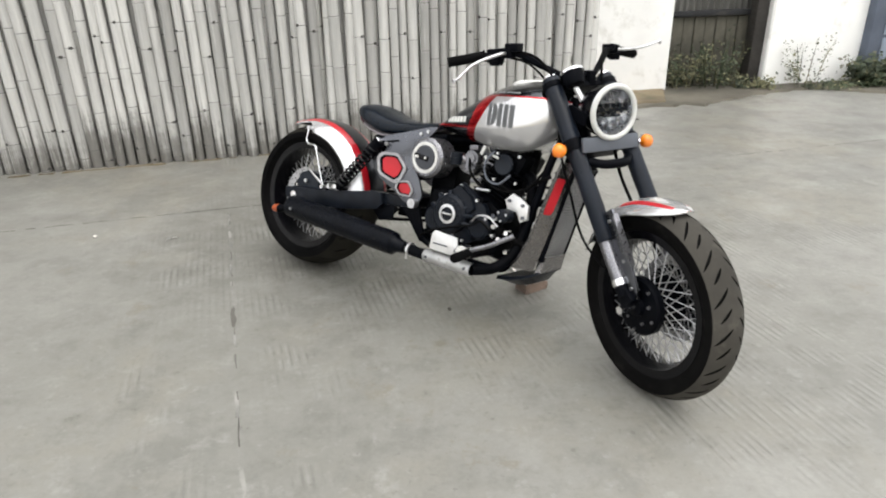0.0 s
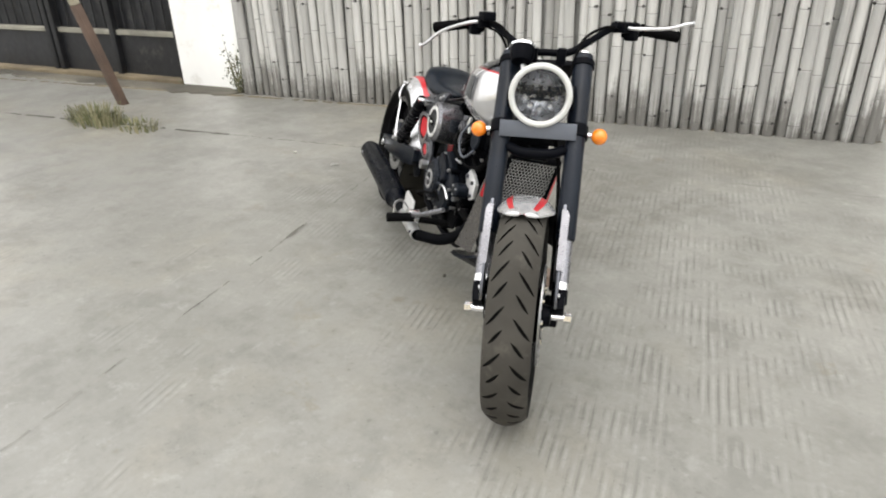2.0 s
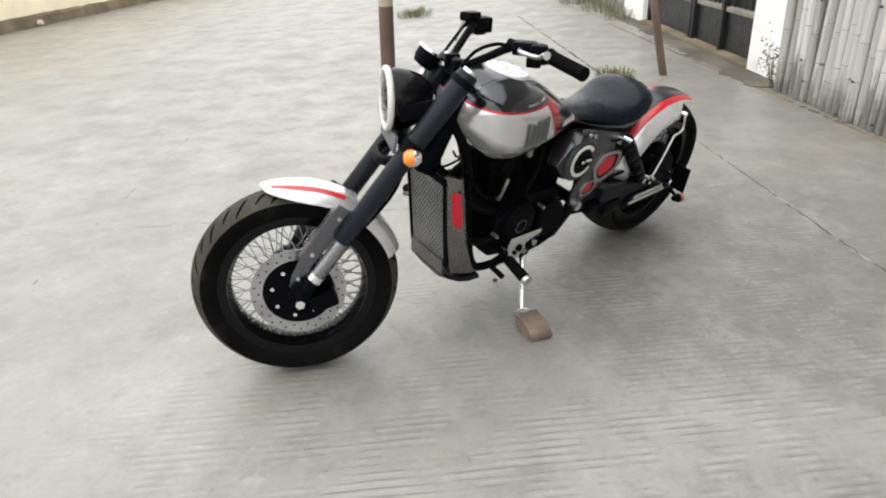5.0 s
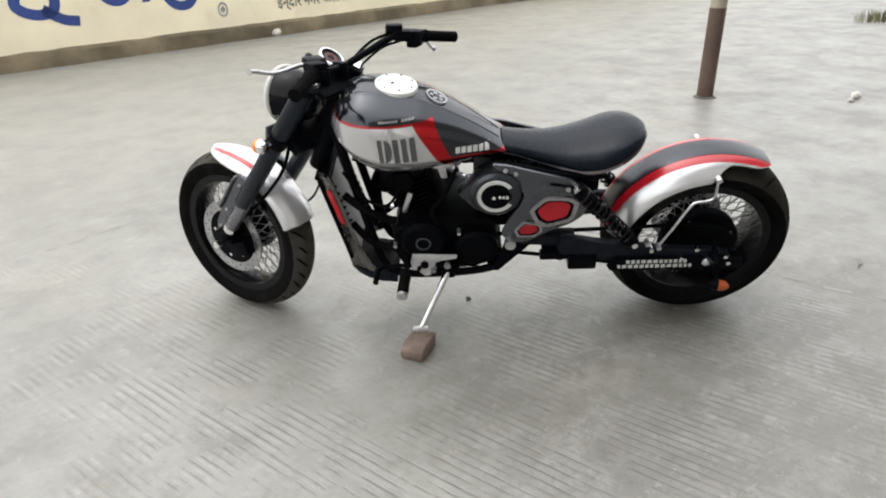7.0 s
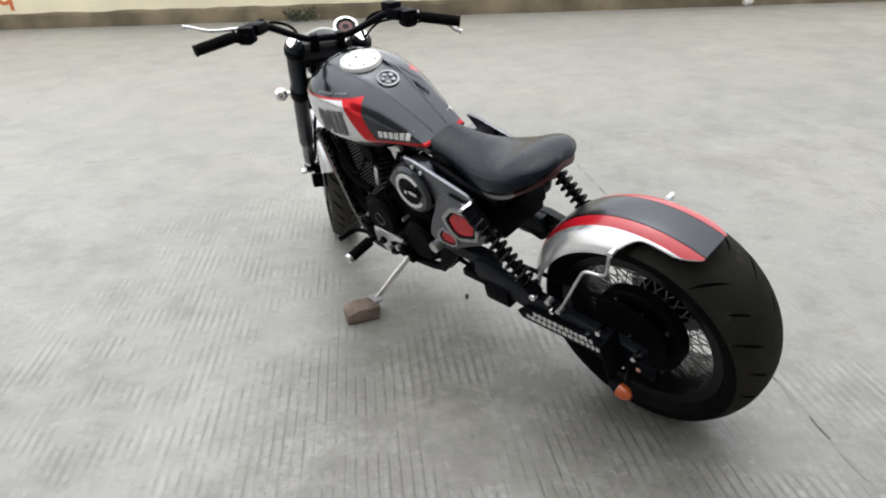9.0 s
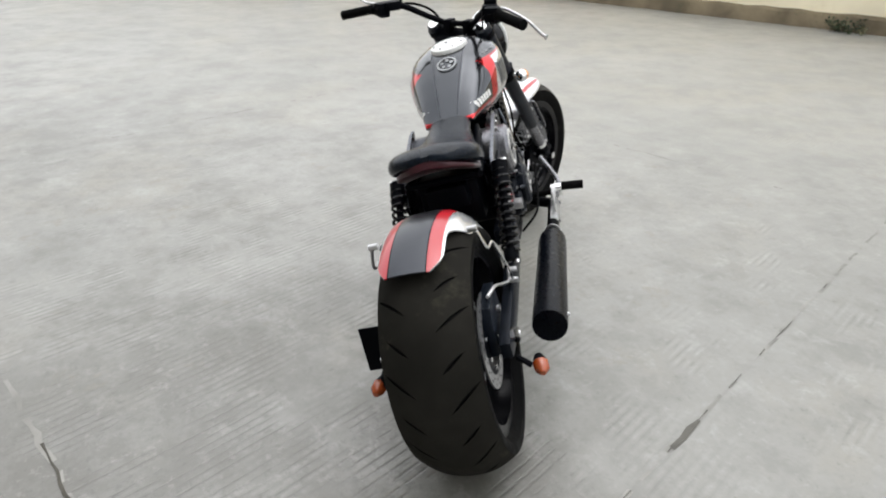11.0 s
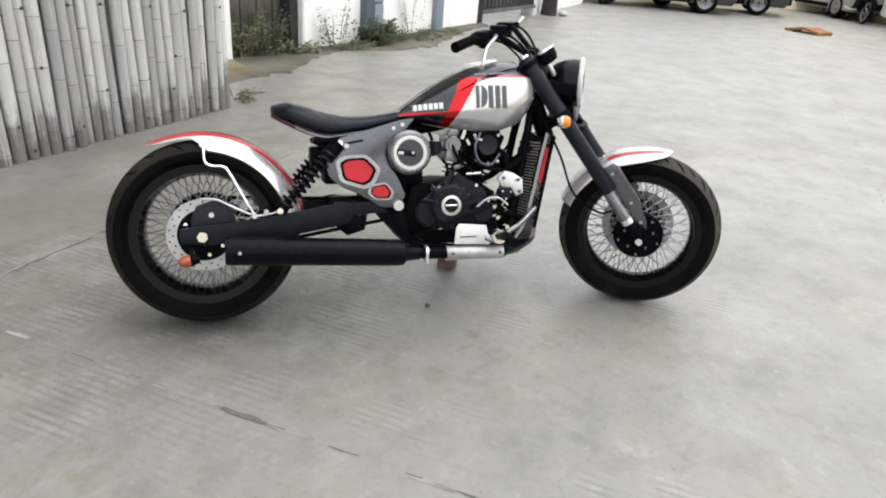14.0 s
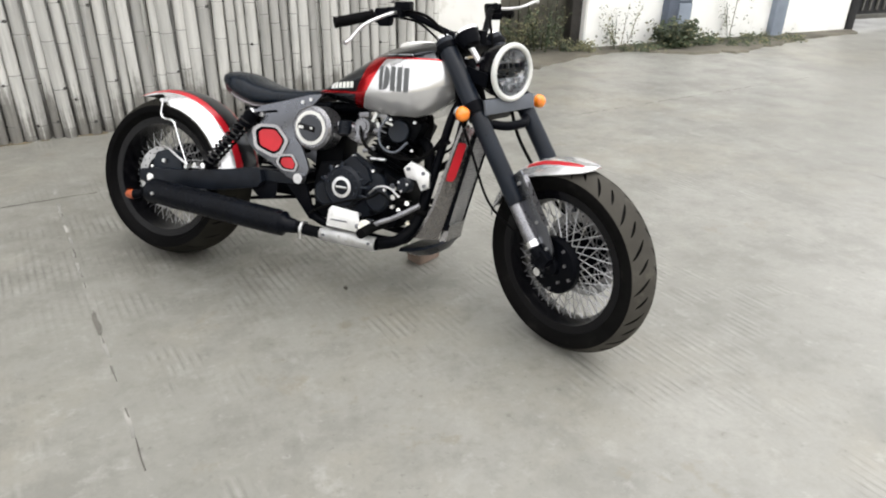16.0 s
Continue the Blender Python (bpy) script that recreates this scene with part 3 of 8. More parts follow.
def joint(p, q, width, material, seed, gap=0.0, z=0.0012):
    """A ragged joint or crack line lying in the slab surface."""
    rnd = random.Random(seed)
    p, q = Vector((*p, 0)), Vector((*q, 0))
    d = (q - p).normalized()
    side = Vector((-d.y, d.x, 0))
    n = max(4, int((q - p).length / 0.05))
    bm = bmesh.new()
    prev = None
    for i in range(n + 1):
        c = p.lerp(q, i / n) + side * rnd.gauss(0, min(0.004, width * 0.3))
        w = width * (0.35 + rnd.random() * 0.9)
        cur = [bm.verts.new(c + side * w / 2 + Vector((0, 0, z))), bm.verts.new(c - side * w / 2 + Vector((0, 0, z)))]
        if prev and rnd.random() > gap:
            bm.faces.new((prev[0], cur[0], cur[1], prev[1]))
        prev = cur
    ob = part("slab_joint", bm, material, None, smooth=0)
    tagged(ob, "dirt-filled ragged joint between concrete slabs", "joint", kind="structure")


U, V = Vector((-0.358, 0.934)), Vector((0.947, 0.322))


def along(o, d, a, b):
    o = Vector(o)
    return o + d * a, o + d * b


joint(*along((-1.2, 3.45), U, -3.6, 0.5), 0.015, joint_line, 1, 0.42)
joint(*along((-1.2, 3.45), U, -2.5, 0.5), 0.0042, joint_mat, 2, 0.74, 0.0022)
joint(*along((-0.812, 2.43), U, -0.10, 0.12), 0.020, joint_mat, 12, 0.12, 0.0030)
joint(*along((-0.9, 3.9), V, -9, -1.9), 0.034, crack_dirt, 4, 0.30)
joint(*along((-0.9, 3.9), V, -1.9, 6), 0.017, joint_line, 8, 0.35)
joint(*along((-0.9, 3.9), V, -1.9, 0.9), 0.009, crack_dirt, 10, 0.25, 0.0022)
joint(*along((-0.66, 0.19), V, -10, 9), 0.010, joint_line, 5, 0.62)
joint(*along((3.8, 2.0), U, -6, 4), 0.014, joint_line, 6, 0.6)
joint(*along((-3.6, 4.18), V, -5.0, 5.0), 0.05, plinth_mat, 7, 0.1)


# ---- walls and fences ----
def upright(p, q, z0, z1, thick, name, material, label, category="wall", back=True, bev=0.0):
    """A wall between two ground points, its face on the line and its thickness behind it."""
    p, q = Vector(p), Vector(q)
    d = (q - p).normalized()
    n = Vector((-d.y, d.x)) * thick * (1 if back else -1)
    bm = bmesh.new()
    base = [p, q, q + n, p + n]
    skin(bm, [[(v.x, v.y, z) for v in base] for z in (z0, z1)])
    if bev:
        bmesh.ops.bevel(bm, geom=list(bm.edges), offset=bev, segments=2, affect="EDGES")
    ob = part(name, bm, material, None, smooth=30 if bev else 0)
    return tagged(ob, label, category, kind="structure")


FENCE_A, FENCE_B = Vector((-3.83, 4.21)), Vector((1.12, 5.73))


def culm_mesh(seed, height):
    """One bamboo culm with swollen node rings."""
    rnd = random.Random(seed)
    r0 = 0.034 + rnd.random() * 0.008
    prof, z = [], -0.02
    nxt = 0.08 + rnd.random() * 0.30
    marks = []
    while z < height:
        prof.append((r0 * (1 - 0.10 * max(0, z) / height), z, 0))
        if nxt + 0.06 >= height:
            break
        for dz, k, s in ((-0.016, 1.0, 0), (-0.006, 1.05, 0), (-0.0022, 0.99, 1), (0.0022, 0.98, 1), (0.008, 1.0, 0), (0.020, 1.0, 0)):
            prof.append((r0 * k * (1 - 0.10 * nxt / height), nxt + dz, s))
        marks.append(nxt)
        z = nxt + 0.021
        nxt += 0.24 + rnd.random() * 0.16
    prof.append((r0 * 0.9, height, 0))
    bm = bmesh.new()
    bow = rnd.uniform(-0.012, 0.012)
    seg = 10
    rings = [[(r * math.cos(2 * math.pi * k / seg) + bow * math.sin(math.pi * zz / height), r * math.sin(2 * math.pi * k / seg), zz) for k in range(seg)] for r, zz, _ in prof]
    skin(bm, rings, True, True, lambda i, j: 1 if prof[i][2] and prof[i + 1][2] else 0)
    for _ in range(rnd.randrange(1, 4)):
        zz = marks[rnd.randrange(min(5, len(marks)))]
        a = rnd.uniform(-2.6, -0.5)
        d = Vector((math.cos(a), math.sin(a), 0.35))
        base = Vector((r0 * 0.96 * math.cos(a), r0 * 0.96 * math.sin(a), zz + 0.004))
        made = len(bm.faces)
        tube(bm, [base - d * 0.006, base + d * 0.006], [0.012, 0.008], 7)
        for f in list(bm.faces)[made:]:
            f.material_index = 2
    return bm


def bamboo_fence(name, p, q, height, label, seed):
    rnd = random.Random(seed)
    p, q = Vector(p), Vector(q)
    d = (q - p).normalized()
    n = Vector((-d.y, d.x))
    ang = math.degrees(math.atan2(d.y, d.x))
    mid = (p + q) / 2
    bm = bmesh.new()
    L_ = (q - p).length
    for z in (0.55, 1.35, 2.15):
        tube(bm, [(-L_ / 2, 0.150, z), (L_ / 2, 0.150, z)], 0.028, 8)
    root = part(name, bm, bamboo, None)
    root.matrix_basis = pose(mid.x, mid.y, 0, 0, 0, ang)
    tagged(root, label, "fence", kind="structure")
    kinds = [part("culm", culm_mesh(seed * 10 + k, height), [bamboo, bamboo_node, bamboo_stub], root, m=pose(0, 40, -9)) for k in range(9)]
    x, i = -L_ / 2 + 0.03, 0
    while x < L_ / 2 - 0.02:
        k = kinds[rnd.randrange(9)]
        m = pose(x, rnd.uniform(-0.014, 0.016), rnd.uniform(-0.12, 0.0), rnd.uniform(-0.7, 0.7), rnd.uniform(-1.1, 1.1), rnd.uniform(-50, 50))
        s = rnd.uniform(0.82, 1.10)
        m = m @ Matrix.Diagonal((s, s, 1, 1))
        if i < 9:
            kinds[i].matrix_basis = m
        else:
            share(k, "culm", root, m)
        share(kinds[rnd.randrange(9)], "culm", root, pose(x + 0.04, 0.078, rnd.uniform(-0.12, 0.0), 0, rnd.uniform(-0.6, 0.6), rnd.uniform(0, 360)))
        x += 0.0805 * s + rnd.uniform(-0.003, 0.005)
        i += 1


bamboo_fence("fence_1", FENCE_A, FENCE_B, 2.7, "tall fence of weathered grey bamboo culms", 11)
bamboo_fence("fence_2", (-14.0, 1.35), (-9.45, 2.75), 2.4, "weathered pale board and bamboo fence beyond the gate", 12)

upright((-4.72, 4.08), (-3.86, 4.33), -0.1, 2.8, 0.35, "wall_1", whitewash, "stained whitewashed gate pillar beside bamboo fence", bev=0.012)
upright((-9.42, 2.76), (-8.42, 3.06), -0.1, 2.8, 0.35, "wall_2", whitewash, "stained whitewashed pillar at far gate side", bev=0.012)
upright((0.3, 6.88), (2.08, 7.26), -0.1, 2.8, 0.35, "wall_3", whitewash, "bright whitewashed wall pillar behind bamboo fence", bev=0.012)
upright((3.14, 7.50), (7.43, 8.45), -0.1, 2.8, 0.30, "wall_4", whitewash, "long whitewashed boundary wall with dirty foot", bev=0.012)
upright((-0.9, 5.9), (0.3, 6.86), -0.1, 2.6, 0.25, "wall_5", whitewash, "plain whitewashed return wall behind bamboo fence")

# unseen wall added to cut sky light on the fence side
upright((-13.0, 4.15), (9.6, 11.10), -0.1, 9.0, 0.40, "wall_12", sky_block, "tall plain weathered wall, unseen, added to block sky behind fence")


def gate_left():
    p, q = Vector((-8.42, 3.06)), Vector((-4.72, 4.08))
    d = q - p
    W = d.length
    m = pose(p.x, p.y, 0, 0, 0, math.degrees(math.atan2(d.y, d.x)))
    g = thing("door_1", "closed dark sheet-metal double gate with rails", "gate", m, kind="structure")
    bm = bmesh.new()
    box(bm, (W / 2, 0.14, 0.24), (W - 0.02, 0.03, 0.40))
    part("lower_panel", bm, gate_black, g)
    bm = bmesh.new()
    box(bm, (W / 2, 0.18, 1.6), (W - 0.02, 0.02, 2.2))
    part("upper_sheet", bm, gate_black, g)
    bm = bmesh.new()
    box(bm, (W / 2, 0.12, 0.47), (W - 0.02, 0.05, 0.05), bev=0.006)
    part("rail", bm, rail_metal, g, "weathered pale metal rail")
    bm = bmesh.new()
    box(bm, (W / 2, 0.12, 1.5), (W - 0.02, 0.05, 0.05), bev=0.006)
    part("rail", bm, gate_black, g)
    bm = bmesh.new()
    box(bm, (W / 2, 0.10, 0.02), (W, 0.25, 0.05), bev=0.01)
    part("threshold", bm, plinth_mat, g, "dirty concrete threshold")
    bm = bmesh.new()
    tube(bm, [(0, 0.145, 0.5), (0, 0.145, 2.5)], 0.010, 8)
    b0 = part("bar", bm, gate_black, g, m=pose(0.1, 0, 0))
    for i in range(1, 26):
        share(b0, "bar", g, pose(0.1 + i * (W - 0.2) / 25, 0, 0))
    bm = bmesh.new()
    box(bm, (0, 0.10, 1.3), (0.07, 0.07, 2.6), bev=0.006)
    s0 = part("stile", bm, gate_black, g, m=pose(W - 0.05, 0, 0))
    for x in (0.05, W / 2 - 0.05, W / 2 + 0.05, W * 0.75):
        share(s0, "stile", g, pose(x, 0, 0))


gate_left()


def gate_right():
    p, q = Vector((2.08, 7.26)), Vector((3.14, 7.50))
    d = q - p
    W = d.length
    m = pose(p.x, p.y, 0, 0, 0, math.degrees(math.atan2(d.y, d.x)))
    g = thing("door_2", "narrow gateway with corrugated sheet above dark planks", "gate", m, kind="structure")
    bm = bmesh.new()
    n = 60
    rings = []
    for i in range(n + 1):
        y = 0.30 + 0.018 * math.sin(i / n * W / 0.075 * 2 * math.pi)
        rings.append([(i / n * W, y, 0.02), (i / n * W, y, 2.6)])
    skin(bm, rings, False, False)
    part("corrugated_sheet", bm, sheet_grey, g)
    bm = bmesh.new()
    box(bm, (W / 2, 0.22, 0.75), (W, 0.06, 0.055), bev=0.006)
    part("beam", bm, gate_black, g)
    bm = bmesh.new()
    box(bm, (W - 0.07, 0.14, 1.3), (0.13, 0.13, 2.6), bev=0.01)
    part("post", bm, dark_plank, g, "dark timber gate post")
    bm = bmesh.new()
    box(bm, (0, 0, 0.36), (0.112, 0.02, 0.70), bev=0.003)
    s0 = part("plank", bm, grey_plank, g, m=pose(0.06, 0.26, 0))
    for i in range(1, 8):
        share(s0, "plank", g, pose(0.06 + i * 0.122, 0.26 - 0.008 * (i % 2), 0, 0, 0, 0))


gate_right()


def column(x, y, w, dpt, material, label, bands=None):
    c = thing("column", label, "column", pose(x, y, 0, 0, 0, 12.6), kind="structure")
    bm = bmesh.new()
    box(bm, (0, 0, 1.35), (w, dpt, 2.9), bev=0.01)
    part("shaft", bm, material, c)
    if bands:
        bm = bmesh.new()
        box(bm, (0, 0, 0), (w * 0.55, 0.03, 0.24), bev=0.005)
        b0 = part("panel", bm, bands, c, "pale blue panel", m=pose(w * 0.2, -dpt / 2 - 0.002, 0.35))
        for i in range(1, 9):
            share(b0, "panel", c, pose(w * 0.2, -dpt / 2 - 0.002, 0.35 + i * 0.27))


column(4.36, 7.74, 0.34, 0.16, slate_blue, "slate blue pillar with pale panels on white wall", pale_blue)
column(6.02, 8.10, 0.20, 0.10, pale_blue, "thin blue-grey pilaster on white wall")


def gate_far():
    p, q = Vector((7.43, 8.47)), Vector((9.75, 8.95))
    d = q - p
    W = d.length
    g = thing("door_3", "dark ribbed sheet-metal sliding gate", "gate", pose(p.x, p.y, 0, 0, 0, math.degrees(math.atan2(d.y, d.x))), kind="structure")
    bm = bmesh.new()
    box(bm, (W / 2, 0.06, 1.45), (W, 0.03, 2.5))
    part("sheet", bm, gate_black, g)
    bm = bmesh.new()
    box(bm, (W / 2, 0.03, 0.17), (W, 0.06, 0.06), bev=0.006)
    part("rail", bm, sheet_grey, g, "grey bottom rail")
    bm = bmesh.new()
    box(bm, (0, 0.035, 1.45), (0.03, 0.03, 2.4))
    b0 = part("rib", bm, sheet_grey, g, m=pose(0.12, 0, 0))
    for i in range(1, 9):
        share(b0, "rib", g, pose(0.12 + i * 0.145, 0, 0))
    bm = bmesh.new()
    box(bm, (0.0, 0.02, 1.35), (0.14, 0.14, 2.8), bev=0.01)
    part("post", bm, gate_black, g)


gate_far()
upright((9.75, 9.0), (13.5, 10.2), -0.1, 2.6, 0.25, "wall_6", whitewash, "whitewashed wall beyond the far gate")


def post(name, label, base, lean, r, split, square=False):
    t = thing(name, label, "post", pose(base[0], base[1], 0, *lean))
    bm = bmesh.new()
    if square:
        box(bm, (0, 0, 0.42), (r * 2, r * 1.5, 0.94), bev=0.010)
        part("lower_shaft", bm, rust_paint, t, "brown weathered lower half")
        bm = bmesh.new()
        box(bm, (0, 0, 1.69), (r * 1.9, r * 1.4, 1.60), bev=0.010)
        part("upper_shaft", bm, pale_post, t, "pale bare upper half")
    else:
        tube(bm, [(0, 0, -0.05), (0, 0, split)], r, 20)
        part("lower_shaft", bm, rust_paint, t, "brown painted lower half")
        bm = bmesh.new()
        tube(bm, [(0, 0, split), (0, 0, 2.9)], r * 0.985, 20)
        part("upper_shaft", bm, pale_post, t, "yellowed upper half")
        bm = bmesh.new()
        rnd = random.Random(5)
        lip = [(r + rnd.uniform(0.012, 0.05), 2 * math.pi * k / 16) for k in range(16)]
        skin(bm, [[(q * math.cos(a), q * math.sin(a), 0.002) for q, a in lip], [(r * 0.9 * math.cos(a), r * 0.9 * math.sin(a), 0.016) for q, a in lip]])
        part("foot_dirt", bm, joint_mat, t, "crust of dirt round its foot")


post("pole", "round steel pole painted brown below, standing in concrete", (-3.59, 0.765), (-1.5, -0.5, 0), 0.068, 0.74)
post("wooden_post", "leaning brown timber post before the gate", (-4.40, 3.30), (12.0, -4.0, 10), 0.042, 0, True)

# painted wall across the yard
WALL_P, WALL_DIR = Vector((-2.5, -6.75)), math.radians(14)
WD = Vector((math.cos(WALL_DIR), math.sin(WALL_DIR)))
WN = Vector((-WD.y, WD.x))


def on_wall(s):
    p = WALL_P + WD * s
    return p.x, p.y


BEND = on_wall(14.5)
FAR_A, FAR_B = (15.0, 0.5), (21.5, 6.6)
for k, (a, b, lab) in enumerate(((on_wall(-22.0), on_wall(5.2), "cream painted boundary wall with slogans"), (on_wall(5.2), BEND, "cream painted boundary wall with coloured panels"), (BEND, FAR_A, "cream boundary wall painted with flowers"), (FAR_A, FAR_B, "cream boundary wall behind parked vehicles"))):
    a, b = Vector(a), Vector(b)
    upright(a, b, 0.20, 2.6, -0.25, "wall_%d" % (7 + k), cream_wall, lab)
    d = (b - a).normalized()
    n = Vector((-d.y, d.x))
    bm = bmesh.new()
    rnd = random.Random(k)
    steps = int((b - a).length / 0.25)
    rings = []
    for i in range(steps + 1):
        c = a + d * ((b - a).length * i / steps)
        j = rnd.uniform(-0.02, 0.02)
        prof = ((-0.24, -0.05), (0.10 + j, -0.05), (0.075 + j, 0.17 + j), (0.03, 0.215 + j * 0.6), (-0.24, 0.22))
        rings.append([(c.x + n.x * o, c.y + n.y * o, z) for o, z in prof])
    skin(bm, rings)
    tagged(part("plinth", bm, plinth_mat, None), "rough dirty stone plinth along the painted wall", "plinth", kind="structure")
upright(FAR_B, (16.0, 15.0), -0.1, 2.6, -0.25, "wall_11", cream_wall, "plain cream wall closing the far end")
upright((13.5, 10.2), (16.0, 15.0), -0.1, 2.6, 0.25, "wall_12", whitewash, "plain whitewashed wall closing the yard")
upright((-26.0, -2.35), (-23.0, -13.2), -0.1, 2.6, -0.25, "wall_13", whitewash, "plain whitewashed wall closing the yard end")
upright((-26.0, -2.35), (-14.0, 1.35), -0.1, 2.4, 0.25, "wall_14", pale_panel, "plain weathered wall continuing beyond the board fence")

WALL_YAW = math.degrees(WALL_DIR)


def wall_frame(s, z, off=0.004):
    """The pose of flat paint on the wall's face, x running to the viewer's right, y up."""
    x, y = on_wall(s)
    return pose(x + WN.x * off, y + WN.y * off, z, 90, 0, WALL_YAW + 180)


def wall_text(body, s, z, size, material, label, name="wall_lettering"):
    cu = bpy.data.curves.new(name, "FONT")
    cu.body, cu.size, cu.extrude, cu.offset = body, size, 0.001, size * 0.012
    tmp = bpy.data.objects.new("tmp_text", cu)
    scene.collection.objects.link(tmp)
    bpy.context.view_layer.update()
    me = bpy.data.meshes.new_from_object(tmp.evaluated_get(bpy.context.evaluated_depsgraph_get()))
    bpy.data.objects.remove(tmp)
    me.materials.clear()
    me.materials.append(material)
    ob = new(name, me)
    ob.matrix_basis = wall_frame(s, z, 0.003)
    return tagged(ob, label, "lettering", kind="structure")


def stroke(bm, pts, w, n=6):
    """A flat brush stroke in x and y."""
    c = curve_pts([(x, y, 0) for x, y in pts], n)
    prev = None
    for i, p in enumerate(c):
        d = (c[min(i + 1, len(c) - 1)] - c[max(i - 1, 0)]).normalized()
        s = Vector((-d.y, d.x, 0)) * w / 2
        cur = [bm.verts.new(p + s), bm.verts.new(p - s)]
        if prev:
            bm.faces.new((prev[0], cur[0], cur[1], prev[1]))
        prev = cur


def blob(bm, cx, cy, rx, ry, n=24, wob=0.0, seed=0):
    rnd = random.Random(seed)
    bm.faces.new([bm.verts.new((cx + rx * (1 + rnd.uniform(-wob, wob)) * math.cos(2 * math.pi * k / n), cy + ry * (1 + rnd.uniform(-wob, wob)) * math.sin(2 * math.pi * k / n), 0)) for k in range(n)])


def mural(name, s, z, build, material, label, frame_of=wall_frame):
    bm = bmesh.new()
    build(bm)
    ob = part(name, bm, material, None, smooth=0)
    ob.matrix_basis = frame_of(s, z)
    tagged(ob, label, "wall painting", kind="structure")


wall_text("इन्दौर नगर पालिक निगम", 0.14, 0.42, 0.21, black_letter, "small dark painted slogan on cream wall")
wall_text("स्वच्छता का प", 14.30, 0.27, 0.54, orange_letter, "orange painted slogan on cream wall")


def blue_glyphs(bm):
    stroke(bm, [(-0.35, 0.45), (-0.42, 0.22), (-0.20, 0.10), (0.02, 0.16), (0.06, 0.45)], 0.13)
    stroke(bm, [(-0.12, 0.16), (0.10, 0.02), (0.30, -0.02)], 0.13)
    stroke(bm, [(0.60, 0.75), (0.62, 0.34), (0.80, 0.18), (1.00, 0.28), (1.02, 0.75)], 0.12)
    stroke(bm, [(1.24, 0.75), (1.24, 0.14)], 0.11)
    stroke(bm, [(1.50, 0.75), (1.48, 0.34), (1.64, 0.08), (1.86, 0.06), (2.02, 0.24)], 0.13)
    stroke(bm, [(2.40, 0.75), (2.40, 0.20)], 0.11)
    stroke(bm, [(-0.90, 0.75), (-0.90, 0.22)], 0.11)
    stroke(bm, [(-1.30, 0.75), (-1.35, 0.35), (-1.55, 0.22), (-1.75, 0.36)], 0.12)
    stroke(bm, [(-2.75, 0.60), (-2.62, 0.12), (-2.38, 0.05), (-2.12, 0.16), (-2.05, 0.60)], 0.15)
    stroke(bm, [(-3.60, 0.65), (-3.50, 0.25), (-3.30, 0.18), (-3.10, 0.32)], 0.13)


mural("blue_lettering", 3.51, 0.55, blue_glyphs, blue_letter, "large dark blue painted letters on cream wall")


def emblem(bm):
    for (a, b) in ((1.0, 0.72),):
        n = 20
        o = [bm.verts.new((0.085 * a * math.cos(2 * math.pi * k / n), 0.11 * a * math.sin(2 * math.pi * k / n), 0)) for k in range(n)]
        i_ = [bm.verts.new((0.085 * b * math.cos(2 * math.pi * k / n), 0.11 * b * math.sin(2 * math.pi * k / n), 0)) for k in range(n)]
        for k in range(n):
            bm.faces.new((o[k], o[(k + 1) % n], i_[(k + 1) % n], i_[k]))
    stroke(bm, [(-0.04, 0.0), (0.04, 0.0)], 0.05)
    stroke(bm, [(0, 0.05), (0, -0.05)], 0.03)


mural("painted_emblem", 1.12, 0.48, emblem, grey_letter, "small grey painted emblem on cream wall")


def panel_patch(w, h):
    def build(bm):
        bm.faces.new([bm.verts.new(p) for p in ((-w / 2, 0, 0), (w / 2, 0, 0), (w / 2, h, 0), (-w / 2, h, 0))])
    return build


def big_emblem(bm):
    n = 28
    for ro, ri in ((0.24, 0.16), (0.10, 0.0001)):
        o = [bm.verts.new((ro * 0.8 * math.cos(2 * math.pi * k / n), ro * math.sin(2 * math.pi * k / n), 0)) for k in range(n)]
        i_ = [bm.verts.new((ri * 0.8 * math.cos(2 * math.pi * k / n), ri * math.sin(2 * math.pi * k / n), 0)) for k in range(n)]
        for k in range(n):
            bm.faces.new((o[k], o[(k + 1) % n], i_[(k + 1) % n], i_[k]))


def yellow_symbol(bm):
    blob(bm, 0, 0.28, 0.26, 0.16)
    for k in range(4):
        stroke(bm, [(-0.17 + 0.11 * k, 0.30), (-0.17 + 0.11 * k, 0.60)], 0.09, 2)
    stroke(bm, [(-0.10, 0.03), (0.10, 0.03)], 0.07, 2)
    stroke(bm, [(-0.13, 0.12), (0.13, 0.12)], 0.10, 2)


FLOWER_D = (Vector(FAR_A) - Vector(BEND))
FLOWER_YAW = math.degrees(math.atan2(FLOWER_D.y, FLOWER_D.x))


def flower_frame(s, z, off=0.004):
    d = FLOWER_D.normalized()
    p = Vector(BEND) + d * s + Vector((-d.y, d.x)) * off
    return pose(p.x, p.y, z, 90, 0, FLOWER_YAW + 180)


mural("painted_panel", 0.98, 0.23, panel_patch(0.66, 1.6), pale_panel, "pale grey painted panel on cream wall", lambda s, z: flower_frame(s, z, 0.002))
mural("painted_emblem", 1.0, 0.60, big_emblem, grey_letter, "round grey painted emblem on pale panel", flower_frame)
mural("painted_sign", 0.30, 0.24, yellow_symbol, yellow_letter, "yellow painted symbol on cream wall", flower_frame)


def petals(bm):
    blob(bm, 0, 0.55, 0.17, 0.30)
    blob(bm, -0.27, 0.80, 0.16, 0.15)
    blob(bm, 0.27, 0.80, 0.16, 0.15)
    blob(bm, 0, 1.05, 0.22, 0.2)


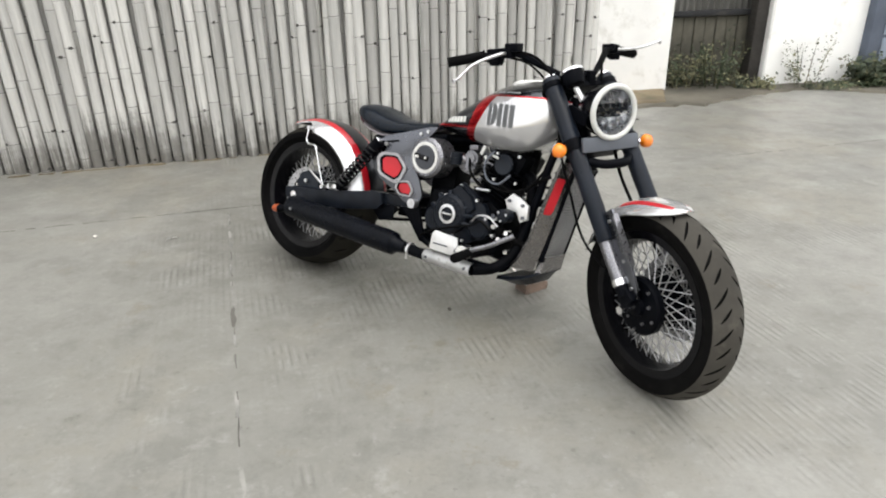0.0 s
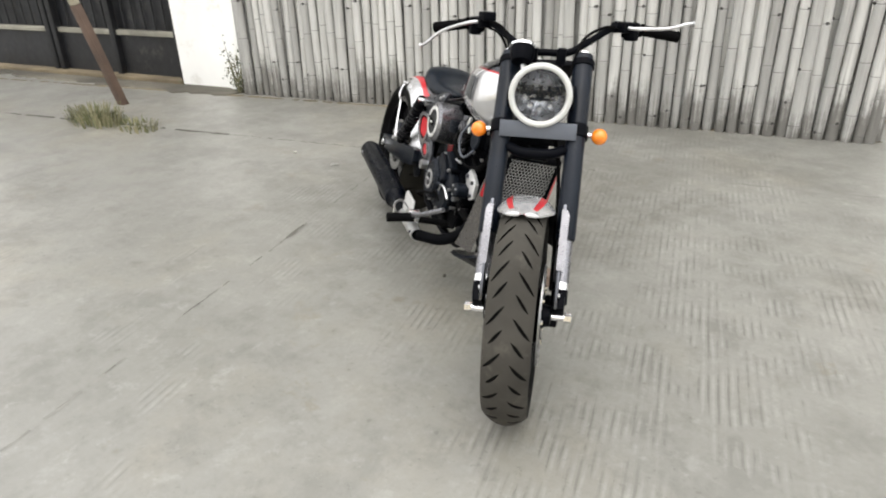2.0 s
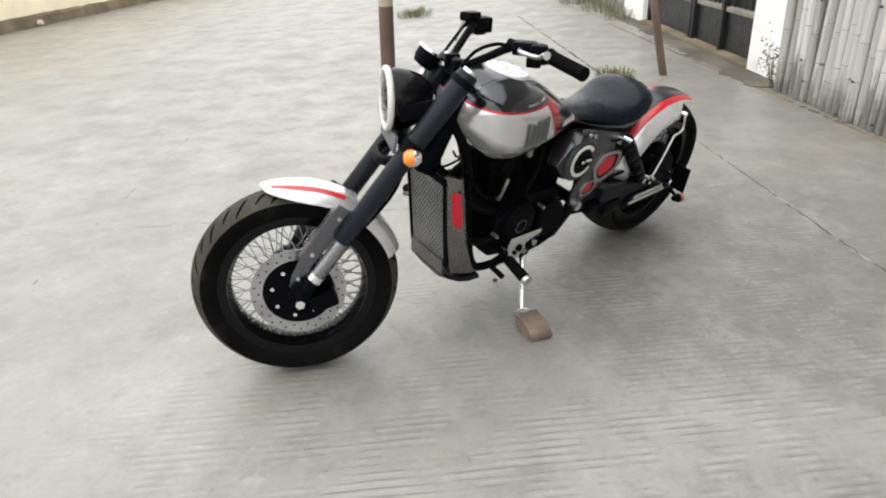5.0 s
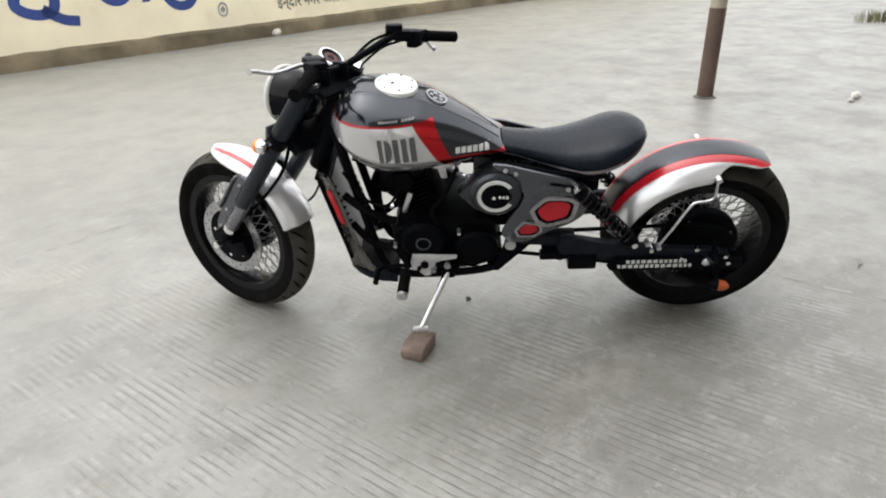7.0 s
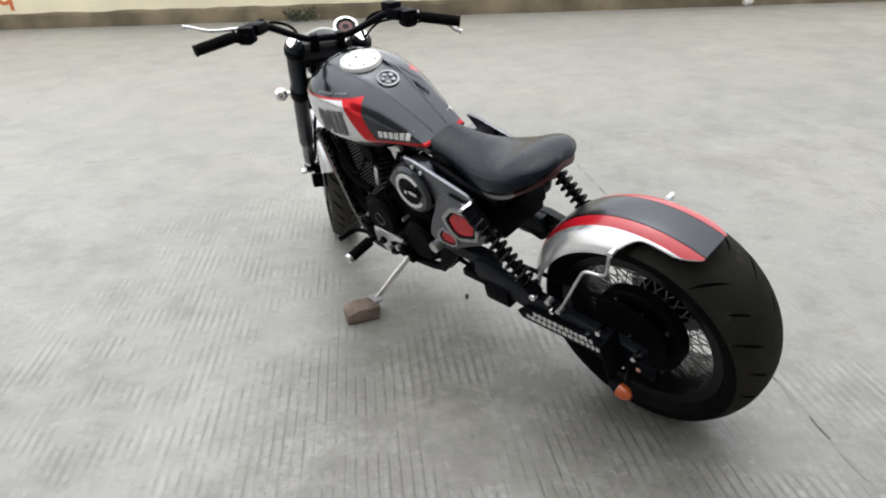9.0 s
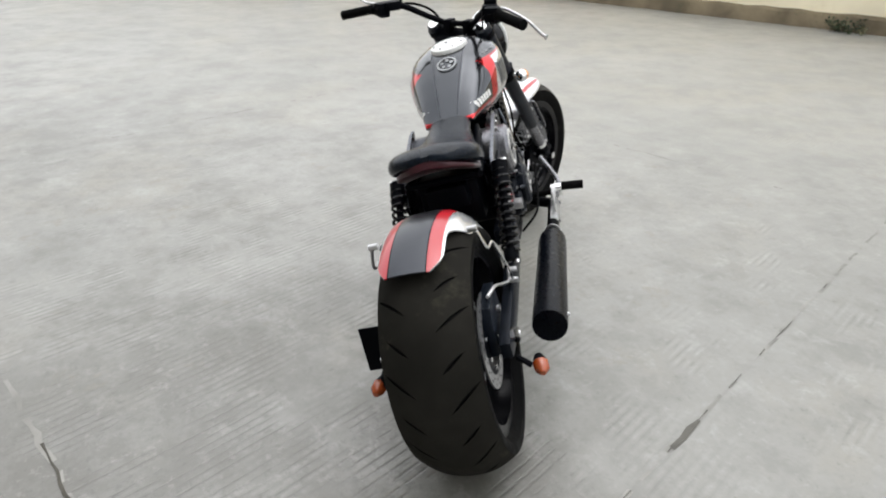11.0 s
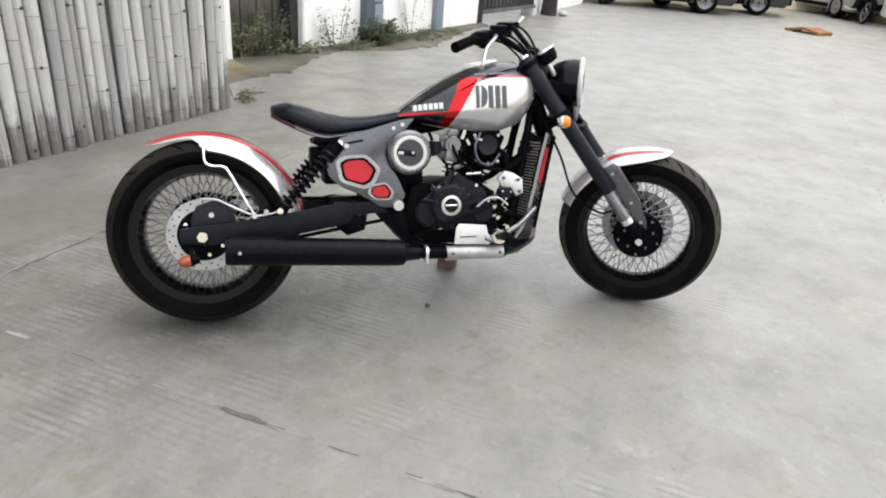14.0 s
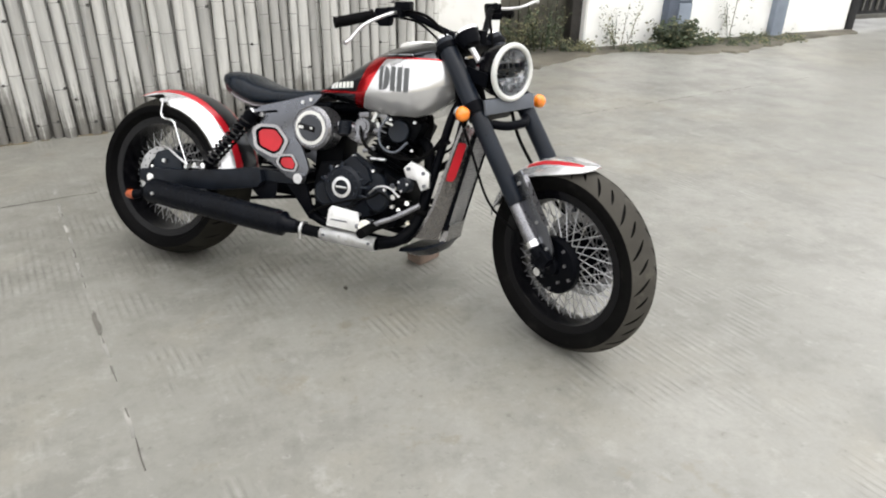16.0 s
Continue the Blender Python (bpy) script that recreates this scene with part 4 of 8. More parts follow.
def leaves_painted(bm):
    blob(bm, 0.12, 0.10, 0.30, 0.18, 24, 0.06, 3)
    stroke(bm, [(0.55, -0.05), (0.60, 0.9)], 0.09)
    blob(bm, 0.10, 0.30, 0.17, 0.14)


mural("painted_flower", 2.62, 0.20, petals, red_letter, "red painted flower on cream wall", flower_frame)
mural("painted_leaves", 2.60, 0.24, leaves_painted, green_letter, "green painted leaves on cream wall", flower_frame)
mural("painted_flower", 4.36, 0.30, petals, blue_letter, "blue painted flower on cream wall", flower_frame)
mural("painted_leaves", 4.40, 0.24, leaves_painted, green_letter, "green painted leaves on cream wall", flower_frame)
x, y = BEND
bm = bmesh.new()
box(bm, (0, 0, 1.3), (0.16, 0.12, 2.7), bev=0.01)
tagged(part("column", bm, dark_plank, None, m=pose(x + 1.40 * math.cos(radians(FLOWER_YAW)) - 0.04, y + 1.40 * math.sin(radians(FLOWER_YAW)) + 0.04, 0, 0, 0, FLOWER_YAW)), "dark brown pilaster on painted wall", "column", kind="structure")


# apron of old concrete before the gateway
def apron(outline, name, material, label, h):
    bm = bmesh.new()
    rnd = random.Random(len(outline))
    ragged = []
    for a, b in zip(outline, outline[1:] + outline[:1]):
        a, b = Vector(a), Vector(b)
        n = max(1, int((b - a).length / 0.09))
        ragged += [tuple(a.lerp(b, i / n) + Vector((0, rnd.gauss(0, 0.028) if i else 0))) for i in range(n)]
    outline = ragged
    top = [bm.verts.new((px, py, h)) for px, py in outline]
    low = [bm.verts.new((px * 1.0, py - 0.05, -0.02)) for px, py in outline]
    bm.faces.new(top)
    for i in range(len(outline)):
        k = (i + 1) % len(outline)
        bm.faces.new((top[i], low[i], low[k], top[k]))
    tagged(part(name, bm, material, None, smooth=0), label, "pavement", kind="structure")


apron([(1.15, 6.36), (1.9, 6.55), (2.2, 6.60), (2.45, 6.72), (3.1, 7.18), (3.6, 7.36), (4.2, 7.12), (4.9, 7.14), (5.6, 7.48), (6.4, 7.92), (7.4, 8.22), (7.5, 8.5), (4.4, 7.9), (2.0, 7.4), (1.0, 7.1)], "pavement_1", apron_mat, "dirty raised old concrete apron before the wall", 0.022)
apron([(1.00, 6.36), (1.30, 6.44), (1.62, 6.54), (1.93, 6.65), (2.06, 7.27), (1.00, 7.06)], "kerb", plinth_mat, "low mossy dark kerb along whitewashed wall foot", 0.036)
apron([(-9.3, 2.55), (-8.4, 2.85), (-5.0, 3.72), (-3.9, 4.05), (-3.85, 4.32), (-4.72, 4.1), (-8.4, 3.08), (-9.4, 2.8)], "pavement_2", apron_mat, "dirty old concrete strip along the gate", 0.012)


# ---- weeds ----
def weed(name, label, x, y, n, h, spread, seed, dry=0.2, blade=0.02, category="weed"):
    rnd = random.Random(seed)
    bm = bmesh.new()
    for i in range(n):
        a, r = rnd.uniform(0, 2 * math.pi), spread * math.sqrt(rnd.random())
        base = Vector((r * math.cos(a), r * math.sin(a) * 0.6, 0))
        hh = h * rnd.uniform(0.35, 1.0)
        out = Vector((math.cos(a), math.sin(a), 0)) * rnd.uniform(0.1, 0.5) * hh
        tip = base + out + Vector((0, 0, hh))
        mid = base.lerp(tip, 0.55) + Vector((0, 0, hh * 0.12))
        side = Vector((-math.sin(a), math.cos(a), 0)) * min(blade, 0.02) * 0.22
        slot = 1 if rnd.random() < dry else 0
        v = [bm.verts.new(p) for p in (base - side, base + side, mid + side, mid - side, tip)]
        for f in (bm.faces.new((v[0], v[1], v[2], v[3])), bm.faces.new((v[3], v[2], v[4]))):
            f.material_index = slot
        leafy = blade > 0.025
        for _ in range(22 if leafy else 1):
            t = rnd.uniform(0.12, 1.0)
            lf = blade * rnd.uniform(0.45, 0.95)
            c = base.lerp(tip, t) + Vector((rnd.gauss(0, 1), rnd.gauss(0, 1), rnd.gauss(0, 0.6))) * (0.035 if leafy else 0.0) + Vector((0, 0, 0.1 * hh * (1 - t)))
            c.z = max(c.z, 0.006)
            q = Vector((rnd.gauss(0, 1), rnd.gauss(0, 1), rnd.gauss(0, 0.7))).normalized()
            w = q.orthogonal().normalized() * lf * 0.35
            e = c + q * lf * 1.3
            e.z = max(e.z, 0.002)
            v = [bm.verts.new(p) for p in (c, c.lerp(e, 0.45) + w, e, c.lerp(e, 0.45) - w)]
            bm.faces.new(v).material_index = slot if rnd.random() > 0.15 else 1 - slot
    ob = part(name, bm, [grass_blade, dry_grass] if name == "grass_tuft" else [leaf_mat, dry_leaf], None, m=pose(x, y, 0), smooth=0)
    return tagged(ob, label, category, "weeds along the walls", "stuff")


weed("grass_tuft", "tuft of dry green grass growing from slab joint", -3.95, 2.86, 420, 0.14, 0.30, 1, 0.5)
weed("grass_tuft", "tuft of dry green grass growing from slab joint", -3.50, 2.98, 160, 0.06, 0.26, 2, 0.6)
weed("grass_tuft", "low olive grass at yard edge", -9.6, -0.9, 260, 0.16, 0.50, 18, 0.4)
weed("grass_tuft", "low grass growing along dirty wall foot", -9.0, 2.72, 120, 0.22, 0.45, 3, 0.4)
weed("grass_tuft", "low grass growing along board fence", -10.2, 2.35, 160, 0.35, 0.6, 4, 0.5)
weed("grass_tuft", "low grass growing along board fence", -11.8, 1.8, 160, 0.3, 0.8, 5, 0.5)
weed("leafy_weed", "small yellowing weed before bamboo fence end", 1.24, 5.80, 6, 0.09, 0.07, 6, 0.5, 0.036)
weed("leafy_weed", "thin weed climbing beside whitewashed pillar", -3.90, 4.20, 16, 0.55, 0.05, 7, 0.5, 0.03)
weed("leafy_weed", "leafy weeds before dark gateway", 2.30, 7.40, 22, 0.50, 0.16, 8, 0.35, 0.045)
weed("leafy_weed", "dry leafy weeds before dark gateway", 2.62, 7.42, 26, 0.62, 0.22, 9, 0.25, 0.04)
weed("leafy_weed", "low green weeds at gate post", 3.02, 7.36, 24, 0.16, 0.20, 10, 0.35, 0.045)
weed("leafy_weed", "tall pale flowering weed against white wall", 3.52, 7.40, 12, 0.55, 0.14, 11, 0.6, 0.035)
weed("leafy_weed", "dense dark green bush at blue pillar", 4.22, 7.46, 60, 0.34, 0.17, 12, 0.05, 0.062)
weed("leafy_weed", "green bush at white wall", 4.62, 7.58, 22, 0.18, 0.20, 13, 0.25, 0.05)
weed("leafy_weed", "thin dry creeper climbing the white wall", 5.20, 7.83, 7, 1.05, 0.05, 19, 0.5, 0.030)
weed("leafy_weed", "low green weeds along wall foot", 5.15, 7.62, 36, 0.08, 0.40, 14, 0.35, 0.04)
weed("leafy_weed", "low green weeds along wall foot", 5.85, 7.82, 40, 0.08, 0.42, 17, 0.5, 0.035)
weed("leafy_weed", "low green weeds along wall foot", 3.80, 7.36, 24, 0.10, 0.28, 15, 0.3, 0.04)
weed("leafy_weed", "small green plant growing from plinth", on_wall(7.0)[0] + WN.x * 0.16, on_wall(7.0)[1] + WN.y * 0.16, 18, 0.20, 0.28, 16, 0.25, 0.05)
for k in range(6):
    weed("grass_tuft", "dry mossy grass at foot of painted wall", BEND[0] + 0.45 * k, BEND[1] + 0.55 * k + 0.15, 60, 0.18, 0.35, 30 + k, 0.6)


# ---- small loose things in the yard ----
def rubble(name, label, x, y, s, seed, material, flat=0.6, z=0.0):
    bm = bmesh.new()
    bmesh.ops.create_icosphere(bm, subdivisions=2, radius=1.0)
    rnd = random.Random(seed)
    for v in bm.verts:
        k = 1 + 0.35 * noise.noise(v.co * 1.3 + Vector((seed * 3.1, 0, 0)))
        v.co = Vector((v.co.x * s[0] * k, v.co.y * s[1] * k, max(-0.85, v.co.z) * s[2] * k))
    low = min(v.co.z for v in bm.verts)
    for v in bm.verts:
        v.co.z -= low
    tagged(part(name, bm, material, None, m=pose(x, y, z, 0, 0, rnd.uniform(0, 180)), smooth=25), label, "stone")


rubble("stone", "pale broken stone lying on concrete", -4.44, 1.60, (0.055, 0.04, 0.03), 1, stone_mat)
rubble("stone", "pale broken stone lying on concrete", -4.30, 1.64, (0.03, 0.02, 0.015), 2, stone_mat)
rubble("stone", "pale stone on plinth of painted wall", on_wall(0.30)[0] + WN.x * 0.12, on_wall(0.30)[1] + WN.y * 0.12, (0.10, 0.07, 0.06), 3, stone_mat)
rubble("stone", "pale stone on plinth of painted wall", on_wall(-6.0)[0] + WN.x * 0.12, on_wall(-6.0)[1] + WN.y * 0.12, (0.09, 0.07, 0.06), 4, stone_mat)
rubble("pebble", "small dark pebble on concrete", 0.083, 2.557, (0.010, 0.008, 0.007), 5, joint_mat)
rubble("stone", "white stone at foot of far gate post", 10.35, 8.70, (0.12, 0.08, 0.05), 6, stone_mat)
rubble("pebble", "small pale pebble on concrete", -1.9, 3.3, (0.012, 0.01, 0.008), 8, stone_mat)
bm = bmesh.new()
for k, (dx, dy, a) in enumerate(((0, 0, 10), (0.10, 0.05, -35), (-0.06, 0.08, 60))):
    m = pose(dx, dy, 0.008 + 0.012 * k, 0, 0, a)
    tube(bm, [m @ Vector((-0.10, 0, 0)), m @ Vector((0.11, 0.01, 0.01))], 0.005, 6)
tagged(part("twigs", bm, dark_plank, None, m=pose(1.34, 5.90, 0)), "small dark heap of twigs by fence end", "twigs")
bm = bmesh.new()
tube(bm, [(0, 0, -0.05), (0.03, 0.02, 0.7), (0.0, 0.05, 1.6), (0.06, 0.03, 2.8)], [0.17, 0.13, 0.12, 0.11], 12)
tagged(part("tree_trunk", bm, dark_plank, None, m=pose(10.15, 8.90, 0)), "dark rough tree trunk beside far gate", "tree")


def scrap(name, label, x, y, yaw, long_, wide, material, category):
    """A small creased scrap lying on the ground."""
    bm = bmesh.new()
    rings = []
    for i in range(9):
        t = i / 8
        w = wide * math.sin(math.pi * (0.08 + 0.84 * t))
        bend = 0.25 * long_ * math.sin(math.pi * t)
        z = 0.004 + 0.010 * abs(math.sin(2.2 * math.pi * t))
        rings.append([((t - 0.5) * long_, bend - w / 2, z), ((t - 0.5) * long_, bend + w / 2, z + 0.004), ((t - 0.5) * long_, bend + w / 2, z + 0.0052), ((t - 0.5) * long_, bend - w / 2, z + 0.0012)])
    skin(bm, rings)
    tagged(part(name, bm, material, None, m=pose(x, y, 0, 0, 0, yaw)), label, category)


scrap("paper_scrap", "small pale curled paper scrap on concrete", -1.45, 3.27, 40, 0.070, 0.014, joint_line, "litter")


def cardboard_sheet():
    bm = bmesh.new()
    n = 14
    rows_ = [[(-0.40 + 0.8 * i / n, -0.22 + 0.44 * j / 6, 0.05 + 0.07 * max(0, 1 - abs(i - n * 0.45) / (n * 0.5)) + 0.02 * noise.noise(Vector((i * 0.6, j * 0.8, 0)))) for j in range(7)] for i in range(n + 1)]
    rings = [r + [(p[0], p[1], p[2] - 0.05) for p in r[::-1]] for r in rows_]
    skin(bm, rings)
    tagged(part("cardboard_sheet", bm, cardboard, None, m=pose(14.3, 5.16, 0, 0, 0, 70)), "crumpled brown cardboard lying on concrete", "cardboard")


cardboard_sheet()


# ---- the motorcycle: x ahead from the rear axle, y to its left, z up ----
BIKE = pose(-0.6135, 3.0173, 0, -15.6, 0, -33.1)
AXIS_P, RAKE, TURNED = Vector((1.310, 0, 0.745)), radians(23.0), radians(-30.7)
STEER = Matrix.Translation(AXIS_P) @ Matrix.Rotation(TURNED, 4, Vector((-math.sin(RAKE), 0, math.cos(RAKE)))) @ Matrix.Translation(-AXIS_P)
bike = thing("motorcycle", "custom silver, red and grey bobber motorcycle leaning on its side stand", "motorcycle", BIKE)


def studs(name, items, material, parent, label="", seg=8):
    """Separate small round pieces, each (start, end, radius)."""
    for p0, p1, r in items:
        b = bmesh.new()
        tube(b, [p0, p1], r, seg)
        part(name, b, material, parent, label)


def tyre_bm(R, hw, rim, rim_hw, chev, slope, long_, short_, lead, width, drop, round_):
    """A tyre about the y axis: a crowned tread, a shoulder edge and a sidewall; its mesh is sheared so that the tread grooves follow it."""
    n = 40
    rs = R - drop
    prof = [(rim - 0.004, rim_hw * 0.90, 1.0), (rim + 0.010, rim_hw + 0.004, 1.0), (rim + 0.020, rim_hw * 0.55 + hw * 0.45, 1.0), (rim + 0.55 * (rs - rim), hw * 0.99, 1.0), (rs - 0.012, hw * 1.012, 1.0), (rs - 0.004, hw * 1.008, 1.0)]
    side_n = len(prof)
    tread = []
    for i in range(n + 1):
        u = -1 + 2 * i / n
        u = math.copysign(abs(u) ** 0.85, u)
        tread.append((R - drop * abs(u) ** round_, hw * u, min(1.0, abs(u))))
    prof = [(r, -y, f) for r, y, f in prof] + tread + prof[::-1]
    rc = rs - 0.001
    n = len(prof) - 1
    marks = [(-0.5, 0), (-0.38, 1), (0.38, 1), (0.5, 0)]
    rest = [0.16, 0.34, 0.52, 0.70, 0.86]
    per = 2 * math.pi / chev
    bm = bmesh.new()
    cols, deep_at = [], []
    for k in range(chev):
        reach = long_ if k % 2 else short_
        for q in range(len(marks) + len(rest)):
            ring, dd = [], []
            for r, y, f in prof:
                side = min(1.0, max(0.0, y / (0.06 * hw) * 0.5 + 0.5))
                shear = slope * min(f, 1.0) ** 0.95 + 0.5 * side
                inside = r > rc and lead < f < reach
                w = width * max(0.12, math.sin(math.pi * min(1, max(0, (f - lead) / (reach - lead)))) ** 0.55) if inside else width * 0.12
                deep = 0.0
                if q < len(marks):
                    ph = marks[q][0] * w
                    deep = 0.0055 if inside and marks[q][1] else 0.0
                else:
                    ph = rest[q - len(marks)]
                a = per * (k + ph - shear)
                ring.append(((r - deep) * math.cos(a), y, (r - deep) * math.sin(a)))
                dd.append(deep > 0)
            cols.append([bm.verts.new(p) for p in ring])
            deep_at.append(dd)
    m = len(cols)
    for k in range(m):
        q = (k + 1) % m
        for j in range(n):
            f = bm.faces.new((cols[k][j], cols[k][j + 1], cols[q][j + 1], cols[q][j]))
            on = side_n <= j < n - side_n
            cut = deep_at[k][j] or deep_at[q][j] or deep_at[k][j + 1] or deep_at[q][j + 1]
            f.material_index = 1 if on and not cut else 0
    return bm


def wheel(name, c, R, hw, rim, rim_hw, tread, m, disc_y, disc_r, label, crown):
    base = (m or Matrix()) @ Matrix.Translation(c)
    bm = bmesh.new()
    lathe(bm, [(rim + 0.012, -rim_hw - 0.006), (rim + 0.014, -rim_hw), (rim - 0.004, -rim_hw + 0.008), (rim - 0.010, -rim_hw * 0.72), (rim - 0.016, -rim_hw * 0.45), (rim - 0.018, 0),
               (rim - 0.016, rim_hw * 0.45), (rim - 0.010, rim_hw * 0.72), (rim - 0.004, rim_hw - 0.008), (rim + 0.014, rim_hw), (rim + 0.012, rim_hw + 0.006), (rim - 0.016, rim_hw + 0.004),
               (rim - 0.020, rim_hw * 0.70), (rim - 0.029, rim_hw * 0.40), (rim - 0.029, -rim_hw * 0.40), (rim - 0.020, -rim_hw * 0.70), (rim - 0.016, -rim_hw - 0.004)], (0, 0, 0), 72, closed=True)
    w = part(name, bm, black_gloss, bike, label, base)
    part("tyre", tyre_bm(R, hw, rim, rim_hw, *tread, *crown), [front_rubber, tread_rubber] if m else [tyre_rubber, rear_rubber], w, "fat black tyre with dusty grooved tread", smooth=35)
    bm = bmesh.new()
    lathe(bm, [(0.012, -0.100), (0.030, -0.096), (0.036, -0.070), (0.078, -0.064), (0.084, -0.054), (0.080, -0.044), (0.046, -0.036), (0.042, 0.036), (0.080, 0.044), (0.084, 0.054), (0.078, 0.064), (0.036, 0.070), (0.030, 0.096), (0.012, 0.100)], (0, 0, 0), 32)
    part("hub", bm, black_paint, w, "black wheel hub")
    n = 25
    for side in (-1, 1):
        for lean in (-1, 1):
            bm = bmesh.new()
            a = radians(38) * lean
            p0 = (0.078 * math.cos(a), side * 0.052, 0.078 * math.sin(a))
            b = radians(4.5) * (1 if side > 0 else -1) + radians(2) * lean
            p1 = ((rim - 0.027) * math.cos(b), side * rim_hw * 0.20, (rim - 0.027) * math.sin(b))
            tube(bm, [p0, p1], 0.0019, 5, False)
            s0 = part("spoke", bm, spoke_steel, w, m=Matrix())
            for k in range(1, n):
                share(s0, "spoke", w, Matrix.Rotation(2 * math.pi * k / n, 4, "Y"))
    bm = bmesh.new()
    t = 0.005
    lathe(bm, [(disc_r - 0.036, disc_y - t / 2), (disc_r, disc_y - t / 2), (disc_r, disc_y + t / 2), (disc_r - 0.036, disc_y + t / 2)], (0, 0, 0), 64, closed=True)
    dsc = part("brake_disc", bm, disc_steel, w, "drilled steel brake disc")
    bm = bmesh.new()
    for k in range(36):
        a = 2 * math.pi * k / 36
        rr = disc_r - (0.010 if k % 2 else 0.024)
        p = Vector((rr * math.cos(a), disc_y, rr * math.sin(a)))
        tube(bm, [p - Vector((0, t / 2 + 0.0006, 0)), p + Vector((0, t / 2 + 0.0006, 0))], 0.0035, 6)
    tagged(part("drill_holes", bm, black_paint, dsc, "dark drilled holes"), kind="stuff")
    bm = bmesh.new()
    lathe(bm, [(0.03, disc_y), (disc_r - 0.05, disc_y), (disc_r - 0.033, disc_y), (disc_r - 0.033, disc_y * 0.94), (0.03, disc_y * 0.9)], (0, 0, 0), 40, closed=True)
    part("disc_carrier", bm, black_paint, w, "black disc carrier")
    d = Vector((0, math.copysign(0.008, disc_y), 0))
    rb = disc_r * 0.56
    at = [Vector((rb * math.cos(a), disc_y, rb * math.sin(a))) for a in (2 * math.pi * k / 8 + 0.2 for k in range(8))]
    studs("disc_bolt", [(p - d * 0.3, p + d, 0.007) for p in at], chrome, w, "chrome bolt", 6)
    return w


def hub_drum(w, y0, y1, r, n):
    bm = bmesh.new()
    disc(bm, (0, 0), r, y0, y1, 40, 0.006)
    d = part("hub_drum", bm, black_paint, w, "black round hub drum")
    k1 = y1 + math.copysign(0.008, y1)
    studs("drum_bolt", [((r * q * math.cos(a), y1, r * q * math.sin(a)), (r * q * math.cos(a), k1, r * q * math.sin(a)), 0.0055) for q, a in ((0.82 if k % 2 else 0.60, 2 * math.pi * k / n + 0.3) for k in range(n))], slider_alu, d, "dull drum bolt", 6)


REAR_C, FRONT_C = Vector((0, -0.016, 0.340)), Vector((1.738, 0, 0.3185))
rear_wheel = wheel("rear_wheel", REAR_C, 0.3325, 0.1135, 0.236, 0.086, (22, 1.0, 0.92, 0.74, 0.34, 0.11), None, -0.085, 0.128, "black wire-spoked rear wheel", (0.040, 2.3))
front_wheel = wheel("front_wheel", FRONT_C, 0.3252, 0.0625, 0.234, 0.046, (34, 1.32, 0.90, 0.72, 0.20, 0.24), STEER, 0.070, 0.147, "black wire-spoked front wheel", (0.030, 2.0))

hub_drum(front_wheel, -0.050, -0.082, 0.098, 10)
hub_drum(rear_wheel, 0.050, 0.094, 0.138, 8)


# tank
TOP = [(0.70, 0.765), (0.74, 0.797), (0.80, 0.842), (0.88, 0.894), (0.96, 0.937), (1.04, 0.962), (1.10, 0.974), (1.16, 0.976), (1.21, 0.957), (1.245, 0.915), (1.262, 0.870)]
LOW = [(0.70, 0.748), (0.76, 0.735), (0.88, 0.716), (1.00, 0.702), (1.10, 0.706), (1.16, 0.728), (1.21, 0.768), (1.245, 0.812), (1.262, 0.845)]
WIDE = [(0.70, 0.084), (0.76, 0.100), (0.84, 0.126), (0.92, 0.153), (1.00, 0.172), (1.07, 0.180), (1.13, 0.176), (1.18, 0.160), (1.22, 0.132), (1.25, 0.085), (1.262, 0.03)]
SECT = [(0, 0), (0.48, 0.0), (0.66, 0.04), (0.86, 0.17), (0.975, 0.285), (1.0, 0.345), (1.0, 0.48), (0.985, 0.62), (0.93, 0.74), (0.78, 0.85), (0.57, 0.925), (0.42, 0.965), (0.36, 0.982), (0.18, 0.995), (0, 1.0)]
SECT_S = [(p.x, p.y) for p in curve_pts([(u, v, 0) for u, v in SECT], 4)]


def tank_side(x, z):
    """The tank's half width at a height."""
    lo, hi, w = interp(LOW, x), interp(TOP, x), interp(WIDE, x)
    v = (z - lo) / (hi - lo)
    return w * float(np.interp(v, [q[1] for q in SECT_S], [q[0] for q in SECT_S]))


def tank_bm():
    bm = bmesh.new()
    rings = []
    for i in range(49):
        s = i / 48
        x = 0.70 + 0.562 * s
        lo, hi, w = interp(TOP, x), interp(LOW, x), interp(WIDE, x)
        half = [(w * u, hi + (lo - hi) * v) for u, v in SECT_S]
        ring = [(x, y, z) for y, z in half] + [(x, -y, z) for y, z in half[-2:0:-1]]
        rings.append(ring)
    for _ in range(2):
        for i in range(1, len(rings) - 1):
            rings[i] = [tuple(0.25 * rings[i - 1][j][k] + 0.5 * rings[i][j][k] + 0.25 * rings[i + 1][j][k] for k in range(3)) for j in range(len(rings[0]))]
    skin(bm, rings)
    return bm


tank = part("fuel_tank", tank_bm(), tank_paint, bike, "teardrop tank, silver, red and dark grey", smooth=60)


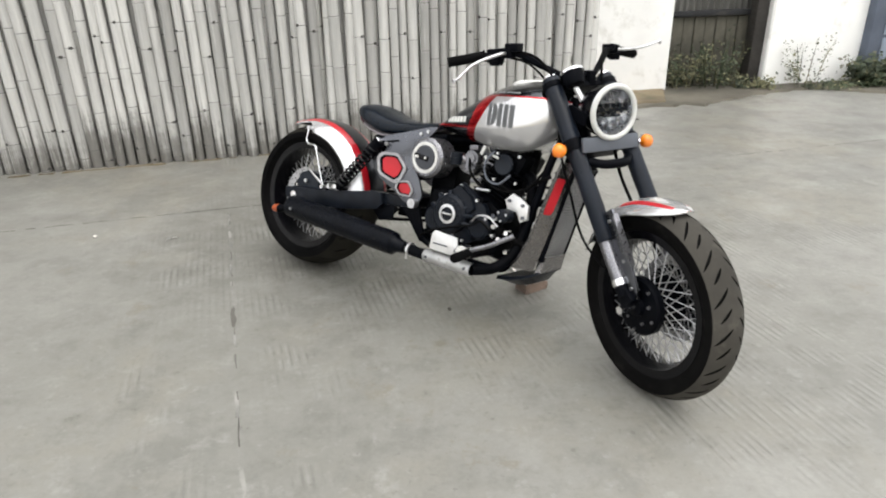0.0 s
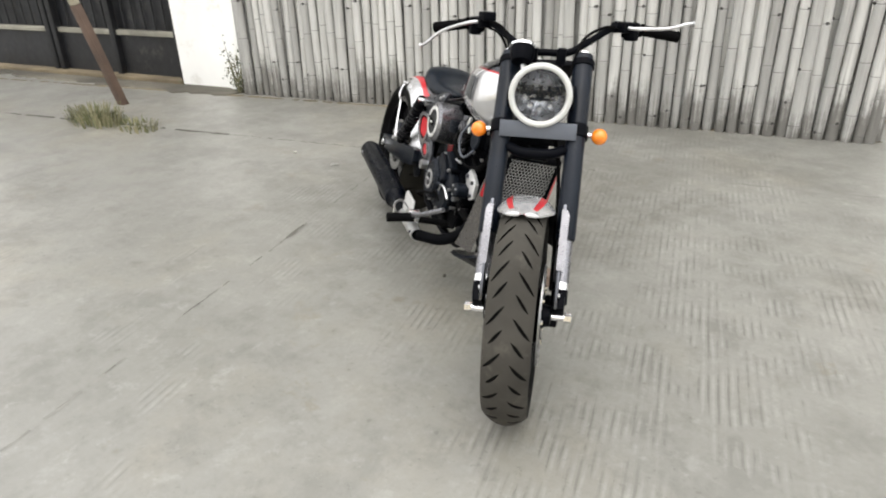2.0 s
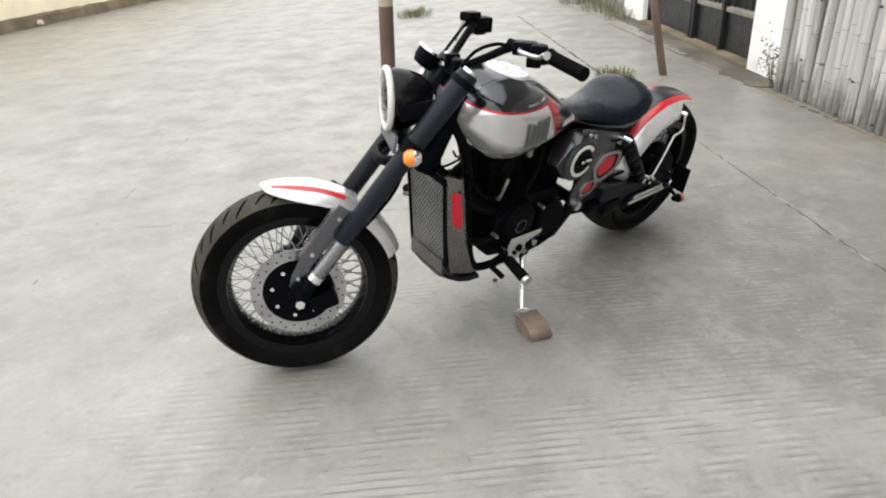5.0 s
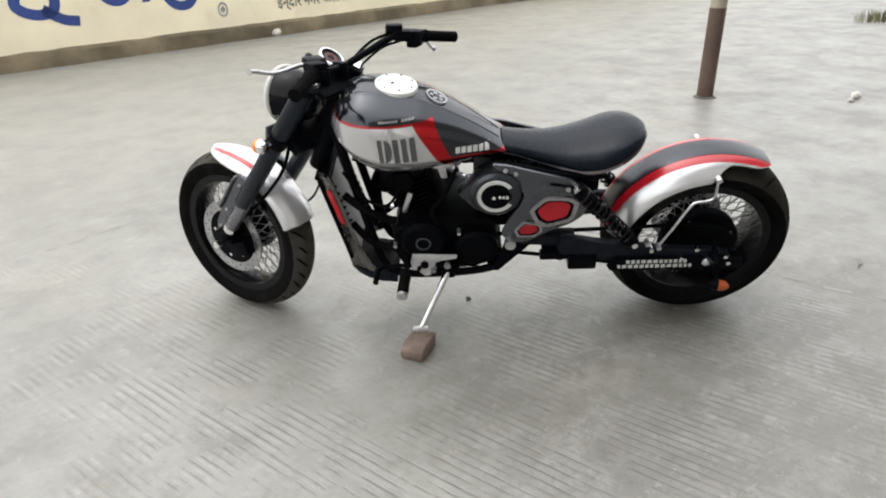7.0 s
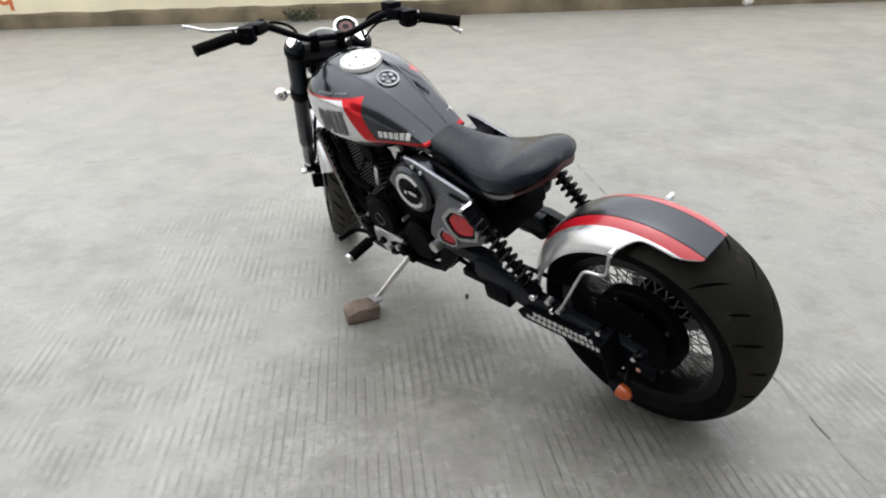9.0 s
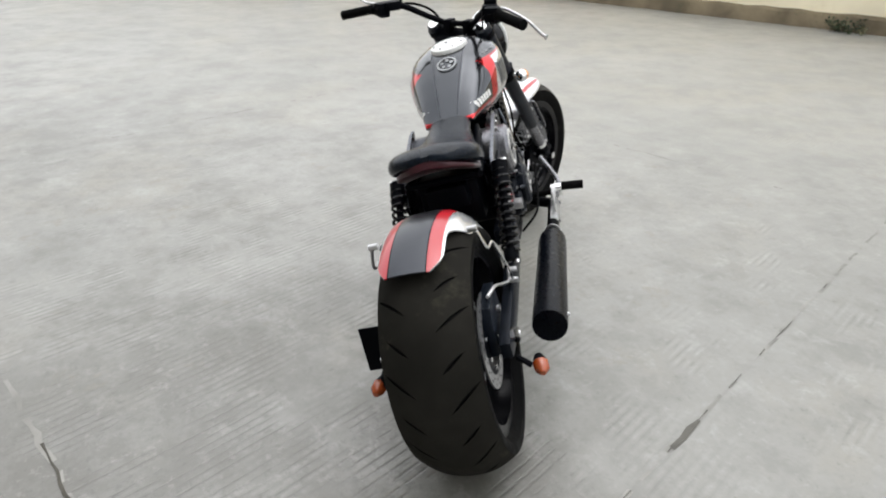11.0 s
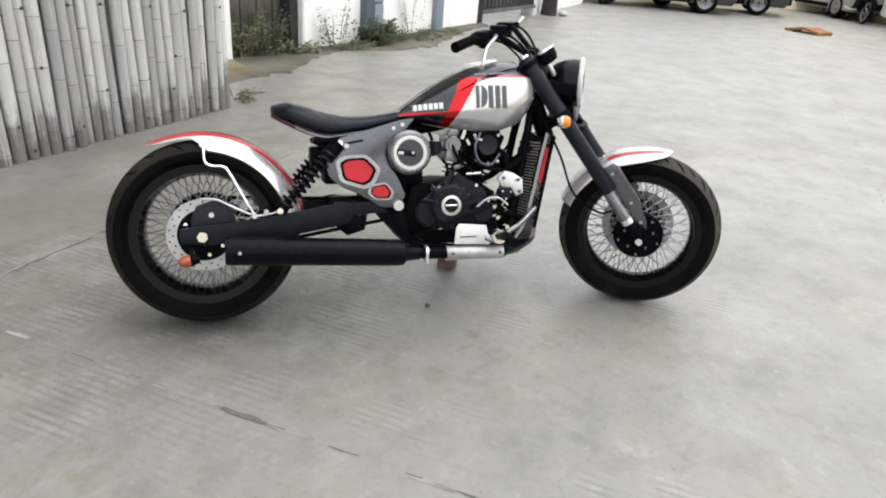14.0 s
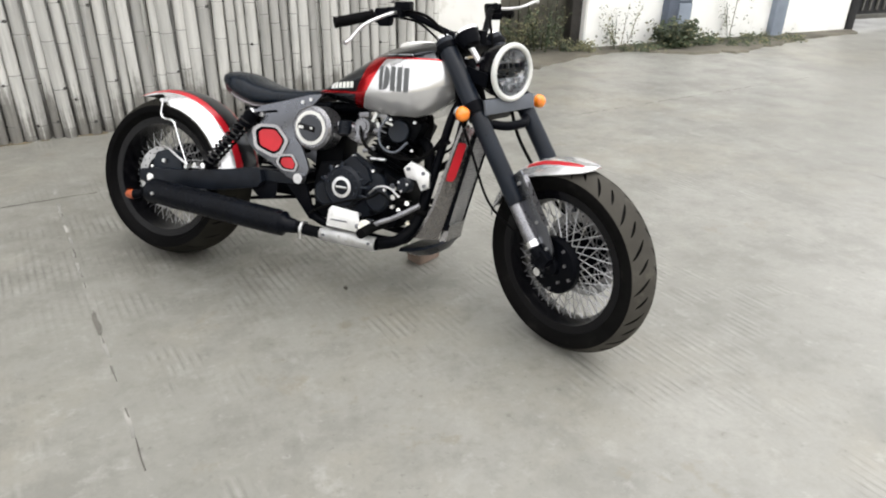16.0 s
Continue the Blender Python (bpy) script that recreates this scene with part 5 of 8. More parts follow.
def on_tank(bm, side, quad, nu=3, nv=6):
    """A small patch of paint lying on the tank's flank; quad in x and z."""
    a, b, c, d = [Vector((*q, 0)) for q in quad]
    grid = []
    for i in range(nu + 1):
        row = []
        for j in range(nv + 1):
            p = a.lerp(b, i / nu).lerp(d.lerp(c, i / nu), j / nv)
            row.append(bm.verts.new((p.x, side * (tank_side(p.x, p.y) + 0.0022), p.y)))
        grid.append(row)
    for i in range(nu):
        for j in range(nv):
            bm.faces.new((grid[i][j], grid[i + 1][j], grid[i + 1][j + 1], grid[i][j + 1]))


for side in (1, -1):
    s = -side
    x0 = 1.097 if side > 0 else 0.980
    zb, zt = (0.785, 0.868) if side > 0 else (0.790, 0.872)
    for a, b in ((0.0, 0.013), (0.046, 0.064), (0.072, 0.090), (0.098, 0.116)):
        bm = bmesh.new()
        on_tank(bm, side, [(x0 + s * a, zb), (x0 + s * b, zb), (x0 + s * (b - 0.004), zt), (x0 + s * (a - 0.004), zt)])
        part("emblem_bar", bm, dark_mark, tank, "dark emblem bar on silver panel", smooth=60)
    bm = bmesh.new()
    for k in range(8):
        f0, f1 = k / 8, (k + 1) / 8
        xo = [0.017 + 0.020 * math.sqrt(max(0, 1 - (2 * f - 1) ** 2)) for f in (f0, f1)]
        on_tank(bm, side, [(x0 + s * 0.018, zb + (zt - zb) * f0), (x0 + s * (xo[0] + 0.003), zb + (zt - zb) * f0), (x0 + s * (xo[1] + 0.003), zb + (zt - zb) * f1), (x0 + s * 0.018, zb + (zt - zb) * f1)], 1, 1)
    bmesh.ops.remove_doubles(bm, verts=bm.verts, dist=1e-5)
    part("emblem_bow", bm, dark_mark, tank, "dark curved emblem stroke", smooth=60)
    bm = bmesh.new()
    for k in range(6):
        xa = 0.755 + 0.0185 * k
        on_tank(bm, side, [(xa, 0.777 + 0.10 * (xa - 0.75)), (xa + 0.0145, 0.777 + 0.10 * (xa - 0.75)), (xa + 0.0145, 0.799 + 0.10 * (xa - 0.75)), (xa, 0.799 + 0.10 * (xa - 0.75))], 1, 2)
    tagged(part("brand_bars", bm, white_mark, tank, "white brand bars on grey flank", smooth=60), kind="stuff")
    bm = bmesh.new()
    for k in range(11):
        if k == 4:
            continue
        xa = 0.985 + 0.0100 * k
        zz = 0.911 + 0.04 * (xa - 0.985)
        on_tank(bm, side, [(xa, zz), (xa + 0.0075, zz), (xa + 0.0075, zz + 0.0052), (xa, zz + 0.0052)], 1, 1)
    tagged(part("name_bars", bm, faint_mark, tank, "small white marks above the pinstripe", smooth=60), kind="stuff")
CAP_M = Matrix.Translation((1.044, 0, 0.9615)) @ Matrix.Rotation(radians(-9), 4, "Y")
bm = bmesh.new()
lathe(bm, [(0, 0.010), (0.058, 0.009), (0.067, 0.005), (0.070, -0.004), (0.068, -0.016)], (0, 0, 0), 40, "z")
cap = part("fuel_cap", bm, white_paint, tank, "pale polished round fuel cap", CAP_M)
studs("cap_bolt", [((0.054 * math.cos(a), 0.054 * math.sin(a), 0.006), (0.054 * math.cos(a), 0.054 * math.sin(a), 0.0115), 0.0035) for a in (2 * math.pi * k / 7 for k in range(7))] + [((0.012, 0.008, 0.008), (0.012, 0.008, 0.0115), 0.006)], bracket_grey, cap, "dark cap bolt")
bm = bmesh.new()
lathe(bm, [(0.030, 0.0), (0.037, 0.0), (0.037, 0.001), (0.030, 0.001)], (0, 0, 0), 28, "z", closed=True)
for k in range(5):
    a = 2 * math.pi * k / 5
    tube(bm, [(0.018 * math.cos(a), 0.018 * math.sin(a), 0), (0.018 * math.cos(a), 0.018 * math.sin(a), 0.001)], 0.007, 8)
part("round_badge", bm, badge_mark, tank, "round pale painted badge", Matrix.Translation((0.918, 0, 0.9185)) @ Matrix.Rotation(radians(-26), 4, "Y"))
bm = bmesh.new()
for side in (-1, 1):
    tube(bm, [(x, side * (interp(WIDE, x) * 0.335), interp(TOP, x) - (interp(TOP, x) - interp(LOW, x)) * 0.024 + 0.0005) for x in np.linspace(0.72, 1.20, 24)], 0.0022, 6)
part("tank_crease", bm, grey_paint, tank, "raised crease along the tank spine")

# seat
S_TOP = [(0.245, 0.792), (0.27, 0.802), (0.31, 0.806), (0.36, 0.796), (0.42, 0.774), (0.50, 0.758), (0.58, 0.758), (0.66, 0.768), (0.71, 0.778)]
S_LOW = [(0.245, 0.776), (0.27, 0.768), (0.31, 0.752), (0.37, 0.725), (0.45, 0.704), (0.58, 0.715), (0.66, 0.738), (0.71, 0.750)]
S_WID = [(0.245, 0.050), (0.26, 0.088), (0.29, 0.120), (0.34, 0.140), (0.40, 0.140), (0.48, 0.120), (0.56, 0.092), (0.64, 0.074), (0.71, 0.070)]
S_SEC = [(0, 0), (0.76, 0.0), (0.95, 0.14), (1.0, 0.44), (0.96, 0.76), (0.82, 0.95), (0.45, 1.0), (0, 0.98)]
S_SMO = [(p.x, p.y) for p in curve_pts([(u, v, 0) for u, v in S_SEC], 4)]


def seat_bm(drop, lift, scale):
    bm = bmesh.new()
    rings = []
    for i in range(41):
        x = 0.245 + 0.465 * i / 40
        w = interp(S_WID, x) * scale
        lo, hi = interp(S_LOW, x), interp(S_TOP, x)
        half = [(w * u, (lo + (hi - lo) * v - 0.022 * (u ** 2) * (w / 0.14)) if not drop else (lo - 0.016 * min(1, max(0, (0.64 - x) / 0.2)) + (0.022 if x < 0.6 else 0.008) * v - 0.004 - 0.022 * (u ** 2) * (w / 0.14))) for u, v in S_SMO]
        rings.append([(x, y, z) for y, z in half] + [(x, -y, z) for y, z in half[-2:0:-1]])
    for _ in range(3):
        for i in range(1, len(rings) - 1):
            rings[i] = [tuple(0.25 * rings[i - 1][j][k] + 0.5 * rings[i][j][k] + 0.25 * rings[i + 1][j][k] for k in range(3)) for j in range(len(rings[0]))]
    skin(bm, rings)
    return bm


seat = part("seat", seat_bm(False, 0, 1.0), leather, bike, "black leather solo seat", smooth=70)
pan = part("seat_pan", seat_bm(True, 0, 0.885), [seat_pan_grey, pan_maroon], seat, "mauve-silver seat pan with a maroon tail", smooth=70)
for face in pan.data.polygons:
    face.material_index = 1 if face.center.x < 0.335 + 0.4 * (face.center.z - 0.74) else 0


# fenders
def fender_bm(c, r, a0, a1, half, skirt, stripes, tail=0.0, thick=0.004, n=48, lift=0.0, cut=0.0, first=0.0, last=1.0):
    """An arched mudguard; stripes are (half width, slot) from the middle outwards."""
    bm = bmesh.new()
    us = []
    edges = [0.0] + [s[0] for s in stripes]
    for a, b in zip(edges, edges[1:]):
        us += [a + (b - a) * k / 4 for k in range(4)]
    us.append(edges[-1])
    us = [-u for u in us[:0:-1]] + us
    slots = []
    for a, b in zip(us, us[1:]):
        mid = abs(a + b) / 2
        slots.append(next(s for w, s in stripes if mid <= w))
    shells = []
    for sh in (0.0, -thick):
        rings = []
        for i in range(n + 1):
            t = i / n
            a = radians(a0 + (a1 - a0) * t)
            k = 1.0
            if tail and t > 1 - tail:
                k = math.sqrt(max(0.0, 1 - ((t - 1 + tail) / tail) ** 2.0)) * 0.86 + 0.14
            up = lift * max(0, (t - 0.75) / 0.25) ** 2
            ring = []
            for u in us:
                f = abs(u)
                if cut:
                    s_ = min(1, max(0, (t - 0.66) / 0.14))
                    edge = (1 - (1 - cut) * s_ * s_ * (3 - 2 * s_)) * (1 if t < 0.9 else 1 - 0.35 * ((t - 0.9) / 0.1) ** 2)
                    f = f if f < edge else edge + (f - edge) * 0.01
                    uu = math.copysign(f, u)
                else:
                    uu = u * k
                rr = r + up + sh - skirt * (f ** 3.2) * k * k - 0.006 * f * f
                ring.append(Vector((c[0] + rr * math.cos(a), half * uu, c[2] + rr * math.sin(a))))
            rings.append(ring)
        shells.append([[bm.verts.new(p) for p in g] for g in rings])
    o, i_ = shells
    m = len(us)
    for q in range(n):
        for j in range(m - 1):
            f = bm.faces.new((o[q][j], o[q][j + 1], o[q + 1][j + 1], o[q + 1][j]))
            f.material_index = slots[j] if first <= q / n <= last or slots[j] != 1 else 2
            f = bm.faces.new((i_[q][j], i_[q + 1][j], i_[q + 1][j + 1], i_[q][j + 1]))
            f.material_index = 3
        for j in (0, m - 1):
            bm.faces.new((o[q][j], o[q + 1][j], i_[q + 1][j], i_[q][j])).material_index = slots[min(j, m - 2)]
    for q in (0, n):
        for j in range(m - 1):
            bm.faces.new((o[q][j], o[q][j + 1], i_[q][j + 1], i_[q][j])).material_index = slots[j]
    return bm


part("rear_fender", fender_bm(REAR_C, 0.362, 12, 120, 0.124, 0.058, [(0.36, 0), (0.38, 3), (0.62, 1), (1.0, 2)], 0.0, lift=0.006, cut=0.66),
     [grey_paint, red_paint, silver_paint, black_paint], bike, "silver rear mudguard with red and grey stripes", smooth=50)
part("front_fender", fender_bm(FRONT_C, 0.345, 160, 74, 0.082, 0.036, [(0.48, 2), (0.70, 1), (1.0, 2)], 0.34, lift=0.006, first=0.50, last=0.92),
     [grey_paint, red_paint, silver_paint, black_paint], bike, "silver front mudguard with red stripes", STEER, smooth=50)

# mudguard struts
for side in (1, -1):
    bm = bmesh.new()
    tube(bm, curve_pts([(0.012, side * 0.130, 0.660), (0.016, side * 0.140, 0.640), (0.020, side * 0.150, 0.600), (0.040, side * 0.152, 0.586), (0.078, side * 0.154, 0.582), (0.098, side * 0.158, 0.562), (0.140, side * 0.166, 0.480), (0.176, side * 0.170, 0.412)], 5), 0.0045, 8)
    # left strut's shade is put into its colour with a duller metal
    st = part("fender_strut", bm, chrome if side < 0 else alu, bike, "bent chrome mudguard strut" if side < 0 else "bent mudguard strut, duller metal for the shaded side")
    studs("strut_nut", [((p[0], p[1] - 0.012, p[2]), (p[0], p[1] + 0.012, p[2]), 0.0085) for p in ((0.012, side * 0.13, 0.656), (0.176, side * 0.172, 0.412), (0.215, side * 0.168, 0.425))], alu, st, "chrome nut", 10)

# swingarm, shocks
for side in (1, -1):
    bm = bmesh.new()
    plate(bm, [(-0.070, 0.322), (-0.075, 0.368), (-0.01, 0.382), (0.09, 0.388), (0.17, 0.396), (0.266, 0.412), (0.384, 0.431), (0.47, 0.450), (0.51, 0.446), (0.52, 0.400), (0.50, 0.376), (0.40, 0.354), (0.28, 0.333), (0.10, 0.318), (0.0, 0.312)], side * 0.135, side * 0.165, 0.004)
    plate(bm, [(0.46, 0.395), (0.46, 0.445), (0.66, 0.450), (0.67, 0.410)], side * 0.095, side * 0.140, 0.004)
    sw = part("swingarm", bm, case_black, bike, "black box-section swingarm")
    bm = bmesh.new()
    plate(bm, [(0.44, 0.375), (0.575, 0.405), (0.565, 0.345), (0.50, 0.325)], side * 0.128, side * 0.136, 0.002)
    part("gusset", bm, black_paint, sw, "black swingarm gusset")
    bm = bmesh.new()
    tube(bm, [(0, side * 0.10, 0.344), (0, side * 0.185, 0.344)], 0.012, 10)
    tube(bm, [(0, side * 0.165, 0.344), (0, side * 0.182, 0.344)], 0.019, 6)
    part("axle_nut", bm, chrome, sw, "chrome axle nut")
    bm = bmesh.new()
    tube(bm, [(0.475, side * 0.165, 0.662), (0.262, side * 0.165, 0.428)], 0.012, 10)
    tube(bm, [(0.475, side * 0.165, 0.662), (0.425, side * 0.165, 0.607)], 0.026, 14)
    tube(bm, [(0.285, side * 0.165, 0.453), (0.262, side * 0.165, 0.428)], 0.022, 14)
    sh = part("shock_absorber", bm, black_paint, bike, "black coil-over shock absorber")
    bm = bmesh.new()
    coil(bm, (0.455, side * 0.165, 0.640), (0.280, side * 0.165, 0.448), 0.024, 0.0052, 11)
    part("spring", bm, black_gloss, sh, "black coil spring")
    studs("shock_bolt", [((p[0], side * 0.150, p[1]), (p[0], side * 0.188, p[1]), 0.011) for p in ((0.475, 0.662), (0.262, 0.428))], chrome, sh, "chrome bolt")

# side brackets with red inserts
OUT = [(0.752, 0.752), (0.700, 0.745), (0.600, 0.715), (0.480, 0.682), (0.446, 0.640), (0.428, 0.580), (0.440, 0.540), (0.480, 0.505), (0.560, 0.470), (0.628, 0.428), (0.690, 0.428), (0.716, 0.470), (0.690, 0.530), (0.655, 0.585), (0.640, 0.625), (0.660, 0.665), (0.710, 0.705)]
WIN1 = [(0.476, 0.590), (0.500, 0.606), (0.566, 0.610), (0.608, 0.568), (0.588, 0.525), (0.560, 0.510), (0.488, 0.532)]
WIN2 = [(0.592, 0.506), (0.640, 0.514), (0.662, 0.484), (0.652, 0.462), (0.606, 0.462), (0.584, 0.482)]


def rounded(pts, times=2):
    """The outline with its corners cut round."""
    for _ in range(times):
        pts = [(a[0] + (b[0] - a[0]) * f, a[1] + (b[1] - a[1]) * f) for a, b in zip(pts, pts[1:] + pts[:1]) for f in (0.13, 0.87)]
    return pts


def grown(pts, k):
    cx, cz = sum(p[0] for p in pts) / len(pts), sum(p[1] for p in pts) / len(pts)
    return [(cx + (x - cx) * k, cz + (z - cz) * k) for x, z in pts]


for side in (1, -1):
    bm = bmesh.new()
    plate(bm, rounded(OUT, 1), side * 0.138, side * 0.150, 0.002)
    br = part("side_bracket", bm, bracket_grey, bike, "grey metal side bracket with red windows")
    for wn in (rounded(WIN1), rounded(WIN2)):
        bm = bmesh.new()
        ring_plate(bm, grown(wn, 1.26), grown(wn, 1.02), side * 0.149, side * 0.158)
        part("window_rim", bm, rim_grey, br, "worn raised rim")
        bm = bmesh.new()
        ring_plate(bm, grown(wn, 1.04), grown(wn, 0.84), side * 0.1495, side * 0.154)
        part("window_gasket", bm, black_paint, br, "black inner edge")
        bm = bmesh.new()
        plate(bm, grown(wn, 0.86), side * 0.148, side * 0.1525)
        part("red_panel", bm, red_insert, br, "matt red inset panel")
    studs("bracket_bolt", [((px, side * 0.148, pz), (px, side * w_, pz), r) for px, pz, w_, r in ((0.705, 0.728, 0.156, 0.007), (0.672, 0.715, 0.156, 0.007), (0.685, 0.436, 0.178, 0.019), (0.500, 0.652, 0.160, 0.009))], alu, br, "metal bolt", 14)
    bm = bmesh.new()
    tube(bm, [(0.47, side * 0.154, 0.655), (0.56, side * 0.154, 0.672)], 0.004, 6)
    part("slot", bm, black_paint, br, "dark slot")
    bm = bmesh.new()
    plate(bm, [(0.560, 0.462), (0.690, 0.440), (0.748, 0.285), (0.722, 0.285)], side * 0.124, side * 0.137, 0.003)
    part("frame_web", bm, black_paint, bike, "black triangular frame web")

# frame
bm = bmesh.new()
for side in (1, -1):
    tube(bm, curve_pts([(1.262, side * 0.02, 0.84), (1.225, side * 0.07, 0.72), (1.175, side * 0.085, 0.45), (1.130, side * 0.095, 0.29), (1.060, side * 0.105, 0.255), (0.90, side * 0.115, 0.262), (0.76, side * 0.120, 0.285), (0.705, side * 0.122, 0.330), (0.655, side * 0.122, 0.440), (0.640, side * 0.110, 0.56), (0.70, side * 0.085, 0.70)], 6), 0.0155, 10)
    tube(bm, [(0.75, side * 0.075, 0.715), (0.55, side * 0.100, 0.680), (0.40, side * 0.110, 0.665)], 0.013, 10)
    tube(bm, [(0.50, side * 0.110, 0.665), (0.645, side * 0.115, 0.50)], 0.012, 10)
tube(bm, curve_pts([(1.265, 0, 0.87), (1.15, 0, 0.80), (0.85, 0, 0.725), (0.60, 0, 0.69)], 5), 0.025, 12)
tube(bm, [(0.66, -0.14, 0.43), (0.66, 0.14, 0.43)], 0.022, 12)
tube(bm, [(0.40, -0.11, 0.665), (0.40, 0.11, 0.665)], 0.012, 10)
tube(bm, [(1.335, 0, 0.675), (1.235, 0, 0.925)], 0.034, 18)
part("frame", bm, black_paint, bike, "black tubular steel frame")
bm = bmesh.new()
box(bm, (0.50, 0, 0.585), (0.15, 0.19, 0.15), bev=0.012)
part("battery_box", bm, black_paint, bike, "black box under the seat")
bm = bmesh.new()
box(bm, (0.415, 0, 0.61), (0.07, 0.13, 0.07), bev=0.012)
part("rear_bracket", bm, black_paint, bike, "black bracket under the seat tail")

# engine
bm = bmesh.new()
plate(bm, [(0.735, 0.325), (0.72, 0.42), (0.745, 0.505), (0.86, 0.525), (1.00, 0.520), (1.075, 0.475), (1.10, 0.38), (1.07, 0.305), (0.95, 0.275), (0.80, 0.285)], -0.125, 0.115, 0.015)
engine = part("engine", bm, engine_black, bike, "black single-cylinder engine")
bm = bmesh.new()
disc(bm, (0.880, 0.434), 0.076, -0.12, -0.192, 40, 0.010)
plate(bm, [(0.83, 0.500), (0.90, 0.560), (0.955, 0.530), (1.02, 0.490), (1.05, 0.430), (1.03, 0.360), (0.95, 0.325), (0.84, 0.335), (0.775, 0.375), (0.770, 0.450)], -0.12, -0.158, 0.012)
plate(bm, [(0.875, 0.505), (0.905, 0.552), (0.965, 0.515), (0.985, 0.470), (0.950, 0.440)], -0.15, -0.178, 0.010)
disc(bm, (1.010, 0.405), 0.046, -0.12, -0.172, 28, 0.010)
disc(bm, (0.800, 0.400), 0.050, -0.12, -0.168, 28, 0.010)
cc = part("clutch_cover", bm, case_black, engine, "black round clutch cover")
bm = bmesh.new()
lathe(bm, [(0.027, -0.191), (0.037, -0.191), (0.038, -0.196), (0.027, -0.197)], (0.880, 0, 0.434), 32, closed=True)
tube(bm, [(0.858, -0.197, 0.434), (0.902, -0.197, 0.434)], 0.004, 6)
part("cover_badge", bm, alu, cc, "metal ring badge")
for k in range(9):
    a = 2 * math.pi * k / 9 + 0.3
    px, pz = 0.925 + 0.145 * math.cos(a), 0.435 + 0.090 * math.sin(a)
    studs("cover_screw", [((px, -0.118, pz), (px, -0.160, pz), 0.010)], bracket_grey if k % 3 == 0 else engine_black, cc, "case screw")
studs("cover_rib", [((0.880 + 0.052 * math.cos(a), -0.190, 0.434 + 0.052 * math.sin(a)), (0.880 + 0.100 * math.cos(a), -0.166, 0.434 + 0.088 * math.sin(a)), 0.007) for a in (-0.35, 0.1, 0.5, 0.9, 1.3, 1.75, 2.3, 2.9)], fork_black, cc, "", 6)
bm = bmesh.new()
disc(bm, (0.985, 0.440), 0.080, 0.11, 0.160, 36, 0.014)
disc(bm, (0.800, 0.400), 0.075, 0.11, 0.155, 32, 0.012)
disc(bm, (1.050, 0.455), 0.045, 0.11, 0.140, 28, 0.010)
lc = part("stator_cover", bm, engine_black, engine, "black round left engine cover")
bm = bmesh.new()
lathe(bm, [(0.022, 0.159), (0.027, 0.159), (0.027, 0.163), (0.022, 0.163)], (0.985, 0, 0.440), 28, closed=True)
part("cover_ring", bm, bracket_grey, lc, "dull metal ring")
ax0, ax1 = Vector((0.975, -0.005, 0.505)), Vector((1.055, -0.005, 0.700))
cd = (ax1 - ax0).normalized()
tilt = Matrix.Rotation(math.atan2(cd.x, cd.z), 4, "Y")
bm = bmesh.new()
box(bm, ax0.lerp(ax1, 0.42), (0.105, 0.115, 0.18), tilt, 0.012)
cyl = part("cylinder", bm, engine_black, engine, "black finned cylinder")
bm = bmesh.new()
box(bm, (0, 0, 0), (0.150, 0.160, 0.0045), None, 0.0018)
f0 = part("fin", bm, engine_black, cyl, m=Matrix.Translation(ax0.lerp(ax1, 0.06)) @ tilt)
for k in range(1, 9):
    share(f0, "fin", cyl, Matrix.Translation(ax0.lerp(ax1, 0.06 + 0.082 * k)) @ tilt)
bm = bmesh.new()
box(bm, ax0.lerp(ax1, 0.90), (0.145, 0.165, 0.075), tilt, 0.016)
box(bm, ax0.lerp(ax1, 1.12), (0.105, 0.125, 0.035), tilt, 0.012)
tube(bm, [(1.045, -0.078, 0.655), (1.045, -0.108, 0.655)], [0.044, 0.038], 24)
tube(bm, [(1.045, 0.070, 0.655), (1.045, 0.095, 0.655)], [0.040, 0.036], 24)
part("cylinder_head", bm, engine_black, engine, "black cylinder head")
bm = bmesh.new()
tube(bm, curve_pts([(0.78, -0.10, 0.635), (0.84, -0.085, 0.640), (0.90, -0.06, 0.640), (0.985, -0.03, 0.640)], 4), [0.030] * 5 + [0.022] * 4 + [0.020] * 4, 16)
tube(bm, [(0.865, -0.11, 0.615), (0.865, -0.03, 0.650)], 0.018, 12)
box(bm, (0.868, -0.07, 0.650), (0.04, 0.05, 0.03), None, 0.006)
part("throttle_body", bm, slider_alu, engine, "dull alloy throttle body and intake")
bm = bmesh.new()
box(bm, (0.745, 0.0, 0.545), (0.120, 0.120, 0.230), None, 0.014)
part("airbox", bm, engine_black, bike, "black airbox behind the cylinder")
bm = bmesh.new()
tube(bm, curve_pts([(1.10, 0.01, 0.735), (1.115, 0.0, 0.68), (1.105, -0.01, 0.62), (1.12, -0.01, 0.56)], 5), [0.020] * 8 + [0.026] * 8, 10)
part("wiring_loom", bm, rubber, bike, "black wiring loom before the cylinder head")
bm = bmesh.new()
tube(bm, [(0.735, -0.11, 0.31), (0.735, 0.11, 0.31)], 0.03, 14)
disc(bm, (0.965, 0.300), 0.03, -0.14, 0.135, 16, 0.005)
part("lower_case", bm, engine_black, engine, "lower engine case")

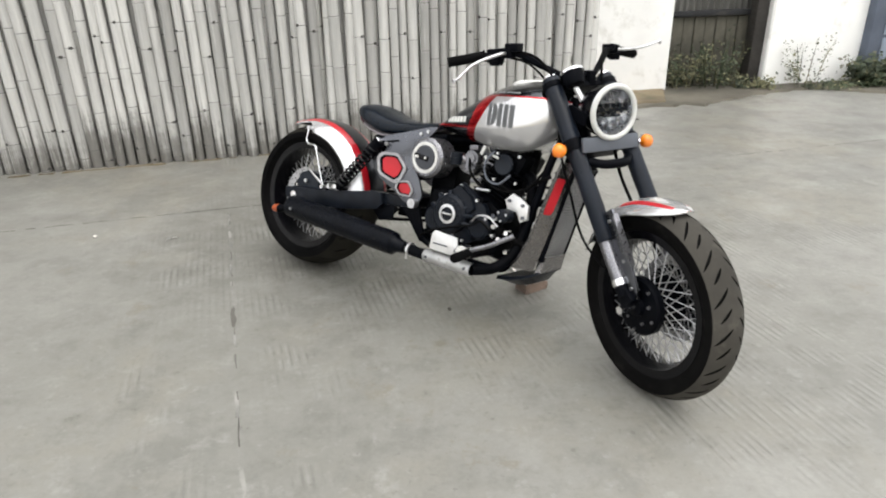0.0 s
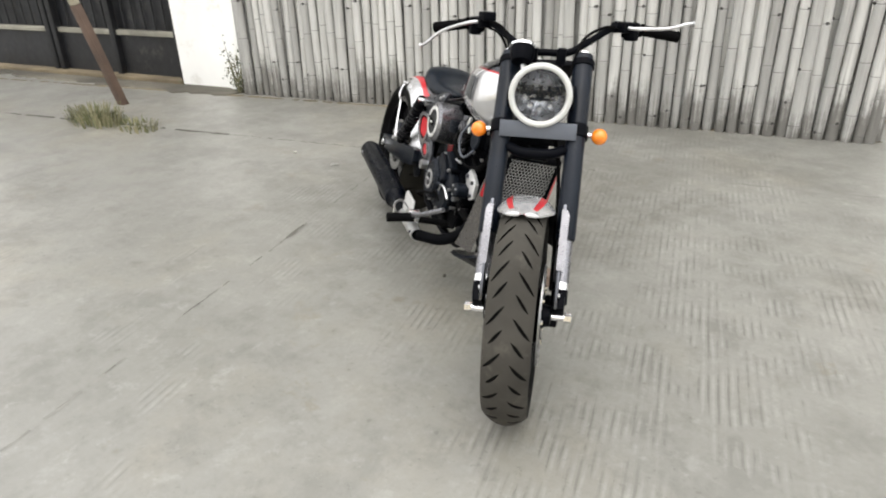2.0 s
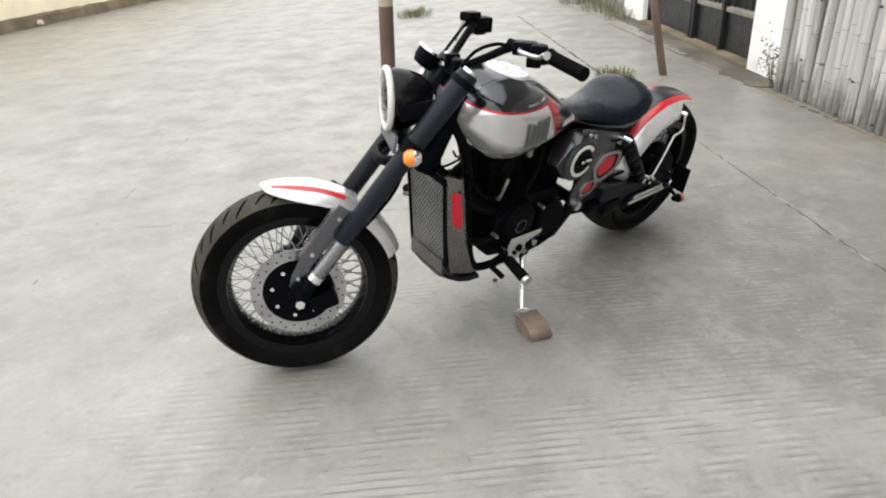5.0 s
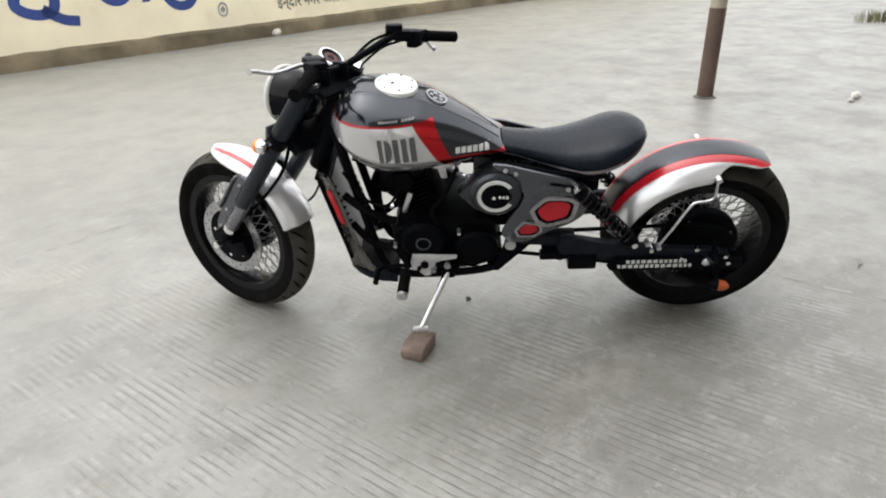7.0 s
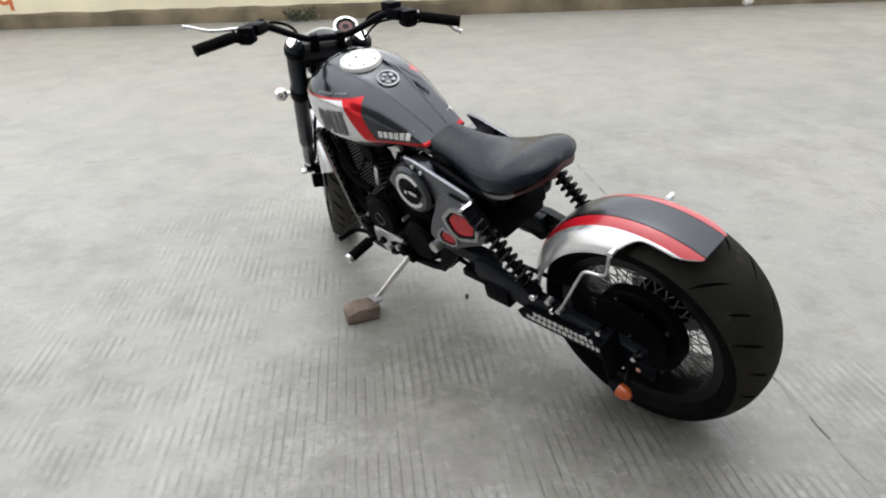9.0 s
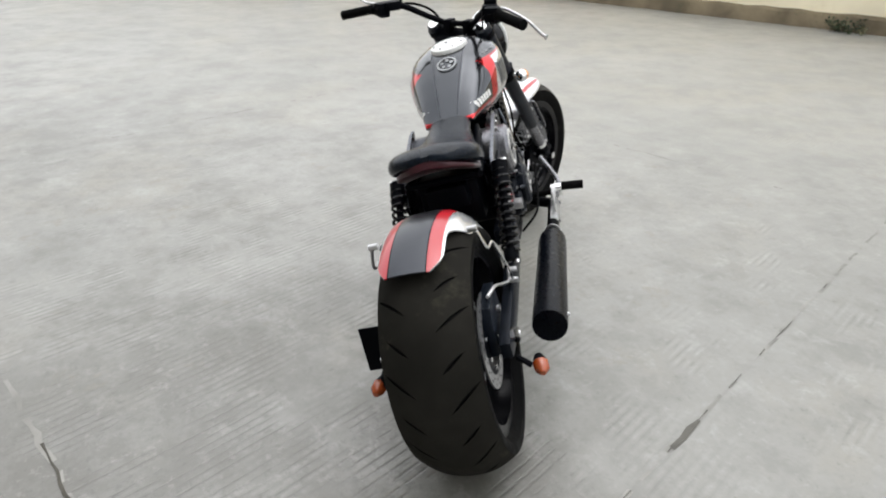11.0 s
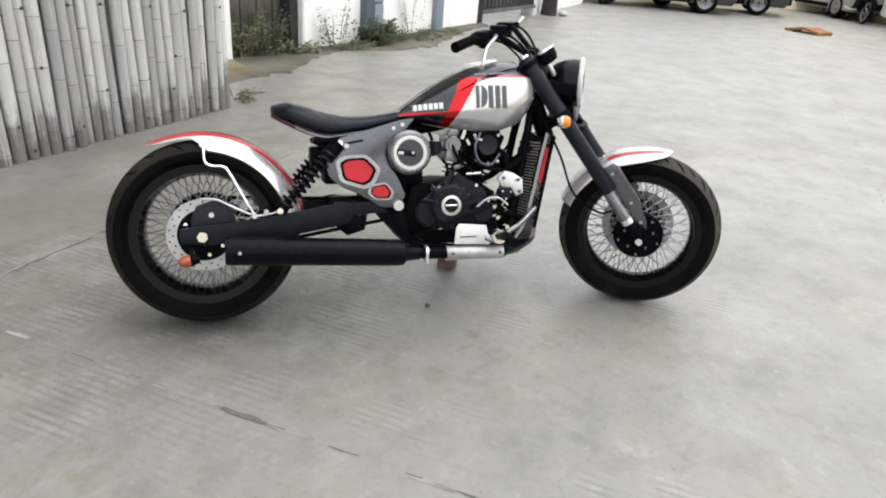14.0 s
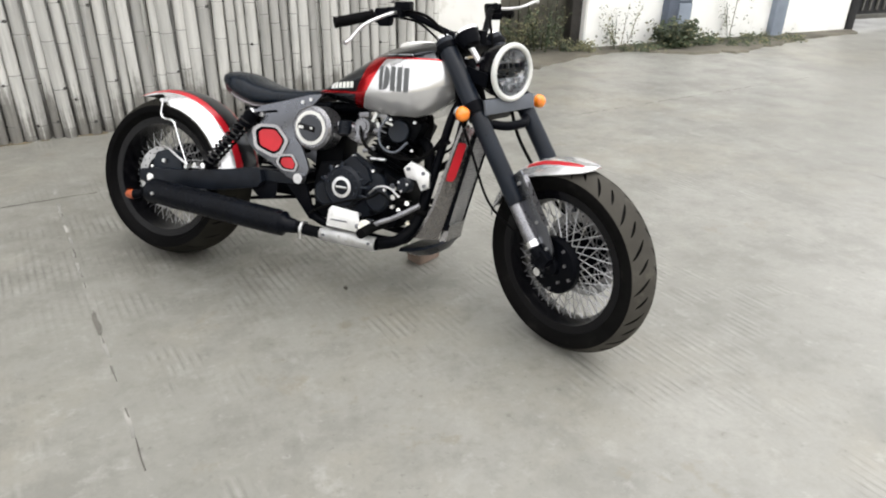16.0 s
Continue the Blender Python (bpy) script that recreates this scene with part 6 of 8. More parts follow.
bm = bmesh.new()
tube(bm, curve_pts([(1.235, -0.085, 0.640), (1.175, -0.100, 0.600), (1.130, -0.105, 0.560), (1.085, -0.100, 0.560), (1.030, -0.095, 0.575)], 5), 0.0075, 10)
part("coolant_hose", bm, rubber, engine, "black coolant hose to the radiator")
bm = bmesh.new()
tube(bm, curve_pts([(1.215, -0.080, 0.360), (1.150, -0.110, 0.380), (1.090, -0.125, 0.410), (1.060, -0.120, 0.400)], 5), 0.013, 12)
part("coolant_hose", bm, rubber, engine, "black coolant hose to the radiator")
bm = bmesh.new()
tube(bm, curve_pts([(1.250, 0.080, 0.600), (1.190, 0.105, 0.560), (1.130, 0.105, 0.520), (1.080, 0.100, 0.500)], 5), 0.014, 12)
part("coolant_hose", bm, rubber, engine, "black coolant hose to the radiator")
bm = bmesh.new()
tube(bm, curve_pts([(1.235, 0.085, 0.480), (1.185, 0.100, 0.420), (1.120, 0.110, 0.390), (1.060, 0.115, 0.400)], 5), 0.013, 12)
part("coolant_hose", bm, rubber, engine, "black coolant hose to the radiator")
bm = bmesh.new()
for k in range(3):
    tube(bm, [(1.062, -0.118 - 0.006 * k, 0.455 - 0.034 * k), (1.064, -0.150, 0.455 - 0.034 * k)], 0.012 - 0.002 * k, 6)
part("hose_clamp", bm, alu, engine, "bright hose clamps")
bm = bmesh.new()
tube(bm, [(0.905, -0.085, 0.655), (0.905, -0.122, 0.655)], 0.030, 20)
tube(bm, [(0.905, -0.118, 0.655), (0.905, -0.128, 0.655)], 0.019, 16)
box(bm, (0.900, -0.110, 0.612), (0.046, 0.020, 0.040), Matrix.Rotation(radians(12), 4, "Y"), 0.006)
box(bm, (0.905, -0.105, 0.696), (0.040, 0.024, 0.020), Matrix.Rotation(radians(-8), 4, "Y"), 0.004)
box(bm, (0.935, -0.112, 0.575), (0.050, 0.010, 0.016), Matrix.Rotation(radians(-20), 4, "Y"), 0.003)
part("carburettor", bm, slider_alu, engine, "dull alloy carburettor body")
# pale blocks added in place of bright gaps between tank and engine
for px, pz, w_, h_, a_ in ((0.948, 0.692, 0.012, 0.036, 20), (0.966, 0.664, 0.010, 0.024, -30), (1.008, 0.676, 0.030, 0.009, 15)):
    bm = bmesh.new()
    box(bm, (px, -0.112, pz), (w_, 0.010, h_), Matrix.Rotation(radians(a_), 4, "Y"), 0.002)
    part("pale_gap_fill", bm, pale_enamel, engine, "small pale block added for a bright gap")
bm = bmesh.new()
tube(bm, [(0.835, -0.12, 0.622), (0.835, -0.12, 0.668)], 0.024, 18)
tube(bm, [(0.835, -0.12, 0.640), (0.835, -0.12, 0.647)], 0.0265, 18)
part("idle_valve", bm, case_black, engine, "dark ribbed intake valve housing")

# air cleaner on both sides
for side in (1, -1):
    cx, cz = (0.728, 0.628) if side < 0 else (0.735, 0.640)
    y0, y1 = side * 0.075, side * (0.180 if side < 0 else 0.168)
    bm = bmesh.new()
    disc(bm, (cx, cz), 0.080 if side < 0 else 0.084, y0, y1, 44, 0.010)
    if side > 0:
        plate(bm, [(0.86, 0.64), (0.80, 0.705), (0.735, 0.722), (0.735, 0.560), (0.80, 0.572)], side * 0.10, side * 0.155, 0.012)
    ac = part("air_cleaner", bm, slider_alu if side < 0 else grey_paint, bike, "round grey air cleaner with white ring")
    bm = bmesh.new()
    sg = 1 if side > 0 else -1
    a0, a1 = (0, 360) if side < 0 else (-10 + 0, 300)
    n = 48
    rings = []
    for k in range(n + 1):
        a = radians((a0 + (a1 - a0) * k / n) if side < 0 else 215 + 290 * k / n)
        rings.append([(cx + r * math.cos(a), y1 + sg * o, cz + r * math.sin(a)) for r, o in ((0.049, -0.002), (0.0495, 0.0035), (0.0615, 0.0035), (0.062, -0.002))])
    skin(bm, rings)
    part("white_ring", bm, white_mark, ac, "white enamel ring")
    bm = bmesh.new()
    disc(bm, (cx, cz), 0.046, y1, y1 + sg * 0.004, 36, 0.001)
    dk = part("centre_disc", bm, grey_paint if side < 0 else black_paint, ac, "dark centre disc")
    bm = bmesh.new()
    box(bm, (cx - 0.016 * 1, y1 + sg * 0.006, cz), (0.070, 0.006, 0.020), Matrix.Rotation(radians(8 if side < 0 else -4), 4, "Y"), 0.003)
    part("badge_plate", bm, black_gloss, ac, "black badge plate")
    bm = bmesh.new()
    for k in range(3 if side > 0 else 1):
        box(bm, (cx - 0.036 + 0.012 * k, y1 + sg * 0.0095, cz + 0.0015 * k * (-1 if side < 0 else 1)), (0.008 if side > 0 else 0.020, 0.002, 0.010))
    tube(bm, [(cx + 0.008, y1 + sg * 0.008, cz), (cx + 0.008, y1 + sg * 0.013, cz)], 0.005, 10)
    part("badge_bars", bm, white_mark, ac, "white badge bars")

# exhaust
bm = bmesh.new()
tube(bm, curve_pts([(1.085, -0.02, 0.630), (1.140, -0.04, 0.600), (1.165, -0.07, 0.48), (1.150, -0.100, 0.345), (1.112, -0.165, 0.276), (1.060, -0.248, 0.262)], 6), 0.021, 14)
tube(bm, [(1.06, -0.248, 0.262), (0.80, -0.250, 0.268), (0.735, -0.250, 0.272)], 0.021, 14)
exhaust = part("exhaust", bm, engine_black, bike, "black exhaust header pipe")
bm = bmesh.new()
tube(bm, [(0.745, -0.25, 0.271), (0.700, -0.25, 0.2735), (0.685, -0.25, 0.2745), (0.66, -0.25, 0.276), (0.10, -0.252, 0.306), (0.078, -0.252, 0.307), (0.079, -0.252, 0.307), (0.20, -0.252, 0.300)], [0.024, 0.030, 0.046, 0.048, 0.049, 0.048, 0.040, 0.038], 28, False)
mf = part("muffler", bm, muffler_black, exhaust, "satin black muffler")
bm = bmesh.new()
disc(bm, (0, 0), 0.039, -0.002, 0.002, 24)
part("muffler_end", bm, rubber, mf, "dark muffler outlet", Matrix.Translation((0.17, -0.252, 0.3015)) @ Matrix.Rotation(radians(90), 4, "Z"))
bm = bmesh.new()
tube(bm, [(0.125, -0.299, 0.306), (0.125, -0.306, 0.306)], 0.006, 8)
part("muffler_bolt", bm, alu, mf, "metal bolt")
bm = bmesh.new()
tube(bm, [(0.765, -0.25, 0.270), (0.775, -0.25, 0.2695)], 0.0285, 16)
tube(bm, [(0.770, -0.270, 0.262), (0.770, -0.272, 0.235)], 0.005, 6)
part("exhaust_clamp", bm, alu, exhaust, "metal clamp and bolt")
bm = bmesh.new()
n = 14
rings = []
for x in (0.845, 0.850, 1.058, 1.064):
    rr = 0.0255 if 0.847 < x < 1.06 else 0.0235
    zc = 0.2625 + (1.06 - x) * 0.02
    rings.append([(x, -0.249 - rr * math.cos(radians(-100 + 200 * k / n)), zc + rr * math.sin(radians(-100 + 200 * k / n))) for k in range(n + 1)])
skin(bm, rings, False)
bmesh.ops.solidify(bm, geom=list(bm.faces), thickness=0.002)
hs = part("heat_shield", bm, satin_silver, exhaust, "silver heat shield on the pipe")
studs("shield_bolt", [((x, -0.272, 0.266), (x, -0.279, 0.266), 0.006) for x in (0.865, 1.045)], bracket_grey, hs, "shield bolt")

# radiator and its shroud
CHEEK = [(1.327, 0.087, 1.292, 0.124, 0.7), (1.307, 0.09, 1.268, 0.128, 0.61), (1.285, 0.093, 1.243, 0.132, 0.5), (1.263, 0.095, 1.218, 0.136, 0.4), (1.247, 0.097, 1.19, 0.138, 0.33), (1.234, 0.098, 1.16, 0.136, 0.285)]
bm = bmesh.new()
for side in (1, -1):
    rings = []
    for xf, yf, xr, yr, z in CHEEK:
        rings.append([(xf, side * yf, z), (xr, side * yr, z), (xr - 0.012, side * (yr - 0.004), z), (xf - 0.018, side * (yf - 0.006), z)])
    skin(bm, rings)
shroud = part("radiator_shroud", bm, shroud_grey, bike, "grey metal radiator shroud", smooth=25)
bm = bmesh.new()
skin(bm, [[(1.270, y, 0.345), (1.262, y * 1.02, 0.282), (1.238, y * 1.02, 0.276), (1.240, y * 0.98, 0.330)] for y in (-0.084, 0.084)])
part("chin_lip", bm, shroud_grey, shroud, "grey front lip under the grille", smooth=20)
bm = bmesh.new()
skin(bm, [[(x, -w, z), (x, -w * 0.45, z - d), (x, w * 0.45, z - d), (x, w, z), (x, w * 0.9, z + 0.012), (x, -w * 0.9, z + 0.012)] for x, w, z, d in ((1.262, 0.086, 0.280, 0.004), (1.235, 0.104, 0.262, 0.026), (1.200, 0.116, 0.246, 0.030), (1.150, 0.122, 0.232, 0.026), (1.095, 0.118, 0.222, 0.014))])
part("chin", bm, case_black, shroud, "dark bevelled chin scoop", smooth=20)
for side in (1, -1):
    bm = bmesh.new()
    rings = []
    for z, a0, a1 in ((0.642, 0.48, 0.86), (0.636, 0.32, 0.90), (0.520, 0.32, 0.90), (0.505, 0.42, 0.84)):
        row = []
        for q in (a0, a1):
            xf, yf, xr, yr = [float(np.interp(-z, [-c[4] for c in CHEEK], [c[k] for c in CHEEK])) for k in range(4)]
            row.append(Vector((xf + (xr - xf) * q, side * (yf + (yr - yf) * q), z)))
        nrm = Vector((yr - yf, side * (xf - xr), 0)).normalized() * 0.003
        rings.append([row[0] + nrm, row[1] + nrm, row[1] - nrm, row[0] - nrm])
    skin(bm, rings)
    part("red_strip", bm, red_insert, shroud, "red inset strip", smooth=20)
    bm = bmesh.new()
    for k in range(7):
        t = k / 6
        tube(bm, [(1.262 - 0.040 * t, side * 0.112, 0.660 - 0.17 * t), (1.286 - 0.040 * t, side * 0.121, 0.650 - 0.17 * t)], 0.0045, 6)
    part("cooling_ribs", bm, black_paint, shroud, "dark cooling ribs")
g0, g1 = Vector((1.325, 0, 0.672)), Vector((1.258, 0, 0.330))
gd = (g1 - g0).normalized()
gn = Vector((-gd.z, 0, gd.x))
bm = bmesh.new()
box(bm, g0.lerp(g1, 0.5) - gn * 0.022 * (1 if gn.x > 0 else -1), (0.03, 0.176, 0.36), Matrix.Rotation(math.atan2(-gd.x, -gd.z), 4, "Y"))
part("radiator_core", bm, engine_black, shroud, "dark radiator core")
back = gn * -0.0395 * (1 if gn.x > 0 else -1)
bm = bmesh.new()
tube(bm, [(0, -0.064, 0), (0, 0.072, 0)], 0.0034, 4)
fin0 = part("radiator_fin", bm, mesh_wire, shroud, "pale metal cooling fin", Matrix.Translation(g0.lerp(g1, 0.06) + back))
for k in range(1, 26):
    share(fin0, "radiator_fin", shroud, Matrix.Translation(g0.lerp(g1, 0.06 + 0.88 * k / 25) + back))
bm = bmesh.new()
cell = 0.0125
rows_n, cols_n = int((g1 - g0).length / (cell * 0.866)), 16
for r in range(rows_n):
    for c in range(-cols_n // 2, cols_n // 2 + 1):
        yy = (c + (0.5 if r % 2 else 0)) * cell
        if abs(yy) > 0.088:
            continue
        q = g0 + gd * (r * cell * 0.866 + 0.006)
        hexa = []
        for k in range(6):
            a = radians(60 * k + 30)
            hexa.append(q + Vector((0, yy + 0.577 * cell * math.cos(a), 0)) + gd * (0.577 * cell * math.sin(a)))
        for k in (0, 1, 2):
            tube(bm, [hexa[k], hexa[k + 1]], 0.0013, 4, False)
part("grille", bm, mesh_wire, shroud, "hexagonal metal mesh grille", smooth=0)
bm = bmesh.new()
for y in (-0.090, 0.090):
    tube(bm, [g0 + Vector((0, y, 0)), g1 + Vector((0, y, 0))], 0.007, 8)
tube(bm, [g0 + Vector((0, -0.091, 0.006)), g0 + Vector((0, 0.091, 0.006))], 0.012, 10)
tube(bm, [g1 + Vector((0, -0.091, 0)), g1 + Vector((0, 0.091, 0))], 0.008, 10)
part("grille_frame", bm, black_paint, shroud, "black grille frame")

# foot controls and stand
bm = bmesh.new()
plate(bm, [(0.872, 0.302), (0.878, 0.362), (0.890, 0.376), (0.992, 0.368), (1.000, 0.336), (1.020, 0.316), (1.004, 0.296)], -0.264, -0.271, 0.002)
rp = part("heel_guard", bm, satin_silver, bike, "silver heel guard plate")
bm = bmesh.new()
plate(bm, [(0.890, 0.325), (0.955, 0.325), (0.955, 0.330), (0.890, 0.330)], -0.2715, -0.274)
part("guard_slot", bm, bracket_grey, rp, "dark slot")
bm = bmesh.new()
tube(bm, curve_pts([(0.99, -0.262, 0.320), (1.03, -0.275, 0.312), (1.075, -0.285, 0.345), (1.130, -0.265, 0.372), (1.200, -0.225, 0.420)], 5), [0.012] * 8 + [0.009] * 13, 10)
bp_ = part("brake_pedal", bm, slider_alu, bike, "silver forged brake pedal")
bm = bmesh.new()
tube(bm, [(1.036, -0.255, 0.326), (1.036, -0.296, 0.326)], 0.026, 20)
part("pivot_boss", bm, chrome, bp_, "chrome pivot boss")
bm = bmesh.new()
tube(bm, [(1.045, -0.14, 0.318), (1.045, -0.29, 0.318)], 0.012, 10)
tube(bm, [(1.060, -0.28, 0.330), (1.062, -0.378, 0.318)], 0.017, 14)
part("footpeg", bm, rubber, bike, "black rubber rider footpeg")
bm = bmesh.new()
tube(bm, [(1.045, 0.12, 0.345), (1.052, 0.20, 0.338)], 0.011, 10)
tube(bm, [(1.052, 0.195, 0.338), (1.060, 0.288, 0.322)], 0.020, 14)
fp = part("footpeg", bm, rubber, bike, "black rubber rider footpeg")
bm = bmesh.new()
tube(bm, [(1.060, 0.286, 0.3225), (1.061, 0.300, 0.320)], 0.0195, 14)
part("peg_cap", bm, alu, fp, "silver peg end")
bm = bmesh.new()
plate(bm, [(1.025, 0.400), (0.870, 0.392), (0.872, 0.378), (0.930, 0.368), (0.945, 0.335), (0.958, 0.305), (0.985, 0.298), (1.010, 0.325), (1.030, 0.330), (1.035, 0.365)], 0.164, 0.172, 0.002)
lp = part("peg_plate", bm, satin_silver, bike, "silver footpeg plate")
bm = bmesh.new()
tube(bm, curve_pts([(0.99, 0.155, 0.33), (1.06, 0.170, 0.350), (1.13, 0.185, 0.355), (1.150, 0.215, 0.355)], 4), 0.008, 8)
tube(bm, [(1.150, 0.20, 0.355), (1.152, 0.26, 0.352)], 0.010, 10)
tube(bm, [(0.86, 0.150, 0.335), (0.96, 0.152, 0.330)], 0.007, 8)
part("shift_lever", bm, engine_black, bike, "dark gear shift lever")
bm = bmesh.new()
tube(bm, [(0.908, 0.140, 0.285), (0.955, 0.205, 0.215), (1.004, 0.272, 0.142)], [0.013, 0.011, 0.010], 12)
stand = part("side_stand", bm, chrome, bike, "chrome side stand")
bm = bmesh.new()
box(bm, (1.010, 0.280, 0.137), (0.055, 0.035, 0.010), Matrix.Rotation(radians(18), 4, "X"), 0.003)
part("stand_foot", bm, alu, stand, "worn metal stand foot")
bm = bmesh.new()
box(bm, (0.905, 0.130, 0.290), (0.05, 0.04, 0.05), None, 0.006)
part("stand_bracket", bm, black_paint, stand, "black pivot bracket")

# chain side
bm = bmesh.new()
disc(bm, (0, 0.340), 0.112, 0.098, 0.106, 48, 0.001)
part("rear_sprocket", bm, engine_black, bike, "dark rear sprocket")
bm = bmesh.new()
for zz0, zz1 in ((0.452, 0.428), (0.230, 0.360)):
    tube(bm, [(0.0, 0.102, zz0), (0.76, 0.102, zz1)], 0.008, 6)
part("chain", bm, engine_black, bike, "oily drive chain")
bm = bmesh.new()
plate(bm, [(-0.115, 0.308), (-0.120, 0.352), (0.10, 0.366), (0.31, 0.362), (0.345, 0.330), (0.33, 0.308)], 0.166, 0.178, 0.004)
cg = part("chain_guard", bm, black_paint, bike, "black chain guard with white marks")
bm = bmesh.new()
rnd = random.Random(4)
for row, (zz, x0, x1) in enumerate(((0.349, 0.07, 0.28), (0.328, 0.05, 0.30))):
    xx = x0
    while xx < x1:
        w = rnd.uniform(0.009, 0.016)
        box(bm, (xx + w / 2, 0.1785, zz), (w, 0.002, 0.014), Matrix.Rotation(radians(8), 4, "Y"))
        xx += w + 0.006
tagged(part("lettering", bm, white_mark, cg, "two rows of white lettering bars"), kind="stuff")
bm = bmesh.new()
box(bm, (0.43, 0.15, 0.345), (0.10, 0.05, 0.06), None, 0.008)
box(bm, (0.52, 0.15, 0.370), (0.12, 0.03, 0.03), None, 0.006)
part("chain_box", bm, black_paint, bike, "black box behind the gearbox")
studs("guard_bolt", [((px, 0.150, pz), (px, 0.184, pz), 0.008) for px, pz in ((-0.06, 0.365), (-0.03, 0.315), (0.045, 0.40), (-0.075, 0.335), (0.20, 0.40), (0.09, 0.36))], chrome, cg, "chrome bolt")

# rear brake
bm = bmesh.new()
plate(bm, [(-0.035, 0.310), (-0.040, 0.40), (-0.02, 0.445), (0.03, 0.462), (0.100, 0.455), (0.110, 0.385), (0.06, 0.320)], -0.098, -0.128, 0.006)
cal = part("rear_caliper", bm, fork_black, bike, "black rear brake caliper")
bm = bmesh.new()
tube(bm, curve_pts([(-0.005, -0.125, 0.470), (0.05, -0.14, 0.468), (0.11, -0.15, 0.440), (0.19, -0.155, 0.410), (0.30, -0.14, 0.432)], 5), 0.0045, 8)
tube(bm, [(0.03, -0.134, 0.415), (0.03, -0.143, 0.415)], 0.009, 8)
part("brake_hose", bm, alu, cal, "braided brake hose")

# indicators
for side in (1, -1):
    bm = bmesh.new()
    tube(bm, [(-0.035, side * 0.165, 0.300), (-0.045, side * 0.200, 0.275)], 0.008, 8)
    tube(bm, [(-0.010, side * 0.215, 0.275), (-0.040, side * 0.222, 0.272)], [0.012, 0.021], 14)
    ri = part("rear_indicator", bm, black_paint, bike, "small black rear indicator with amber lens")
    bm = bmesh.new()
    tube(bm, [(-0.040, side * 0.222, 0.272), (-0.062, side * 0.226, 0.270), (-0.076, side * 0.228, 0.268)], [0.021, 0.019, 0.008], 16)
    part("amber_lens", bm, dull_amber, ri, "dull amber lens")

bm = bmesh.new()
box(bm, (-0.015, 0.205, 0.375), (0.006, 0.075, 0.125), Matrix.Rotation(radians(8), 4, "Y"), 0.002)
tube(bm, [(-0.01, 0.165, 0.36), (-0.014, 0.20, 0.37)], 0.008, 8)
part("side_plate", bm, black_paint, bike, "small black plate beside the rear axle")

# ---- front end, steered as one ----
FD = Vector((0.328, 0, -0.446)).normalized()
FN = Vector((-FD.z, 0, FD.x))
F_AT = Vector((1.403, 0, 0.785))


def leg(t, off=0.0, y=0.0):
    """A point along the fork, t metres below the lower clamp, off ahead of it."""
    p = F_AT + FD * t + FN * off
    return Vector((p.x, y, p.z))


